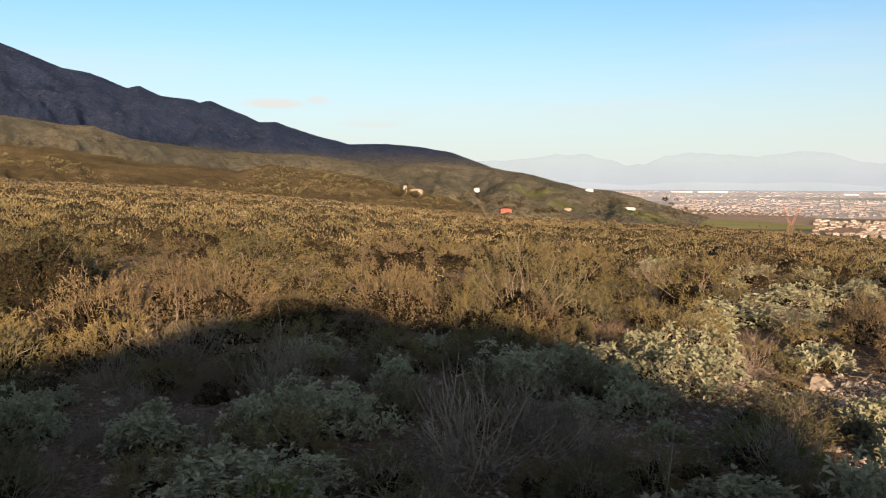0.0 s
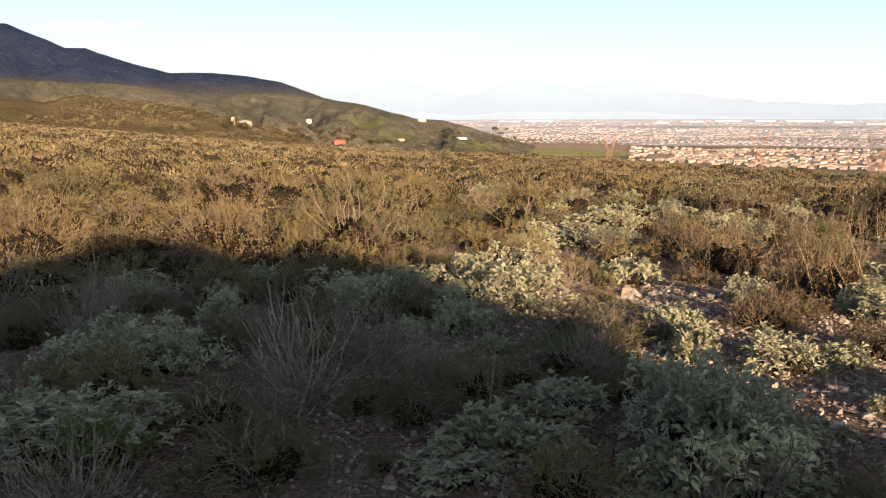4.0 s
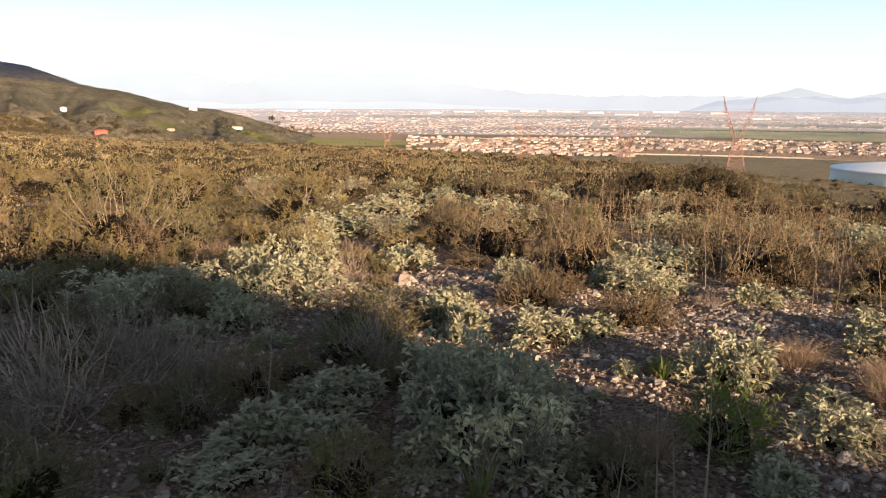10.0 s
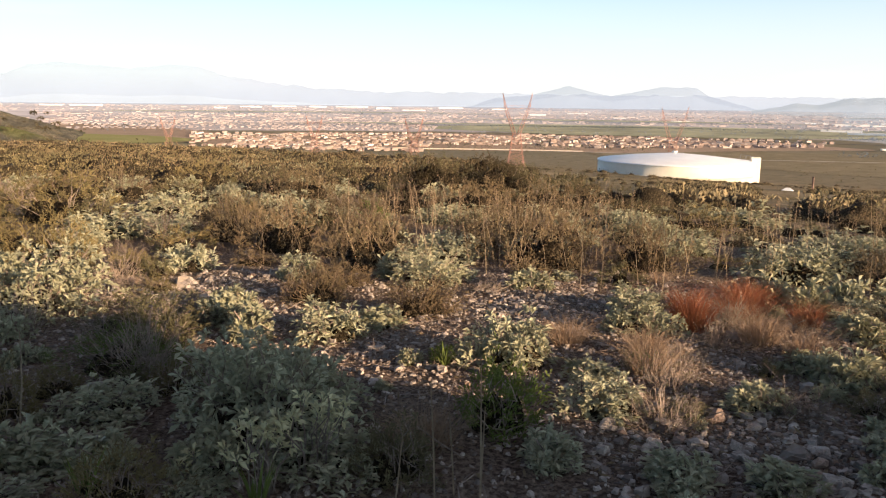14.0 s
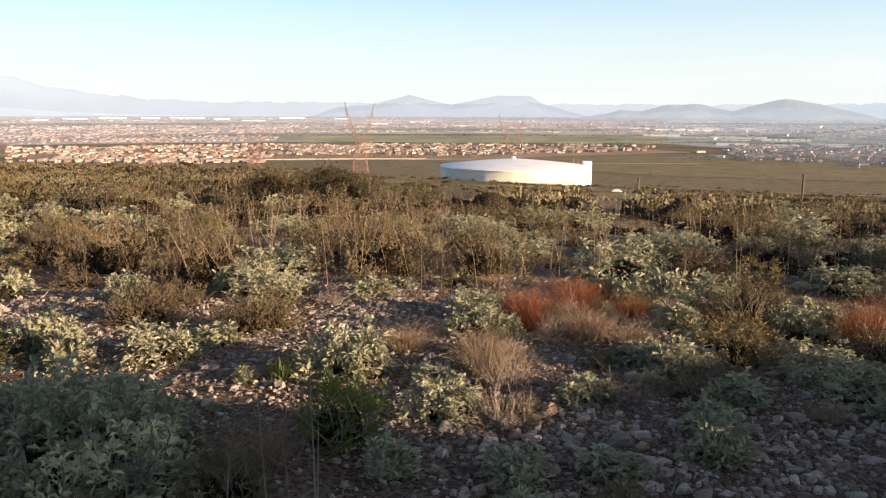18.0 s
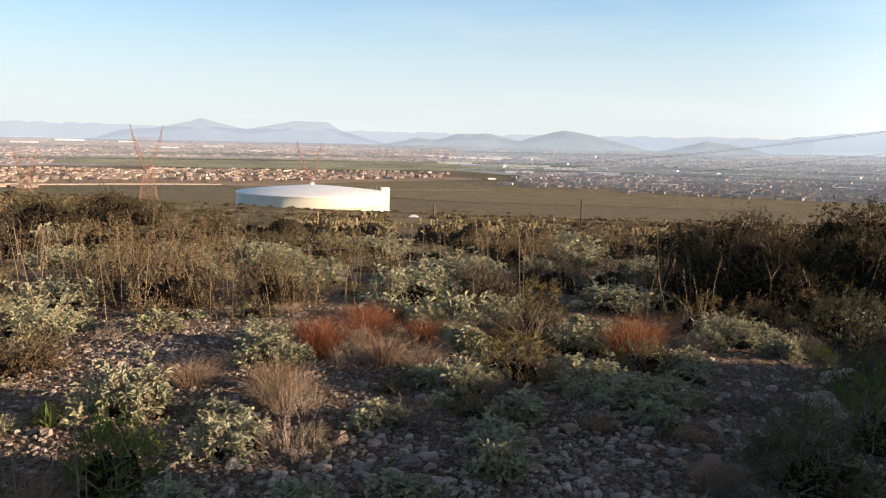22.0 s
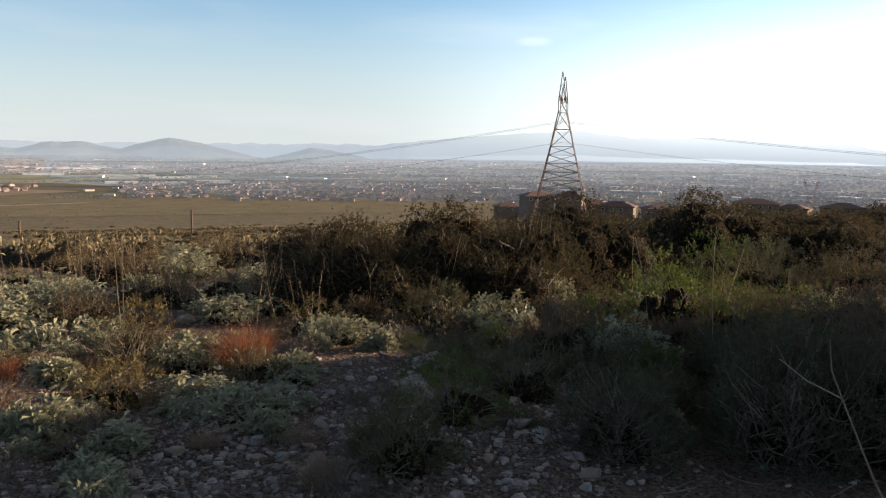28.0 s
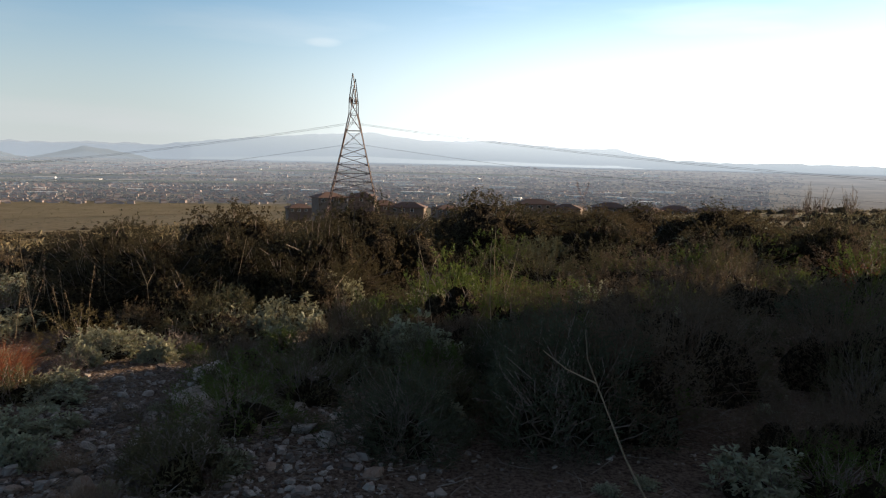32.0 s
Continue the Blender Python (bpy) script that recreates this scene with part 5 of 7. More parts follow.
grow("rust", (5.9, 3.59, 0.44, 0.27), (10.12, -9.83, 1.04, 0.78))
grow("dark", (12.6, 14.6, 2.0, 1.05), (11.4, 15.2, 1.9, 1.05), (13.3, 15.6, 2.2, 1.2))
grow("olive", (13.9, 14.4, 2.0, 1.2), (15.1, 14.3, 1.8, 1.05), (12.0, 16.0, 2.2, 1.4), (13.0, 14.0, 1.8, 1.1))
grow("brown", (11.2, 13.2, 1.6, 0.8), (12.6, 12.8, 1.7, 0.85), (10.2, 12.6, 1.5, 0.75), (14.2, 12.9, 1.6, 0.75))

# prototypes stand apart from the copies only as shapes: take them away
for levels, _ in FAMILIES.values():
    for row in levels[0] + levels[1] + levels[2]:
        for ob in row:
            for o in (*ob.children_recursive, ob):
                bpy.data.objects.remove(o)


# ---- the scrub that runs down the slope, past counting ----
def far_scrub(name, mat, seed, count, r0, r1, az0, az1, size, per, leaf, label, tall=0.5):
    rg = np.random.RandomState(seed)
    az = rg.uniform(az0, az1, count)
    r = np.exp(rg.uniform(math.log(r0), math.log(r1), count)) if r1 / r0 > 4 else np.sqrt(rg.uniform(r0 * r0, r1 * r1, count))
    vs, ws = [], []
    keep = []
    for k in range(count):
        x, y = bearing(az[k], r[k])
        if noise.noise(Vector((x * 0.07, y * 0.07, seed * 0.37))) < -0.18 or abs(math.hypot(x - 142.7, y - 103)) < 18:
            continue
        if 59.4 < az[k] < 62.4 and 14 < r[k] < 140:
            continue
        keep.append((x, y, land(x, y), 0.5 if 44 < az[k] < 82 and r[k] > 30 else 1.0))
    c = np.array(keep)
    low, c = c[:, 3], c[:, :3]
    n = len(c)
    W = size * low * rg.uniform(0.45, 1.5, n) * (1 + 0.002 * np.hypot(c[:, 0], c[:, 1]))
    a, e = rg.uniform(0, 6.283, (n, per)), np.arcsin(rg.uniform(0.05, 1, (n, per)))
    d = rg.uniform(0.55, 1.1, (n, per))
    out = np.stack((np.cos(a) * np.cos(e), np.sin(a) * np.cos(e), np.sin(e)), 2)
    pos = c[:, None] + out * d[..., None] * W[:, None, None] * np.array((0.5, 0.5, tall))
    way = (out + rg.normal(size=out.shape) * 0.45 + np.array((0, 0, 0.7))).reshape(-1, 3)
    scale = np.repeat(W, per)
    leaves = leaf_shapes(rg, pos.reshape(-1, 3), way, leaf * scale, leaf * 0.42 * scale)
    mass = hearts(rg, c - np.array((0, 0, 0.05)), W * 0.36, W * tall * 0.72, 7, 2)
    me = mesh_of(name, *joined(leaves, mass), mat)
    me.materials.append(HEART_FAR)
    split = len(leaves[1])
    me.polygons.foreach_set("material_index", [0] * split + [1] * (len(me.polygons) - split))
    me.polygons.foreach_set("use_smooth", [False] * split + [True] * (len(me.polygons) - split))
    tagged(new(name, me), label, "scrub", kind="stuff")


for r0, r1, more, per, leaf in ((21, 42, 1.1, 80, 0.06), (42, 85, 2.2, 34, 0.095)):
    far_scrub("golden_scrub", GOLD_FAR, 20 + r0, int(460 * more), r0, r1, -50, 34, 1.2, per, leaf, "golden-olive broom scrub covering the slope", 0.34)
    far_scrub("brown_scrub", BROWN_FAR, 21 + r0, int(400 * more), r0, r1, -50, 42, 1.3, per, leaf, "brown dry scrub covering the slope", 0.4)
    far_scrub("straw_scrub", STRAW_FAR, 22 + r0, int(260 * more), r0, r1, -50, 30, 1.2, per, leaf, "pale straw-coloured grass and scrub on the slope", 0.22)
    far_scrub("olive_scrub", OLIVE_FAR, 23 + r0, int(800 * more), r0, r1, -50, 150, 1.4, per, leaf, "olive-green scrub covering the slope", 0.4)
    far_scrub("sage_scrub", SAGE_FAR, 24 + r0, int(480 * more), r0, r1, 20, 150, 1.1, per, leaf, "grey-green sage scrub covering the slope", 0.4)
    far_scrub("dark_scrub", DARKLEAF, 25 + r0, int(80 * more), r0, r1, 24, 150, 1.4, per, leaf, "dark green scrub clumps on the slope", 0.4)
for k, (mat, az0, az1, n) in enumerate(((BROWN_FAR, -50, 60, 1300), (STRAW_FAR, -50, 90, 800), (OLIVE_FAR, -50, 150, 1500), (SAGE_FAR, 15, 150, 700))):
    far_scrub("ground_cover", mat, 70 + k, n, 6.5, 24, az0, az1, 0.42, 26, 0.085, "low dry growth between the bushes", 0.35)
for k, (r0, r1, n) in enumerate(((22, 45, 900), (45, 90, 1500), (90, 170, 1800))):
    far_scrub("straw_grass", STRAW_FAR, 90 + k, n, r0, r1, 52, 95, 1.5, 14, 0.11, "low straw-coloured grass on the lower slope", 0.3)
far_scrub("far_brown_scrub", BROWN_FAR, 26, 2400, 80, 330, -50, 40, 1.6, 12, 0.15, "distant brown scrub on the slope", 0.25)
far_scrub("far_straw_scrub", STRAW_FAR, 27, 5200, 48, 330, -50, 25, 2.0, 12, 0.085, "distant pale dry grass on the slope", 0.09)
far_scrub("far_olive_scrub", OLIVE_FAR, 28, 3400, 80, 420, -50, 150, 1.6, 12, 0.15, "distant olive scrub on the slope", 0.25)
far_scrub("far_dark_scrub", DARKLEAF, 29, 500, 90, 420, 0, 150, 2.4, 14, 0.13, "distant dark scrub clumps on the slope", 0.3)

# ---- stones ----
def stone_mesh(seed, mat, sub=3):
    rg = random.Random(seed)
    bm = bmesh.new()
    bmesh.ops.create_icosphere(bm, subdivisions=sub, radius=1.0)
    off = Vector((rg.uniform(0, 50), rg.uniform(0, 50), rg.uniform(0, 50)))
    cuts = [(Vector((rg.gauss(0, 1), rg.gauss(0, 1), rg.gauss(0, 1))).normalized(), rg.uniform(0.35, 0.7)) for _ in range(14)]
    for v in bm.verts:
        for nrm, dist in cuts:
            over = v.co.dot(nrm) - dist
            if over > 0:
                v.co -= nrm * over * 0.97
        v.co *= 1 + 0.16 * noise.noise(v.co * 1.7 + off) + 0.06 * noise.noise(v.co * 5 + off)
        v.co.z *= 0.6
    me = bpy.data.meshes.new("rock")
    bm.to_mesh(me)
    bm.free()
    me.materials.append(mat)
    me.polygons.foreach_set("use_smooth", [False] * len(me.polygons))
    return me


ROCKS = [stone_mesh(k, ROCK) for k in range(6)]
RED_ROCKS = [stone_mesh(40 + k, REDROCK) for k in range(3)]


def rock(x, y, size, red=False, label=""):
    ob = new("rock", rnd.choice(RED_ROCKS if red else ROCKS))
    s = size / 2
    ob.matrix_world = pose(x, y, land(x, y) + s * 0.12, rnd.uniform(-12, 12), rnd.uniform(-12, 12), rnd.uniform(0, 360)) @ Matrix.Diagonal((s * rnd.uniform(0.9, 1.25), s * rnd.uniform(0.75, 1), s * rnd.uniform(0.8, 1.1), 1))
    return tagged(ob, label or ("rounded reddish-brown stone lying in gravel" if red else "pale grey weathered stone lying in gravel"), "rock", "stones on the slope")


def rocks(*spots):
    for x, y, size, red in spots:
        rock(x, y, size, red)


rocks((2.63, 2.44, 0.16, 0), (2.6, 2.23, 0.12, 0), (3.07, 1.99, 0.17, 1), (2.49, 2.37, 0.06, 0), (2.59, 2.13, 0.07, 1), (2.62, 2.07, 0.08, 0), (2.58,
      1.99, 0.07, 0), (2.88, 2.04, 0.12, 0), (2.84, 1.92, 0.07, 0), (2.87, 1.74, 0.1, 0), (2.78, 1.67, 0.09, 0), (2.86, 1.57, 0.1, 0), (2.74, 1.48,
      0.12, 0), (2.76, 1.94, 0.07, 0), (2.59, 5.8, 0.16, 0), (1.89, 6.78, 0.18, 1), (1.99, 6.55, 0.11, 1), (1.8, 7.0, 0.14, 1), (1.99, 9.12, 0.12, 0),
      (5.77, 5.12, 0.12, 0))
rocks((8.77, 7.78, 0.17, 0), (8.24, 7.17, 0.19, 1), (2.27, 4.09, 0.11, 0), (2.05, 3.27, 0.11, 0), (0.7, 2.91, 0.07, 0), (0.62, 3.1, 0.06, 0), (5.1,
      4.56, 0.1, 0), (5.99, 5.03, 0.14, 0), (6.98, 4.28, 0.18, 1), (6.44, 3.68, 0.2, 0), (3.5, 1.76, 0.07, 0), (2.64, 3.74, 0.07, 0), (3.48, 1.17,
      0.11, 1), (3.71, 0.92, 0.09, 0), (3.77, 0.86, 0.07, 0), (4.78, 0.59, 0.14, 0), (4.95, 0.51, 0.11, 0), (5.25, 0.41, 0.09, 0), (6.26, 0.39, 0.12,
      0), (4.8, -0.08, 0.25, 0))
rocks((3.58, 0.38, 0.22, 1), (3.77, 0.82, 0.06, 0), (4.14, -0.6, 0.19, 0), (3.92, -0.7, 0.21, 0), (4.0, -0.61, 0.08, 0), (3.56, -0.22, 0.09, 0), (8.83,
      -1.83, 0.39, 0), (6.81, -0.83, 0.4, 0), (3.78, 0.53, 0.09, 0), (3.4, -0.48, 0.08, 0), (5.05, -0.05, 0.37, 0), (-0.39, 5.83, 0.13, 0), (-3.04,
      5.4, 0.18, 0), (-2.14, 5.44, 0.14, 0), (2.21, 8.22, 0.25, 0), (1.85, 7.5, 0.17, 0), (2.53, 7.71, 0.18, 0), (-2.48, 3.88, 0.12, 1), (-2.21, 3.82,
      0.15, 0), (0.14, 3.13, 0.09, 0))
rocks((0.33, 2.88, 0.06, 0), (0.62, 3.14, 0.05, 0), (-0.81, 3.23, 0.07, 0), (0.12, 3.03, 0.09, 0), (1.54, 6.49, 0.11, 0), (0.66, 2.79, 0.05, 0), (5.58, 4.9, 0.17, 0), (4.95, 4.84, 0.1, 0), (8.44, 7.4, 0.22, 1), (5.3, 4.72, 0.12, 0),
      (2.32, 2.06, 0.06, 0), (2.54, 1.61, 0.09, 0), (2.71, 1.33, 0.1, 0), (2.86, 1.29, 0.08, 0), (2.38, 1.76, 0.08, 0), (3.09, 1.29, 0.07, 0), (7.28, 4.44, 0.18, 0), (8.16, 2.39, 0.28, 0))
rocks((4.34, 0.62, 0.13, 0), (4.2, 0.44, 0.15, 0), (5.66, 0.49, 0.14, 0), (5.54, -0.14, 0.49, 0), (7.29, -0.89, 0.33, 0), (3.61, -0.48, 0.08, 0), (4.36, 0.46, 0.1, 0), (4.05, 0.5, 0.08, 0), (9.79, -1.95, 0.43, 0))
for cx, cy, rad in BARE[:19]:
    if (cx, cy) == (0, 0):
        continue
    for _ in range(int(11 * rad * rad) + 2):
        a, d = rnd.uniform(0, 360), rad * math.sqrt(rnd.random()) * 1.1
        x, y = bearing(a, d)
        rock(cx + x, cy + y, rnd.choice((0.04, 0.045, 0.05, 0.06, 0.08, 0.11)) * rnd.uniform(0.8, 1.25), rnd.random() < 0.2)


for cx, cy, rad, n in ((2.7, 1.8, 0.5, 14), (2.9, 1.35, 0.55, 14), (3.3, 0.85, 0.6, 14), (3.5, 0.2, 0.7, 10), (3.9, -0.45, 0.7, 14), (4.4, 0.3, 0.6, 8), (2.2, 6.0, 0.8, 8), (4.3, 3.8, 0.8, 6)):
    for _ in range(n):
        x, y = bearing(rnd.uniform(0, 360), rad * math.sqrt(rnd.random()))
        rock(cx + x, cy + y, rnd.uniform(0.035, 0.09), rnd.random() < 0.2)
for cx, cy, rad, n in ((3.6, -0.3, 0.9, 26), (3.4, 0.6, 0.7, 22), (4.4, 0.6, 0.7, 18), (5.4, 0.45, 0.5, 12), (3.0, 1.1, 0.5, 14), (2.75, 1.7, 0.4, 12), (4.3, -1.0, 0.6, 10), (1.9, 4.6, 0.5, 8)):
    for _ in range(n):
        x, y = bearing(rnd.uniform(0, 360), rad * math.sqrt(rnd.random()))
        rock(cx + x, cy + y, rnd.choice((0.05, 0.06, 0.07, 0.09, 0.12)), rnd.random() < 0.12)


def gravel(name, seed, spots, mat, label):
    """Countless small stones."""
    rg = np.random.RandomState(seed)
    a5 = np.arange(5) * 1.2566
    base = np.concatenate((np.stack((np.cos(a5), np.sin(a5), np.zeros(5)), 1), np.stack((np.cos(a5 + 0.4) * 0.7, np.sin(a5 + 0.4) * 0.7, np.full(5, 0.7)), 1)))
    tri = np.array([q for k in range(5) for q in ((k, (k + 1) % 5, 5 + (k + 1) % 5), (k, 5 + (k + 1) % 5, 5 + k))] + [(5, 6, 7), (5, 7, 8), (5, 8, 9)])
    vs, fs = [], []
    for cx, cy, rad, n, size in spots:
        for _ in range(n):
            a, d = rg.uniform(0, 6.283), rad * math.sqrt(rg.uniform(0, 1))
            x, y = cx + d * math.sin(a), cy + d * math.cos(a)
            s = size * 0.62 * math.exp(rg.normal(0, 0.5))
            t = rg.uniform(0, 6.283)
            rot = np.array(((math.cos(t), -math.sin(t), 0), (math.sin(t), math.cos(t), 0), (0, 0, 1)))
            q = (base * rg.uniform(0.66, 1.34, (10, 3)) * rg.uniform(0.55, 1.25, (1, 3))) @ rot.T * s + np.array((x, y, land(x, y) - 0.1 * s))
            fs.append(tri + 10 * len(vs))
            vs.append(q)
    tagged(new(name, mesh_of(name, np.concatenate(vs), np.concatenate(fs).tolist(), mat)), label, "gravel", kind="stuff")


gravel("gravel", 5, [(a, b, r * 1.25, int(650 * r * r) + 90, 0.0145) for a, b, r in BARE if (a, b) != (0, 0)] + [(2.2, 3.2, 3.2, 2600, 0.013), (4.2, -0.2, 2.6, 1700, 0.013), (-1.2, 4.4, 2.6, 1500, 0.014), (4.5, 4.5, 2.6, 1200, 0.014)], PEBBLE, "scattered pale pebbles on bare soil")
gravel("rubble", 15, [(2.7, 1.75, 0.55, 420, 0.019), (2.9, 1.35, 0.6, 460, 0.02), (3.35, 0.85, 0.7, 480, 0.02), (3.4, 0.15, 0.8, 430, 0.019), (3.9, -0.45, 0.8, 430, 0.02), (4.4, 0.4, 0.7, 330, 0.022), (2.3, 6.1, 1.0, 520, 0.026), (4.3, 3.9, 0.9, 420, 0.023), (2.4, 3.9, 0.6, 200, 0.02), (5.0, -1.0, 0.8, 280, 0.021)], PEBBLE, "loose pale rubble lying on dark soil")
gravel("grit", 16, [(2.6, 4.2, 2.6, 4200, 0.015), (4.2, 3.4, 2.4, 3600, 0.016), (3.2, 1.6, 1.5, 1000, 0.014), (4.2, 0.2, 1.8, 1000, 0.014), (1.0, 3.3, 1.6, 1500, 0.014), (-0.9, 4.6, 2.2, 1800, 0.015), (5.8, 1.8, 2.0, 1800, 0.017)], PEBBLE, "pale grit strewn over bare soil")
gravel("red_gravel", 6, [(2.2, 3.2, 3.2, 1500, 0.013), (4.4, 3.0, 2.5, 1200, 0.014), (3.6, 0.6, 2.0, 700, 0.015)], REDROCK, "scattered reddish pebbles on bare soil")


def litter():
    """Dry leaves and broken twigs on the ground."""
    rg = np.random.RandomState(8)
    n = 15000
    a, r = np.radians(rg.uniform(-45, 145, n)), np.sqrt(rg.uniform(2.2 ** 2, 9.0 ** 2, n))
    pos = np.stack((np.sin(a) * r, np.cos(a) * r, np.zeros(n)), 1)
    pos[:, 2] = [land(x, y) + 0.006 for x, y in pos[:, :2]]
    way = rg.normal(size=(n, 3)) * np.array((1, 1, 0.18))
    half = n * 2 // 3
    v, f = leaf_shapes(rg, pos[:half], way[:half], 0.045, 0.014, 0.2, -0.1)
    tagged(new("leaf_litter", mesh_of("leaf_litter", v, f.tolist(), BROWN)), "dry brown leaf litter on the soil", "litter", kind="stuff")
    way = unit(way[half:]) * rg.uniform(0.05, 0.22, (n - half, 1))
    q = pos[half:]
    v, f = stem_shapes(np.stack((q, q + way * 0.5 + rg.normal(size=q.shape) * np.array((0.01, 0.01, 0.004)), q + way + np.array((0, 0, 0.01))), 1), 0.0035, 0.002)
    tagged(new("twig_litter", mesh_of("twig_litter", v, f.tolist(), TWIG)), "broken grey twigs on the soil", "litter", kind="stuff")


litter()


def dry_fork(x, y, lean, tall, fork, label="bare pale forked branch standing among bushes"):
    """A leaning dry branch with a fork."""
    base = Vector((x, y, land(x, y)))
    top = base + Vector(lean) * tall * 0.6 + Vector((0, 0, tall * 0.62))
    root = tagged(new("dry_branch"), label, "branch", "dry branches")
    ends = [top + Vector((fork * math.sin(radians(k)), fork * math.cos(radians(k)), tall * h)) for k, h in ((-30, 0.36), (150, 0.22))]
    pieces = [("stem", (base, base.lerp(top, 0.5) + Vector((0.02, 0.01, 0)), top), 0.0055)] + [("twig", (top, top.lerp(e, 0.55) + Vector((0.012, 0, 0.015)), e), 0.0036) for e in ends]
    for nm, pts, rad in pieces:
        v, f = stem_shapes(np.array([[tuple(p) for p in pts]]), rad, rad * 0.5)
        part(nm, mesh_of("branch_" + nm, v, f.tolist(), STALK), None, root)


def lone_stalk(x, y, h, lean=0.05):
    base = Vector((x, y, land(x, y)))
    a = rnd.uniform(0, 6.28)
    top = base + Vector((math.sin(a) * lean * h, math.cos(a) * lean * h, h))
    v, f = stem_shapes(np.array([[tuple(base), tuple(base.lerp(top, 0.5) + Vector((0.01, 0.01, 0))), tuple(top)]]), 0.0045, 0.0022)
    tagged(new("dry_stalk", mesh_of("dry_stalk", v, f.tolist(), STALK)), "single tall dry straw-coloured stalk", "stalk", "dry stalks")


for x, y, lean, tall, fork in ((7.4, -1.3, (-0.2, 0.2, 0), 0.75, 0.2), (6.2, -1.9, (-0.5, 0.3, 0), 1.0, 0.12), (2.62, 8.35, (0.2, 0.0, 0), 0.75, 0.2), (-2.1, 6.0, (0.25, 0.1, 0), 0.7, 0.18),
                               (5.2, 3.9, (0.1, 0.05, 0), 0.7, 0.1), (-0.4, 3.7, (0.25, -0.05, 0), 0.62, 0.14), (8.6, 0.5, (0.05, 0.1, 0), 0.7, 0.1)):
    dry_fork(x, y, lean, tall, fork)
for x, y, h in ((1.42, 1.92, 0.55), (1.55, 1.85, 0.62), (1.3, 2.0, 0.4), (8.6, 1.6, 0.9), (9.1, -0.3, 0.9), (9.6, -2.6, 0.9), (10.2, -3.8, 1.0), (7.0, 2.6, 0.8), (7.3, 2.7, 0.85), (6.6, 2.9, 0.7), (5.0, 4.6, 0.8), (5.15, 4.5, 0.75),
                (11.5, 6.5, 0.9), (12.5, 5.5, 0.9), (9.2, 3.9, 0.9), (9.5, 3.4, 0.9), (6.0, -2.3, 0.9), (7.5, -2.9, 0.8), (0.5, 3.6, 0.45), (1.63, 2.09, 0.32), (1.7, 2.03, 0.34)):
    lone_stalk(x, y, h, rnd.uniform(0.03, 0.25))


def leaning_branch(x, y, lean, tips):
    """A bare pale branch that leans from the ground and parts into prongs; lean and tips as offsets from its foot."""
    base = Vector((x, y, land(x, y)))
    top = base + Vector(lean)
    root = tagged(new("dry_branch"), "bare pale branch leaning out of the brush, with two prongs", "branch", "dry branches")
    for nm, a, b, rad in [("stem", base, top, 0.006)] + [("twig", top, base + Vector(q), 0.004) for q in tips]:
        v, f = stem_shapes(np.array([[tuple(a), tuple(a.lerp(b, 0.5) + Vector((0.012, 0.01, -0.012))), tuple(b)]]), rad, rad * 0.6)
        part(nm, mesh_of("branch_" + nm, v, f.tolist(), STALK), None, root)


leaning_branch(2.72, -1.88, (0.34, 0.15, 0.53), ((0.44, 0.36, 0.66), (0.37, 0.20, 0.76)))
def sunfleck_shoots(seed, x, y, W, H, n=26):
    """Whorls low on a sage bush, leaf colour brightened to stand for a sun patch."""
    rg = np.random.RandomState(seed)
    tips = np.stack((rg.normal(0, W * 0.3, n), rg.normal(0, W * 0.16, n), H * rg.uniform(0.45, 1.0, n)), 1)
    root = tagged(plant("sage_shoots", "cluster of sage shoots coloured pale as if sunlit, with drooping leaves", "shoots", [("branchwork", stems_to(rg, tips, 0.3, 0.004, 0.0016, 0.012), TWIG), ("foliage", rosettes(rg, tips, unit(tips + np.array((0, 0, 0.05))), 9, 0.042, 0.016), SUNFLECK_LEAF)]), group="yellowing sage shoots")
    root.location = (x, y, land(x, y))


for k, (x, y, W, H) in enumerate(((1.08, 2.49, 0.24, 0.30), (1.29, 2.50, 0.24, 0.32), (0.95, 2.72, 0.12, 0.16))):
    sunfleck_shoots(300 + k, x, y, W, H, 20 if k < 2 else 7)


def spiky_rosette(seed, x, y, W, H):
    """A small rosette of stiff yellow-green blades."""
    rg = np.random.RandomState(seed)
    n = 22
    a = rg.uniform(0, 6.283, n)
    way = np.stack((np.cos(a) * rg.uniform(0.2, 1, n) * W / H, np.sin(a) * rg.uniform(0.2, 1, n) * W / H, np.ones(n)), 1)
    root = plant("young_yucca", "small rosette of stiff yellow-green blades", "plant", [("leaf_rosette", blade_shapes(rg, np.zeros((n, 3)), way, H * 1.1, 0.013, 0.05), GREEN)])
    root.location = (x, y, land(x, y))


for k, (x, y, W, H) in enumerate(((-0.49, 3.06, 0.16, 0.2), (2.47, 3.24, 0.1, 0.13), (0.55, 2.75, 0.14, 0.2), (1.0, 2.35, 0.12, 0.22))):
    spiky_rosette(330 + k, x, y, W, H)


def bare_tree(seed, az, r, H):
    """A leafless tree, black against the haze."""
    rg = np.random.RandomState(seed)
    limbs, fine = branching(rg, 12, H * 0.3, H, 0.04)
    root = tagged(plant("bare_tree", "thin leafless tree standing on the ridge", "tree", [("branchwork", limbs, REDTWIG), ("twig_mass", fine, REDTWIG)]), group="bare trees on the ridge")
    x, y = bearing(az, r)
    root.location = (x, y, land(x, y))


for k, (az, r, H) in enumerate(((130.4, 95, 3.2), (131.4, 98, 3.6), (133.0, 96, 3.1), (129.6, 100, 2.6))):
    bare_tree(350 + k, az, r, H)
stalk_forms = [dry_stalks(60 + k, 0.75, 7, 0.4) for k in range(3)]
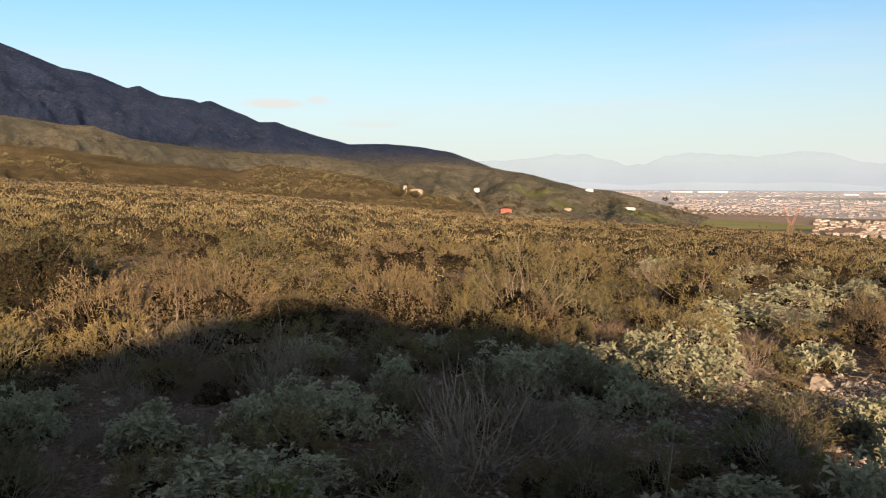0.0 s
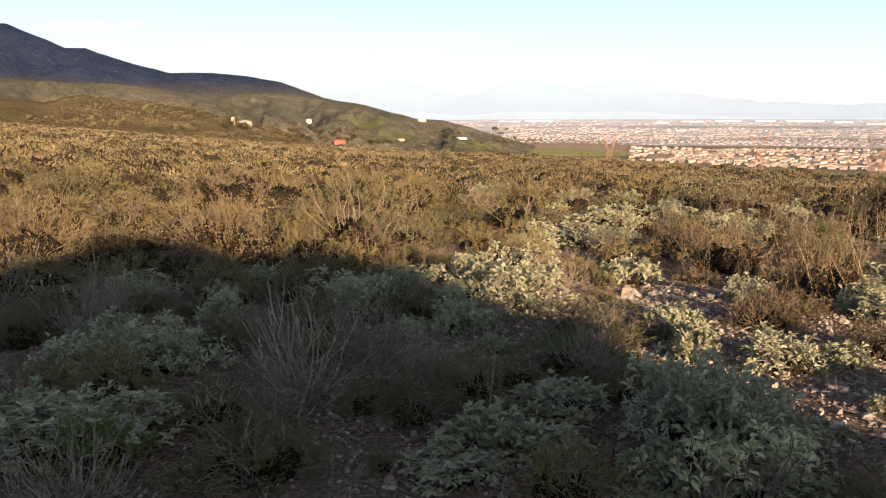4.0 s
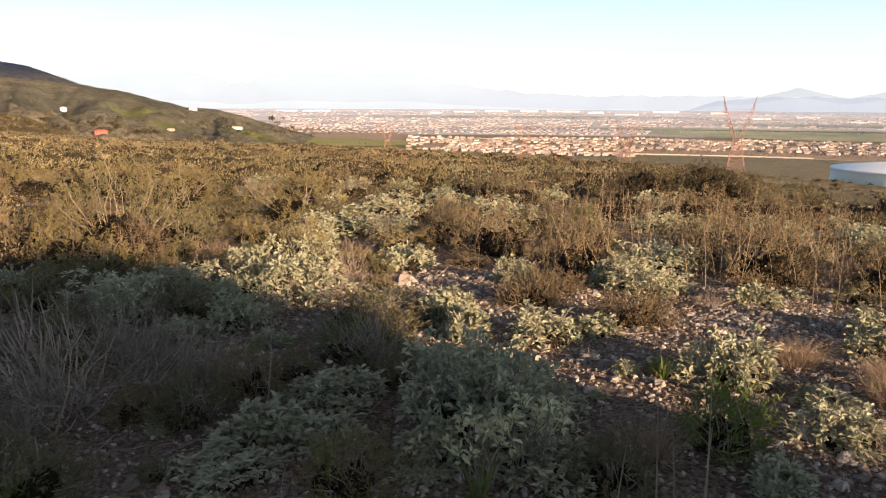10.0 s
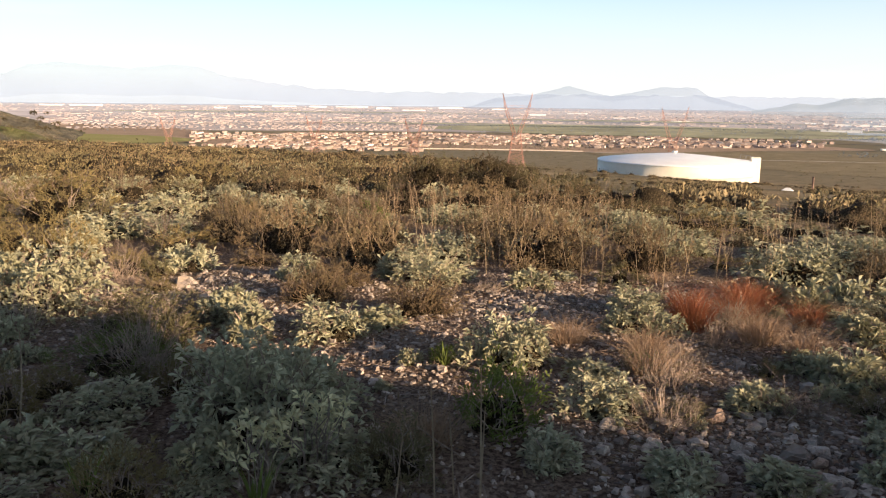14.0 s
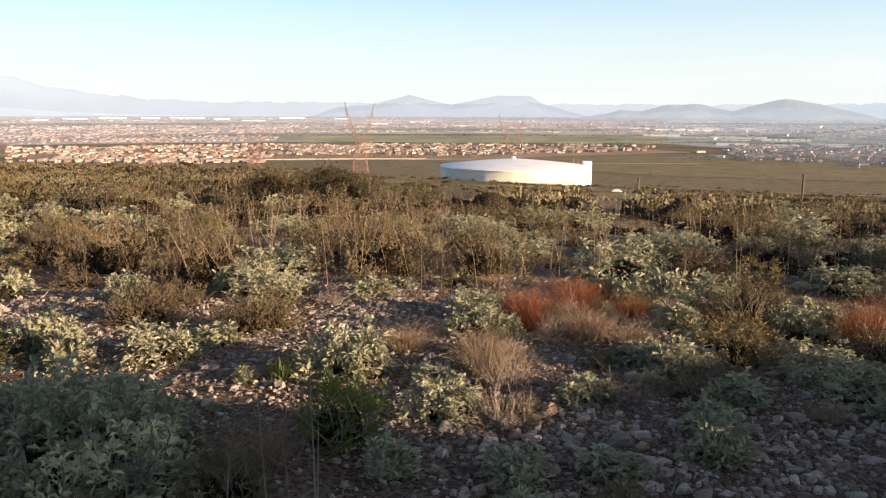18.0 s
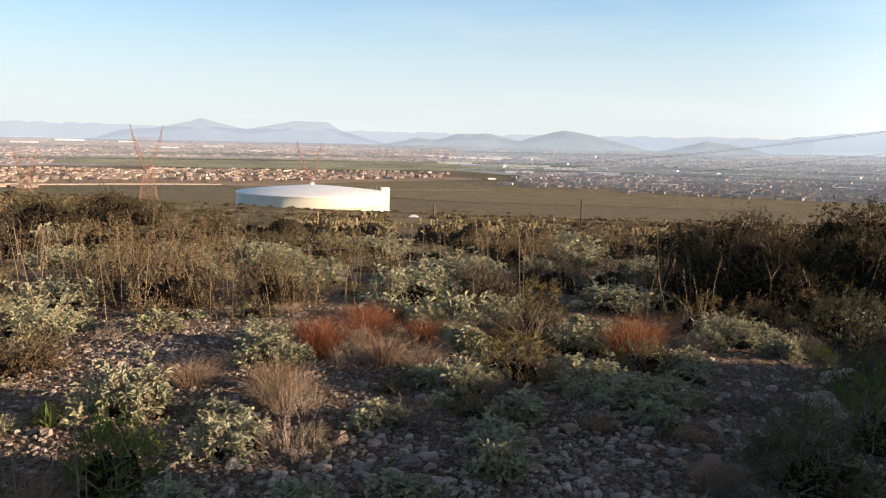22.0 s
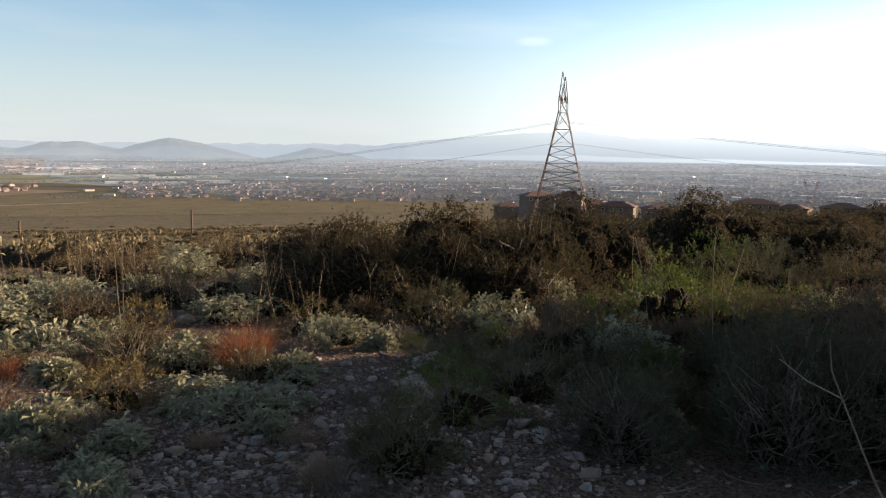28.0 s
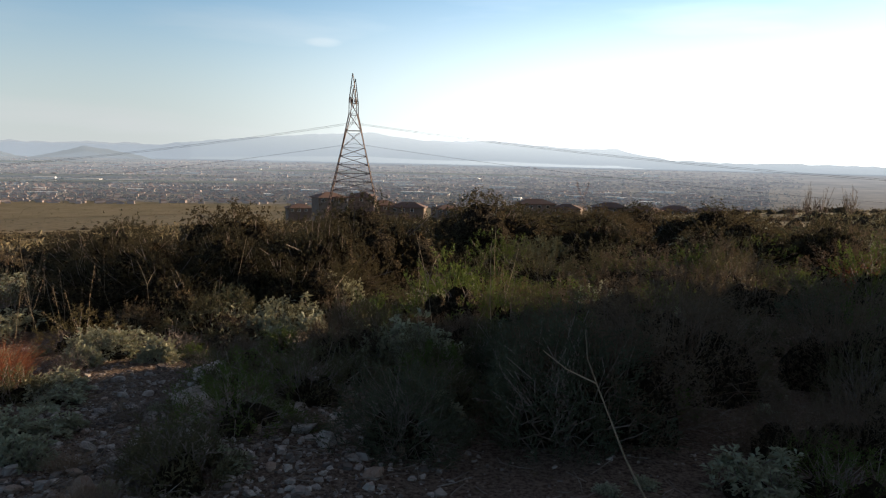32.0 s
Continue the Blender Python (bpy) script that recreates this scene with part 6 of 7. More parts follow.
for _ in range(64):
    az, r = rnd.choice((rnd.uniform(32, 52), rnd.uniform(20, 60), rnd.uniform(36, 90), rnd.uniform(60, 95))), rnd.uniform(7.5, 15)
    x, y = bearing(az, r)
    tagged(stand(rnd.choice(stalk_forms), x, y, rnd.uniform(0, 360), rnd.uniform(0.8, 1.2), rnd.uniform(0.8, 1.2)), group="bunches of dry stalks")
for ob in stalk_forms:
    for o in (*ob.children_recursive, ob):
        bpy.data.objects.remove(o)

# ---- the valley: houses, sheds, roads, fields ----
def tinted(name, colours, rough=0.85, island=False):
    """A choice of paints, one for each house."""
    m, n, l, b = tree_of(name)
    if island:
        src = n.new("ShaderNodeNewGeometry").outputs["Random Per Island"]
    else:
        src = n.new("ShaderNodeObjectInfo").outputs["Random"]
    r = n.new("ShaderNodeValToRGB")
    r.color_ramp.interpolation = "CONSTANT"
    while len(r.color_ramp.elements) < len(colours):
        r.color_ramp.elements.new(0.5)
    for k, c in enumerate(colours):
        r.color_ramp.elements[k].position = k / len(colours)
        r.color_ramp.elements[k].color = (*c, 1)
    l.new(src, r.inputs[0])
    c = mixed(n, l, noisy(n, l, 0.5, 5), r.outputs[0], (0.30, 0.24, 0.20))
    c = mixed(n, l, 0.7, c, r.outputs[0])
    l.new(c, b.inputs["Base Color"])
    b.inputs["Roughness"].default_value = rough
    return m


WALLS = [(0.43, 0.345, 0.305), (0.52, 0.44, 0.40), (0.33, 0.255, 0.225), (0.27, 0.20, 0.175), (0.38, 0.30, 0.265), (0.60, 0.53, 0.49)]
ROOFS = [(0.30, 0.215, 0.18), (0.27, 0.20, 0.175), (0.33, 0.245, 0.205), (0.25, 0.215, 0.20), (0.31, 0.235, 0.20), (0.29, 0.255, 0.235)]
STUCCO, TILES = tinted("stucco", WALLS), tinted("clay_roof_tiles", ROOFS)
STUCCO_FAR, TILES_FAR = tinted("far_stucco", WALLS, 0.85, True), tinted("far_roof_tiles", ROOFS, 0.85, True)
WHITE_SHED = plain("white_shed_wall", (0.66, 0.64, 0.61), (0.76, 0.74, 0.71), 0.05, 0.6, 0, 0)
GLASS = plain("dark_window", (0.03, 0.035, 0.04), (0.06, 0.065, 0.07), 1, 0.15, 0, 0)
TRIM = plain("white_trim", (0.7, 0.68, 0.64), (0.8, 0.78, 0.74), 2, 0.6, 0, 0)
PAVE = plain("pale_road", (0.36, 0.33, 0.29), (0.46, 0.42, 0.37), 0.05, 0.9, 0, 0)
ASPHALT = plain("asphalt", (0.05, 0.05, 0.052), (0.09, 0.088, 0.085), 0.05, 0.9, 0, 0)
BLOCKWALL = plain("pale_block_wall", (0.42, 0.36, 0.30), (0.52, 0.45, 0.38), 0.2, 0.9, 0, 0)


def body_parts(w, d, h, over=0.5, rise=2.0):
    """Walls and hipped roof of a house, as two bmeshes."""
    wall, roof = bmesh.new(), bmesh.new()
    box(wall, (-w / 2, -d / 2, -3), (w / 2, d / 2, h))
    a, b = w / 2 + over, d / 2 + over
    k = max(0.2, a - b)
    q = [roof.verts.new(p) for p in ((-a, -b, h), (a, -b, h), (a, b, h), (-a, b, h), (-k, 0, h + rise), (k, 0, h + rise), (-a, -b, h - 0.25), (a, -b, h - 0.25), (a, b, h - 0.25), (-a, b, h - 0.25))]
    for f in ((0, 1, 5, 4), (1, 2, 5), (2, 3, 4, 5), (3, 0, 4), (0, 6, 7, 1), (1, 7, 8, 2), (2, 8, 9, 3), (3, 9, 6, 0), (6, 9, 8, 7)):
        roof.faces.new([q[i] for i in f])
    return wall, roof


def house_proto(w, d, h, wing):
    root = tagged(new("house"), "beige stucco suburban house with a brown tile roof", "house", "houses in the valley")
    wall, roof = body_parts(w, d, h)
    if wing:
        w2, r2 = body_parts(w * 0.5, d * 0.6, h * 0.62, 0.4, 1.4)
        for src, dst in ((w2, wall), (r2, roof)):
            bmesh.ops.translate(src, verts=src.verts, vec=(w * 0.2 * wing, -d * 0.55, 0))
            me = bpy.data.meshes.new("wing")
            src.to_mesh(me)
            dst.from_mesh(me)
            src.free()
            bpy.data.meshes.remove(me)
    part("wall", wall, STUCCO, root)
    part("roof", roof, TILES, root)
    return root


HOUSES = [house_proto(12.5, 9.6, 5.2, 1), house_proto(13.5, 10, 5.4, -1), house_proto(13, 10.5, 3.4, 1), house_proto(10.5, 9.2, 5.3, 0)]


def floor_z(x, y):
    return land(x, y, False)


def belt(az0, az1, r0, r1, pitch, row, skip=0.12, wave=0.0):
    """House plots along gently bending streets: bearing, distance, turn."""
    out = []
    r = r0
    k = 0
    while r < r1:
        a = az0 + rnd.uniform(0, 0.4)
        while a < az1:
            rr = r + wave * math.sin(radians(a * 9)) + 0.6 * wave * math.sin(radians(a * 31 + r)) + rnd.uniform(-0.45, 0.45) * row
            px, py = bearing(a, rr)
            park = noise.noise(Vector((px / 110, py / 110, 5))) + 0.6 * noise.noise(Vector((px / 40, py / 40, 9)))
            if rnd.random() > skip and park > -0.22:
                out.append((a + rnd.uniform(-0.05, 0.05), rr, -a + rnd.choice((0, 180)) + rnd.uniform(-25, 25)))
            a += math.degrees(pitch / rr) * rnd.uniform(0.92, 1.12)
        r += row * (1.0 if k % 2 else 0.75)
        k += 1
    return out


# distance haze painted into walls, roofs and plain as a faint glow
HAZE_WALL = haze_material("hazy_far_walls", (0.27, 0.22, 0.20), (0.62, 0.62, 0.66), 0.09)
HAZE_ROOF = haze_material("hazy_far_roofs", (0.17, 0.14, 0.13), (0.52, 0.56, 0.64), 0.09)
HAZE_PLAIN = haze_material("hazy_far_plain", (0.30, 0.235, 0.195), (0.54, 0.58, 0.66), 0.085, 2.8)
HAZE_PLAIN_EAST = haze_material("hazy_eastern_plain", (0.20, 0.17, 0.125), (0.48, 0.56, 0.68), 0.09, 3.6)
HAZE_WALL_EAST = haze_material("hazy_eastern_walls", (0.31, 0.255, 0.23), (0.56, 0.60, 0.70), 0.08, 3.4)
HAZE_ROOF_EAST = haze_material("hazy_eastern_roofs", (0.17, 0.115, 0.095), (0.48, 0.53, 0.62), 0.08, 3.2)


def far_plain(name, az0, az1, mat, edge):
    """The far side of the valley, its haze a glow in the material."""
    verts, faces = [], []
    rad, n = [k / 44 for k in range(45)], 280
    for i, r in enumerate(rad):
        for j in range(n):
            a = az0 + (az1 - az0) * j / (n - 1)
            start = skyline(a, edge) + 9 * math.sin(j * 0.21) + 40 * noise.noise(Vector((a * 0.5, 3, 1)))
            x, y = bearing(a, start + (4650 - start) * r ** 1.3)
            verts.append((x, y, floor_z(x, y) + (0.35 if i else -2)))
    for i in range(len(rad) - 1):
        for j in range(n - 1):
            p = i * n + j
            faces.append((p, p + 1, p + 1 + n, p + n))
    tagged(new(name, mesh_of(name, verts, faces, mat)), "hazy far side of the wide valley floor", "valley", kind="structure")


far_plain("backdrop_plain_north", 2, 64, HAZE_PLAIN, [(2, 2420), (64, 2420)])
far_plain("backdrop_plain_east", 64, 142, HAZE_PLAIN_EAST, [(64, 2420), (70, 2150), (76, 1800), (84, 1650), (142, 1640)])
TOWN_EDGE = [(20, 1750), (29, 1600), (35.8, 1580), (36.6, 1830), (49, 1790), (57, 1900), (63.6, 2060)]
near_plots = sorted((p for p in belt(20, 63.6, 1590, 2290, 18, 35, 0.06, 8) if p[1] > skyline(p[0], TOWN_EDGE)), key=lambda p: p[1] - skyline(p[0], TOWN_EDGE))
for a, r, turn in near_plots[:290]:
    x, y = bearing(a, r)
    copy_thing(rnd.choice(HOUSES), pose(x, y, floor_z(x, y), 0, 0, turn))
rest_plots = near_plots[290:]
rest_plots += belt(68.5, 76, 1780, 2450, 18, 38, 0.15, 12)
rest_plots += belt(76, 128, 1650, 2400, 18, 38, 0.15, 15)
rest_plots += belt(10.5, 37, 2500, 3000, 19, 44, 0.12, 25)
rest_plots += belt(84, 128, 2400, 2900, 19, 42, 0.35, 25)
rest_plots += belt(10, 60, 3000, 3600, 22, 60, 0.2, 30)
rest_plots += belt(60, 130, 2950, 3700, 20, 55, 0.45, 30)
rest_plots += belt(7, 130, 3700, 4500, 34, 80, 0.3, 30)


def far_houses(name, plots, wall_mat, roof_mat, note):
    """The remaining town: joined walls, joined roofs."""
    walls, roofs = ([], []), ([], [])
    for a, r, turn in plots:
        x, y = bearing(a, r)
        s = rnd.uniform(0.75, 1.05) if r < 2450 else rnd.uniform(0.55, 0.95)
        w, d, h = rnd.uniform(10, 16) * s, rnd.uniform(8, 11) * s, rnd.choice((3.2, 5.4, 5.6)) * s
        if r > 2800:
            w *= rnd.choice((1, 1, 1.5, 2.2))
        if r > 3600:
            h *= 0.7
        m = pose(x, y, floor_z(x, y), 0, 0, turn)
        k = len(walls[0])
        walls[0].extend(m @ Vector(p) for p in ((-w / 2, -d / 2, -2), (w / 2, -d / 2, -2), (w / 2, d / 2, -2), (-w / 2, d / 2, -2), (-w / 2, -d / 2, h), (w / 2, -d / 2, h), (w / 2, d / 2, h), (-w / 2, d / 2, h)))
        walls[1].extend([k + i for i in f] for f in ((0, 1, 5, 4), (1, 2, 6, 5), (2, 3, 7, 6), (3, 0, 4, 7)))
        k = len(roofs[0])
        e = w / 2 - d / 2 if w > d else 0.2
        roofs[0].extend(m @ Vector(p) for p in ((-w / 2 - .5, -d / 2 - .5, h), (w / 2 + .5, -d / 2 - .5, h), (w / 2 + .5, d / 2 + .5, h), (-w / 2 - .5, d / 2 + .5, h), (-e, 0, h + 1.9 * s), (e, 0, h + 1.9 * s)))
        roofs[1].extend([k + i for i in f] for f in ((0, 1, 5, 4), (1, 2, 5), (2, 3, 4, 5), (3, 0, 4)))
    tagged(new(name + "_walls", mesh_of(name + "_walls", *walls, wall_mat)), "pale stucco walls of " + note, "town", kind="stuff")
    tagged(new(name + "_roofs", mesh_of(name + "_roofs", *roofs, roof_mat)), "brown tile roofs of " + note, "town", kind="stuff")


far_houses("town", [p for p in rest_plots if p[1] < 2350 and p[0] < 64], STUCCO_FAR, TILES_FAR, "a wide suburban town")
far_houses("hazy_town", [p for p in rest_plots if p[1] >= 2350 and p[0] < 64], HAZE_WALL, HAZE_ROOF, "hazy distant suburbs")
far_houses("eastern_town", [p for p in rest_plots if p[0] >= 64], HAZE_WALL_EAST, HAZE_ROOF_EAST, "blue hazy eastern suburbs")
for ob in HOUSES:
    for o in (*ob.children_recursive, ob):
        bpy.data.objects.remove(o)


TOWNLEAF = leafy("street_tree_leaf", (0.09, 0.095, 0.06), (0.15, 0.145, 0.09), (0.13, 0.12, 0.08))


def town_trees(name, seed, zones, mat, label):
    """Street trees, as clumps of leaves."""
    rg = np.random.RandomState(seed)
    pts, sz = [], []
    for az0, az1, r0, r1, n, size in zones:
        for _ in range(n):
            x, y = bearing(rg.uniform(az0, az1), rg.uniform(r0, r1))
            pts.append((x, y, floor_z(x, y)))
            sz.append(size * rg.uniform(0.5, 1.4))
    c, s = np.array(pts), np.array(sz)
    per = 26 if len(c) < 200 else 9
    out = unit(rg.normal(size=(len(c) * per, 3))) * rg.uniform(0.3, 1, (len(c) * per, 1))
    pos = np.repeat(c, per, 0) + (out * np.array((0.5, 0.5, 0.45)) + np.array((0, 0, 0.5))) * np.repeat(s, per)[:, None]
    v, f = leaf_shapes(rg, pos, out + np.array((0, 0, 0.4)), np.repeat(s, per) * 0.45, np.repeat(s, per) * 0.3)
    tagged(new(name, mesh_of(name, v, f.tolist(), mat)), label, "trees", kind="stuff")


town_trees("town_trees", 31, [(20, 53, 1680, 2100, 700, 4), (24, 52, 1690, 2100, 300, 5), (2, 20, 900, 1700, 40, 6)], TOWNLEAF, "dark green street trees scattered through the town")
# the hazy trees glow faintly in place of haze
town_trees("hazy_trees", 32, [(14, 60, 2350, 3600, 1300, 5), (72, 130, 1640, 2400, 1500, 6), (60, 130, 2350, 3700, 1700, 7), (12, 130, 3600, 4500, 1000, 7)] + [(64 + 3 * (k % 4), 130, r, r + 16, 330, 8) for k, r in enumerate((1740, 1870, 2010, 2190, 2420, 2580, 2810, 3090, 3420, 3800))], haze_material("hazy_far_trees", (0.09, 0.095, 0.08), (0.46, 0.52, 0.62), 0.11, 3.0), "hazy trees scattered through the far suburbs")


def ground_patch(name, label, category, az0, az1, r0, r1, mat, lift=0.5, steps=24):
    """A field or road laid on the valley floor between two bearings and two distances (start and end of each side)."""
    verts, faces = [], []
    for k in range(steps + 1):
        u = k / steps
        a = az0 + (az1 - az0) * u
        thin = 1.0 if r1[0] - r0[0] < 40 else max(0.02, min(1.0, 3.2 * u, 3.2 * (1 - u))) ** 0.8
        for v in (0, 0.5, 1):
            near, far = r0[0] + (r0[1] - r0[0]) * u, r1[0] + (r1[1] - r1[0]) * u
            r = (near + far) / 2 + (far - near) * (v - 0.5) * thin
            r += 6 * math.sin(u * 9)
            x, y = bearing(a, r)
            verts.append((x, y, floor_z(x, y) + lift))
    for k in range(steps):
        for v in (0, 1):
            p = k * 3 + v
            faces.append((p, p + 3, p + 4, p + 1))
    tagged(new(name, mesh_of(name, verts, faces, mat)), label, category, kind="structure")


OLIVEFIELD = slope_material("olive_field", (0.19, 0.168, 0.115), (0.28, 0.24, 0.17), (0.31, 0.25, 0.18), 0.02)
BROWNFIELD = slope_material("brown_field", (0.30, 0.23, 0.18), (0.38, 0.30, 0.24), (0.42, 0.33, 0.26), 0.01)
MEADOW = slope_material("meadow", (0.24, 0.25, 0.11), (0.34, 0.32, 0.16), (0.36, 0.29, 0.18), 0.01)
# field_1 and field_4 carry haze as a glow in the material
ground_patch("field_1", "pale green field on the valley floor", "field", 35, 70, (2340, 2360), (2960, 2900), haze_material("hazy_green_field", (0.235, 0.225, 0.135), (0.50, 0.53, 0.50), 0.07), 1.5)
ground_patch("field_2", "brown bare earth round the town", "field", 17, 66, (1600, 1700), (2330, 2330), BROWNFIELD)
ground_patch("field_13", "reddish-brown ploughed field beside the town", "field", 8, 23, (2300, 1700), (3000, 2450), BROWNFIELD, 0.8)
ground_patch("field_3", "wide olive field on the valley floor", "field", 48, 100, (1250, 1350), (1950, 1620), OLIVEFIELD)
ground_patch("field_4", "green field in front of the industrial estate", "field", 58, 76, (2480, 2600), (2950, 3000), haze_material("hazy_field", (0.16, 0.16, 0.10), (0.48, 0.54, 0.52), 0.09), 0.9)
ground_patch("field_5", "bright green field at the foot of the hills", "field", 9, 21, (1950, 1800), (2350, 2050), MEADOW, 1.6)
ground_patch("road_1", "pale road along the edge of the town", "road", 33, 66, (1660, 1640), (1672, 1652), PAVE, 0.8)
ground_patch("road_2", "pale motorway crossing the valley", "road", 60, 112, (2470, 2620), (2525, 2675), PAVE, 1.0)
ground_patch("road_3", "dark road crossing the valley", "road", 30, 90, (2300, 2180), (2316, 2196), ASPHALT, 0.9)
ground_patch("road_4", "pale road at the valley's far side", "road", 10, 60, (2780, 2800), (2800, 2822), PAVE, 0.9)
ground_patch("road_5", "pale dirt road below the water tank", "road", 55, 75, (1500, 1720), (1510, 1732), PAVE, 0.9)


def block_wall(az0, az1, r, h, t=0.6):
    bm = bmesh.new()
    n = max(2, int((az1 - az0) * 2))
    for k in range(n):
        p, q = (Vector((*bearing(az0 + (az1 - az0) * i / n, r), 0)) for i in (k, k + 1))
        p.z, q.z = floor_z(p.x, p.y), floor_z(q.x, q.y)
        d = (q - p)
        m = Matrix.Translation(p) @ Matrix.Rotation(math.atan2(d.y, d.x), 4, "Z")
        box(bm, (0, -t / 2, -2), (d.to_2d().length, t / 2, h), m)
    me = bpy.data.meshes.new("boundary_wall")
    bm.to_mesh(me)
    bm.free()
    me.materials.append(BLOCKWALL)
    tagged(new("boundary_wall", me), "long pale block wall round the housing estate", "wall", kind="structure")


block_wall(27.5, 35.0, 1676, 3.2)
block_wall(36.0, 47.5, 1668, 2.6)


# shed walls with haze put in as glow
SHED = haze_material("hazy_white_shed", (0.56, 0.54, 0.52), (0.68, 0.70, 0.74), 0.11, 1.6)


def warehouse(az, r, w, d, h, turn=0.0, label="long white flat-roofed warehouse"):
    x, y = bearing(az, r)
    root = tagged(new("warehouse"), label, "warehouse", "warehouses in the valley")
    root.matrix_world = pose(x, y, floor_z(x, y), 0, 0, -az + turn)
    bm = bmesh.new()
    box(bm, (-w / 2, -d / 2, -2), (w / 2, d / 2, h))
    part("wall", bm, SHED if r > 2350 else WHITE_SHED, root)
    bm = bmesh.new()
    box(bm, (-w / 2 - 0.4, -d / 2 - 0.4, h), (w / 2 + 0.4, d / 2 + 0.4, h + 1.2))
    part("roof", bm, WHITE_SHED, root)


for az, r, w, d, h in ((11.5, 4350, 100, 40, 5), (13.5, 4360, 150, 40, 5), (22, 4150, 60, 30, 5), (24, 4300, 110, 40, 5), (26.3, 4380, 120, 40, 6), (28.6, 4380, 90, 40, 6), (31, 4400, 170, 40, 6), (33.2, 4250, 80, 40, 6), (35.4, 4050, 110, 40, 5),
                       (38, 4380, 130, 40, 6), (41.5, 4300, 80, 40, 5), (44.2, 3700, 70, 30, 5), (47, 3900, 90, 40, 5), (50, 3500, 60, 30, 5), (54, 3300, 70, 30, 5), (62.5, 3350, 80, 30, 5), (64.5, 3250, 120, 40, 6), (66.8, 3200, 130, 50, 7),
                       (68.6, 3150, 100, 40, 7), (70.5, 3700, 220, 40, 6), (73, 3650, 130, 40, 6), (71, 2950, 110, 40, 6), (74.5, 2420, 100, 30, 6), (77, 2400, 80, 30, 5), (79, 2700, 60, 30, 5), (83, 2900, 70, 30, 6), (85.5, 3300, 90, 30, 6)):
    warehouse(az, r, w, d, h, rnd.uniform(-15, 15))
for az, r, w, d, h in ((74.6, 3950, 190, 40, 8), (76.8, 3900, 210, 40, 8), (79.0, 3950, 120, 40, 7), (64, 2850, 120, 40, 6), (66, 2700, 150, 40, 6), (69, 2750, 170, 40, 6), (72, 2650, 150, 40, 6), (75, 2800, 130, 40, 6), (78.5, 2500, 100, 40, 6), (81, 2600, 120, 40, 6), (84, 2450, 90, 30, 5), (88, 3100, 80, 30, 6), (90.3, 2700, 60, 30, 5), (92, 3500, 90, 30, 6), (95, 3100, 100, 30, 6), (98, 3500, 110, 30, 6), (101.2, 3200, 80, 30, 6), (104, 3000, 130, 40, 6), (107, 3100, 140, 40, 6), (111, 3300, 100, 40, 6), (115, 3400, 110, 40, 6)):
    warehouse(az, r, w, d, h, rnd.uniform(-15, 15))
sheds = random.Random(77)
for k in range(64):
    az, r = sheds.uniform(66, 122), sheds.choice((1960, 2130, 2380, 2560, 2720, 2900, 3150, 3400, 3750, 4100)) + sheds.uniform(-12, 12)
    warehouse(az, r, sheds.uniform(30, 100) * (0.6 if r < 2350 else 1.0), 28, sheds.uniform(4, 6.5), sheds.uniform(-6, 6), "low pale flat-roofed commercial building")


TAN = plain("tan_stucco", (0.15, 0.11, 0.09), (0.20, 0.15, 0.12), 0.5, 0.9, 0, 0)
CLAY = plain("red_clay_tiles", (0.15, 0.085, 0.065), (0.20, 0.115, 0.085), 1.5, 0.85, 0, 0)


# ---- the ridge houses beside the near tower ----
def ridge_house(az, r, top_el, w, d, h, turn, storeys=2):
    x, y = bearing(az, r)
    z = 1.56 + math.tan(radians(top_el - 0.3)) * r - h - 2.0
    root = tagged(new("ridge_house"), "tan stucco house with a red clay tile roof", "house", "houses along the ridge")
    root.matrix_world = pose(x, y, z, 0, 0, -az + turn)
    wall, roof = body_parts(w, d, h, 0.7, 2.0)
    bmesh.ops.translate(wall, verts=[v for v in wall.verts if v.co.z < 0], vec=(0, 0, -8))
    part("wall", wall, TAN, root)
    part("roof", roof, CLAY, root)
    for s in range(storeys):
        for k in range(int(w // 3.6)):
            wx = -w / 2 + 1.9 + k * 3.6
            bm = bmesh.new()
            box(bm, (wx - 0.7, -d / 2 - 0.06, h - 1.9 - s * 2.8), (wx + 0.7, -d / 2 + 0.05, h - 0.6 - s * 2.8))
            frame_ob = part("window", bm, TRIM, root)
            bm = bmesh.new()
            box(bm, (wx - 0.58, -d / 2 - 0.09, h - 1.8 - s * 2.8), (wx + 0.58, -d / 2 - 0.05, h - 0.7 - s * 2.8))
            part("pane", bm, GLASS, frame_ob)


for az, r, el, w, d, h, turn in ((97.5, 330, -2.35, 12, 9, 4.5, 20), (99.9, 345, -2.3, 11, 9, 5.0, -10), (101.4, 350, -2.85, 12, 9, 3.0, 15), (103.2, 330, -2.95, 14, 9, 3.0, -8), (112.3, 345, -2.5, 16, 10, 3.2, 12), (114.6, 380, -2.8, 14, 10, 3, -10),
                                 (117.6, 370, -2.6, 15, 10, 3.2, 8), (119.9, 360, -2.75, 14, 10, 3, -15), (122.1, 385, -2.65, 15, 10, 3, 5), (124.3, 370, -2.7, 15, 10, 3, 14), (126.6, 390, -2.75, 14, 10, 3, -6), (128.8, 400, -2.8, 15, 10, 3, 10),
                                 (106.0, 400, -3.1, 14, 10, 3, 20), (108.6, 390, -3.0, 13, 10, 3, -12), (110.4, 400, -3.05, 13, 10, 3, 4), (95.4, 420, -3.2, 13, 10, 3, 10)):
    ridge_house(az, r, el, w, d, h, turn, 1)

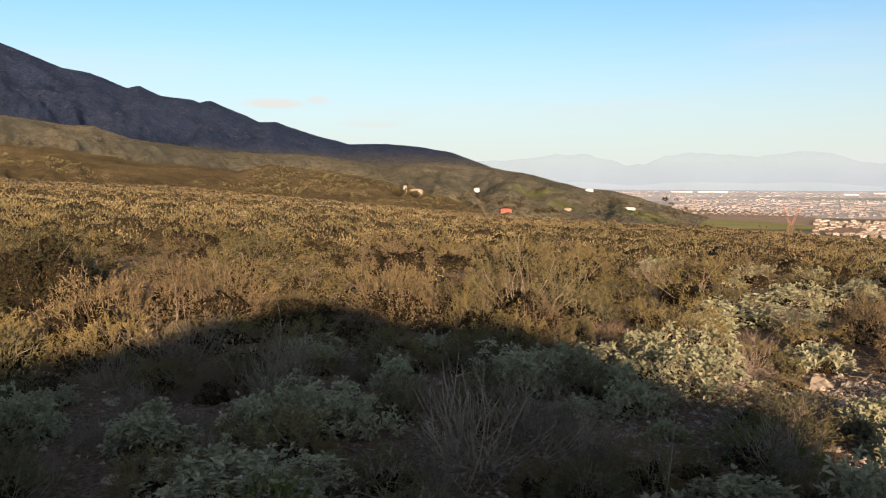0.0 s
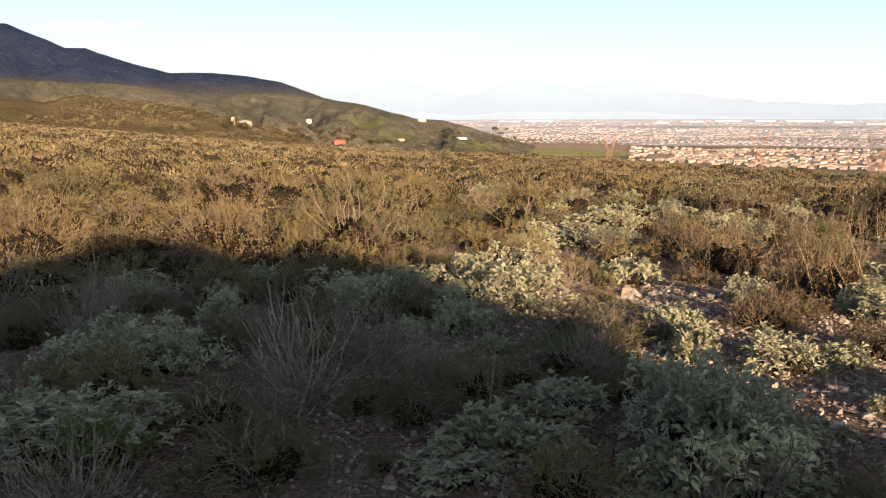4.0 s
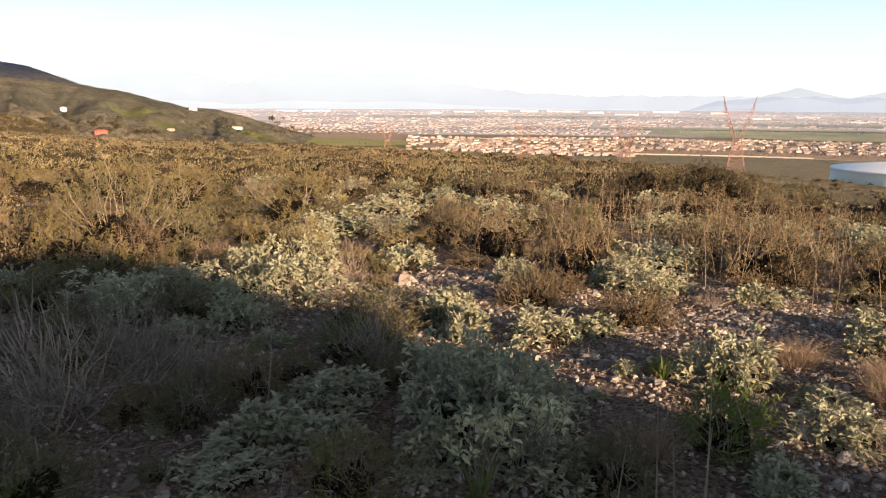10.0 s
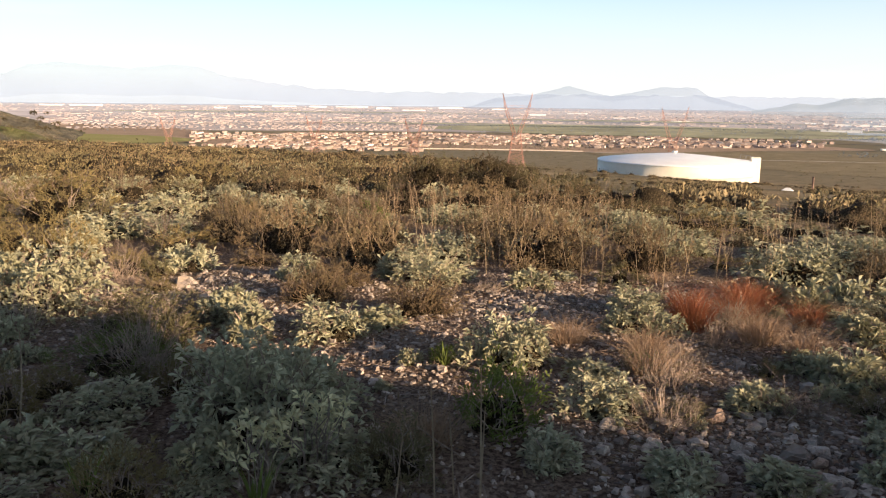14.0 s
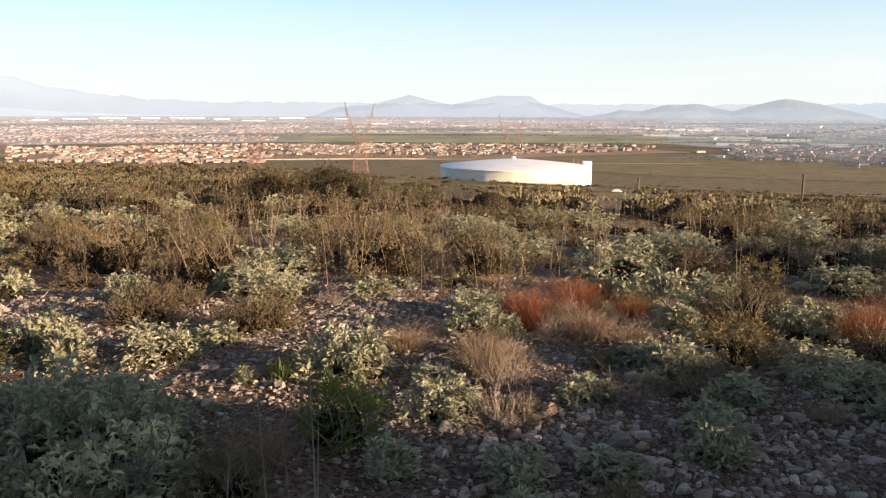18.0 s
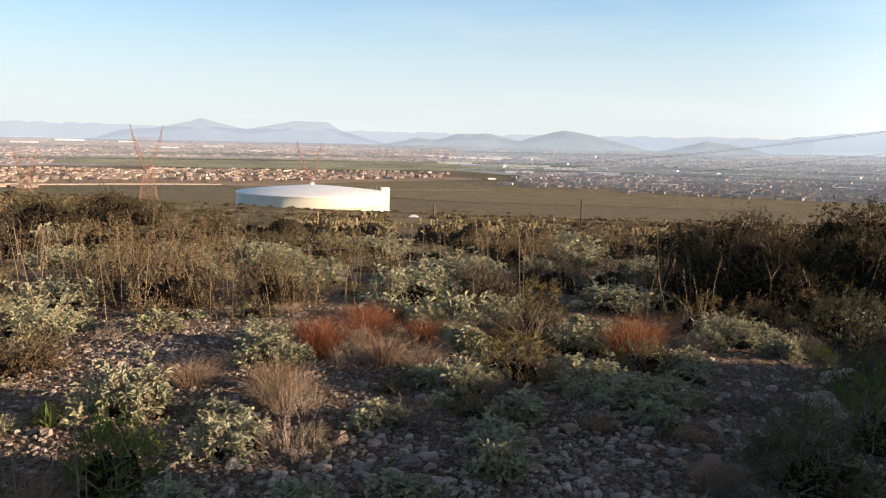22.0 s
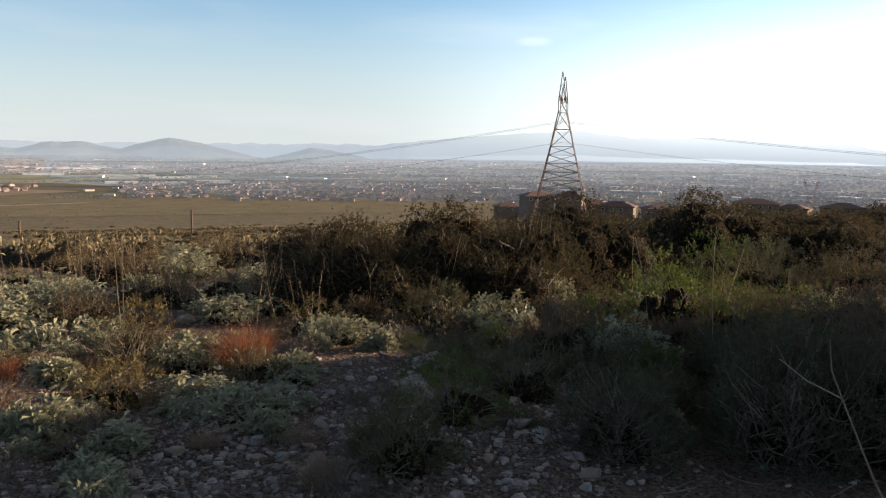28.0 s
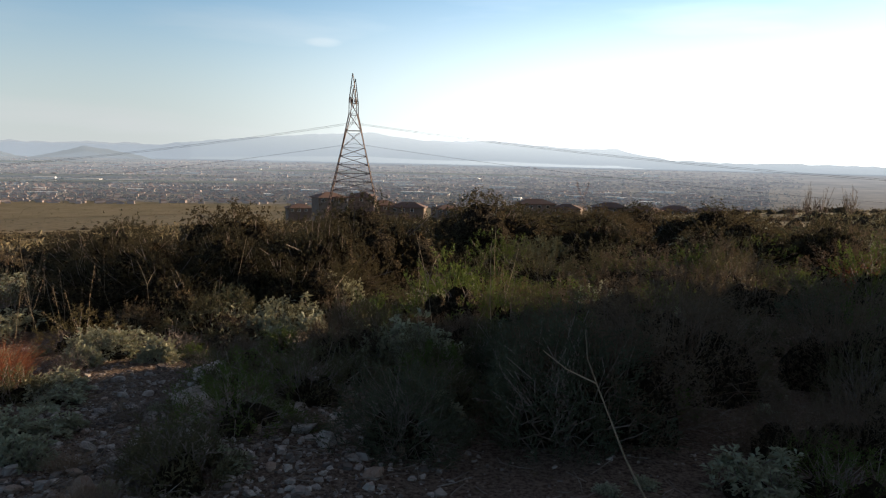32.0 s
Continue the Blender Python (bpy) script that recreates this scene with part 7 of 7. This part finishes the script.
# ---- power lines ----
CABLE = plain("cable", (0.05, 0.05, 0.055), (0.08, 0.08, 0.085), 1, 0.5, 0.3, 0)


def cable(p, q, sag, radius=0.05):
    p, q = Vector(p), Vector(q)
    pts = []
    for k in range(33):
        u = k / 32
        c = p.lerp(q, u)
        c.z -= sag * 4 * u * (1 - u)
        pts.append(c)
    v, f = stem_shapes(np.array([[tuple(c) for c in pts]]), radius, radius)
    tagged(new("power_cable", mesh_of("power_cable", v, f.tolist(), CABLE)), "thin dark power cable sagging between towers", "cable", "power cables")


put_tower(169, 450, 2.0, 0, near_tower)
NX, NY = bearing(99.2, 285)
NZ = 1.56 + math.tan(radians(5.53)) * 285 - 46
TX, TY = bearing(53.6, 590)
TZ = 1.56 + math.tan(radians(-0.33)) * 590 - 46
EX, EY = bearing(169, 450)
EZ = 1.56 + math.tan(radians(2.0)) * 450 - 46
for dz, dx in ((29.5, 0.0), (22.5, -1.5), (30.0, 2.0)):
    cable((NX + dx, NY, NZ + dz), (TX + dx, TY, TZ + dz + 4), 11)
    cable((NX + dx, NY, NZ + dz), (EX + dx, EY, EZ + dz), 11)

# ---- by the tank: hut, posts ----
def small_hut(az, el, r):
    x, y = bearing(az, r)
    z = land(x, y)
    root = tagged(new("pump_hut"), "small cream pump hut beside the water tank", "hut")
    z = 1.56 + math.tan(radians(el)) * r - 1.5
    root.location = (x, y, z)
    root.rotation_euler = (0, 0, -radians(az))
    top = 1.56 + math.tan(radians(el)) * r - z
    bm = bmesh.new()
    box(bm, (-0.7, -0.7, -1), (0.7, 0.7, max(0.6, top - 0.5)))
    part("wall", bm, TANKWALL, root)
    bm = bmesh.new()
    h = max(0.6, top - 0.5)
    q = [bm.verts.new(p) for p in ((-0.85, -0.85, h), (0.85, -0.85, h), (0.85, 0.85, h), (-0.85, 0.85, h), (-0.2, 0, h + 0.5), (0.2, 0, h + 0.5))]
    for f in ((0, 1, 5, 4), (1, 2, 5), (2, 3, 4, 5), (3, 0, 4), (3, 2, 1, 0)):
        bm.faces.new([q[i] for i in f])
    part("roof", bm, TANKROOF, root)


small_hut(61.13, -5.5, 96)


def post(az, top_el, r, t=0.12):
    x, y = bearing(az, r)
    z = land(x, y)
    h = max(1.2, 1.56 + math.tan(radians(top_el)) * r - z)
    root = tagged(new("fence_post"), "weathered dark steel fence post on the slope", "post", "fence posts")
    root.location = (x, y, z)
    bm = bmesh.new()
    box(bm, (-t / 2, -t / 2, -0.3), (t / 2, t / 2, h))
    bmesh.ops.bevel(bm, geom=bm.edges[:], offset=t * 0.12, segments=1, affect="EDGES")
    part("shaft", bm, RUSTEEL, root)
    bm = bmesh.new()
    box(bm, (-t * 0.8, -t * 0.8, h), (t * 0.8, t * 0.8, h + 0.06))
    part("cap", bm, RUSTEEL, root)


post(62.6, -4.75, 70)
post(73.2, -4.2, 66)

# ---- farmsteads under the mountain ----
REDPAINT = plain("red_barn_paint", (0.30, 0.07, 0.05), (0.40, 0.11, 0.08), 0.3, 0.8, 0, 0)
RANCHWALL = plain("tan_ranch_wall", (0.33, 0.26, 0.20), (0.42, 0.33, 0.26), 0.3, 0.8, 0, 0)
WHITEPAINT = plain("white_house_paint", (0.50, 0.49, 0.47), (0.58, 0.57, 0.55), 0.3, 0.7, 0, 0)


def farm_building(name, label, x, y, z, w, d, h, wall_mat, roof_mat, turn):
    root = tagged(new(name), label, "building")
    root.matrix_world = pose(x, y, z, 0, 0, turn)
    wall, roof = body_parts(w, d, h, 0.5, d * 0.22)
    part("wall", wall, wall_mat, root)
    part("roof", roof, roof_mat, root)
    for k in range(max(1, int(w // 7))):
        bm = bmesh.new()
        wx = -w / 2 + 3 + k * 6
        box(bm, (wx - 0.8, -d / 2 - 0.08, h * 0.35), (wx + 0.8, -d / 2 + 0.05, h * 0.75))
        part("window", bm, GLASS, root)


for name, label, az, el, w, d, h, wall_mat, turn in (("farmhouse", "small white farmhouse alone on the dark hillside", -2.83, -0.68, 12, 9, 8, WHITEPAINT, 10), ("barn", "long red barn at the edge of the scrub", -0.7, -2.12, 20, 9, 5, REDPAINT, 6),
                                                     ("ranch_house", "tan ranch house on the lower hillside", -7.2, -0.74, 16, 8, 3.5, RANCHWALL, -8), ("ranch_tower", "narrow pale water tower beside the ranch house", -8.0, -0.74, 4, 4, 9, RANCHWALL, 0),
                                                     ("ranch_barn", "low tan barn beside green pasture", 3.7, -1.98, 14, 8, 3.5, RANCHWALL, 0), ("greenhouse", "long low white greenhouse beside the pasture", 7.95, -1.9, 28, 8, 4, WHITEPAINT, 4),
                                                     ("white_villa", "white villa at the end of the ridge", 5.2, -0.62, 20, 9, 6, WHITEPAINT, -5)):
    spot = on_hill(az, el)
    farm_building(name, label, spot.x, spot.y, spot.z - 0.5, w, d, h, wall_mat, wall_mat, turn)
# far fields whose haze is a glow in the material
for k, (az0, az1, r0, r1, east) in enumerate(((26, 63, 2770, 2850, 0), (12, 42, 3640, 3730, 0), (38, 63, 3120, 3230, 0), (65, 100, 2440, 2560, 1), (66, 92, 2760, 2860, 1), (84, 124, 3320, 3450, 1), (62, 84, 3760, 3900, 1))):
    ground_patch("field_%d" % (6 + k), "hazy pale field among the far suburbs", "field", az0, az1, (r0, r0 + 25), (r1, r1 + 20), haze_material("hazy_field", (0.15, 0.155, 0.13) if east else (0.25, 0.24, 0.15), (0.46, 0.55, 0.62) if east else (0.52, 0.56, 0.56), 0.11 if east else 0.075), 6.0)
# tree rows, also given a faint glow for haze
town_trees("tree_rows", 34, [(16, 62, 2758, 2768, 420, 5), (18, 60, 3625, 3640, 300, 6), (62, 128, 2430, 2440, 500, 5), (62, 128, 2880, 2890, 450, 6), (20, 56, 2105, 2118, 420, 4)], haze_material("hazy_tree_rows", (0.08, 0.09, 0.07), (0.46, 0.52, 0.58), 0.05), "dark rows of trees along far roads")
town_trees("farm_trees", 33, [(6, 16, 2300, 2700, 22, 8)], DARKLEAF, "dark trees scattered in the fields")
town_trees("field_bushes", 35, [(46, 100, 1150, 1640, 700, 2.0), (20, 46, 1150, 1660, 700, 2.6)], OLIVE, "low bushes dotted over the valley fields")
for _ in range(34):
    warehouse(rnd.uniform(66, 126), rnd.uniform(1750, 3600), rnd.uniform(12, 34), rnd.uniform(8, 14), rnd.uniform(2, 3.4), rnd.uniform(-20, 20), "small white flat-roofed shed")



def hill_trees():
    """Dark trees round the farms, on the hillside."""
    rg = np.random.RandomState(36)
    spots = [(rg.normal(2.2, 0.5), rg.uniform(-2.25, -2.0)) for _ in range(14)] + [(rg.normal(11.2, 0.25), rg.uniform(-2.3, -2.1)) for _ in range(6)] + [(rg.uniform(-5, 0.5), rg.uniform(-2.1, -1.2)) for _ in range(26)]
    spots += [(rg.uniform(-9, -6), rg.uniform(-1.2, -0.8)) for _ in range(10)] + [(rg.uniform(4, 12), rg.uniform(-2.0, -1.2)) for _ in range(18)]
    pos, ways, size = [], [], []
    for az, el in spots:
        c, s = np.array(on_hill(az, el)), rg.uniform(5, 11)
        out = unit(rg.normal(size=(60, 3))) * rg.uniform(0.4, 1, (60, 1))
        pos.append(c + (out * np.array((0.55, 0.55, 0.38)) + np.array((0, 0, 0.3))) * s)
        ways.append(out + np.array((0, 0, 0.4)))
        size.append(np.full(60, s))
    size = np.concatenate(size)
    v, f = leaf_shapes(rg, np.concatenate(pos), np.concatenate(ways), size * 0.3, size * 0.2)
    tagged(new("hillside_trees", mesh_of("hillside_trees", v, f.tolist(), DARKLEAF)), "dark round trees scattered over the hillside farms", "trees", kind="stuff")


hill_trees()


def hill_brush():
    """Low dark brush dotted over the hillsides."""
    rg = np.random.RandomState(37)
    pos, ways, size = [], [], []
    for _ in range(1500):
        az = rg.uniform(-36, 12)
        lo = float(np.interp(az, FAN[:, 0], FAN[:, 1]))
        hi = skyline(az, FOOTHILL)
        if hi - lo < 0.1:
            continue
        el = rg.uniform(lo, hi - 0.05)
        c = np.array(on_hill(az, el))
        if noise.noise(Vector(c) * 0.006) < -0.05:
            continue
        s = rg.uniform(3.0, 8.0)
        out = unit(rg.normal(size=(10, 3))) * rg.uniform(0.4, 1, (10, 1))
        pos.append(c + (out * np.array((0.6, 0.6, 0.22)) + np.array((0, 0, 0.15))) * s)
        ways.append(out + np.array((0, 0, 0.4)))
        size.append(np.full(10, s))
    size = np.concatenate(size)
    v, f = leaf_shapes(rg, np.concatenate(pos), np.concatenate(ways), size * 0.45, size * 0.3)
    tagged(new("hillside_brush", mesh_of("hillside_brush", v, f.tolist(), OLIVE_FAR)), "low dark brush dotted over the foothills", "brush", kind="stuff")


hill_brush()
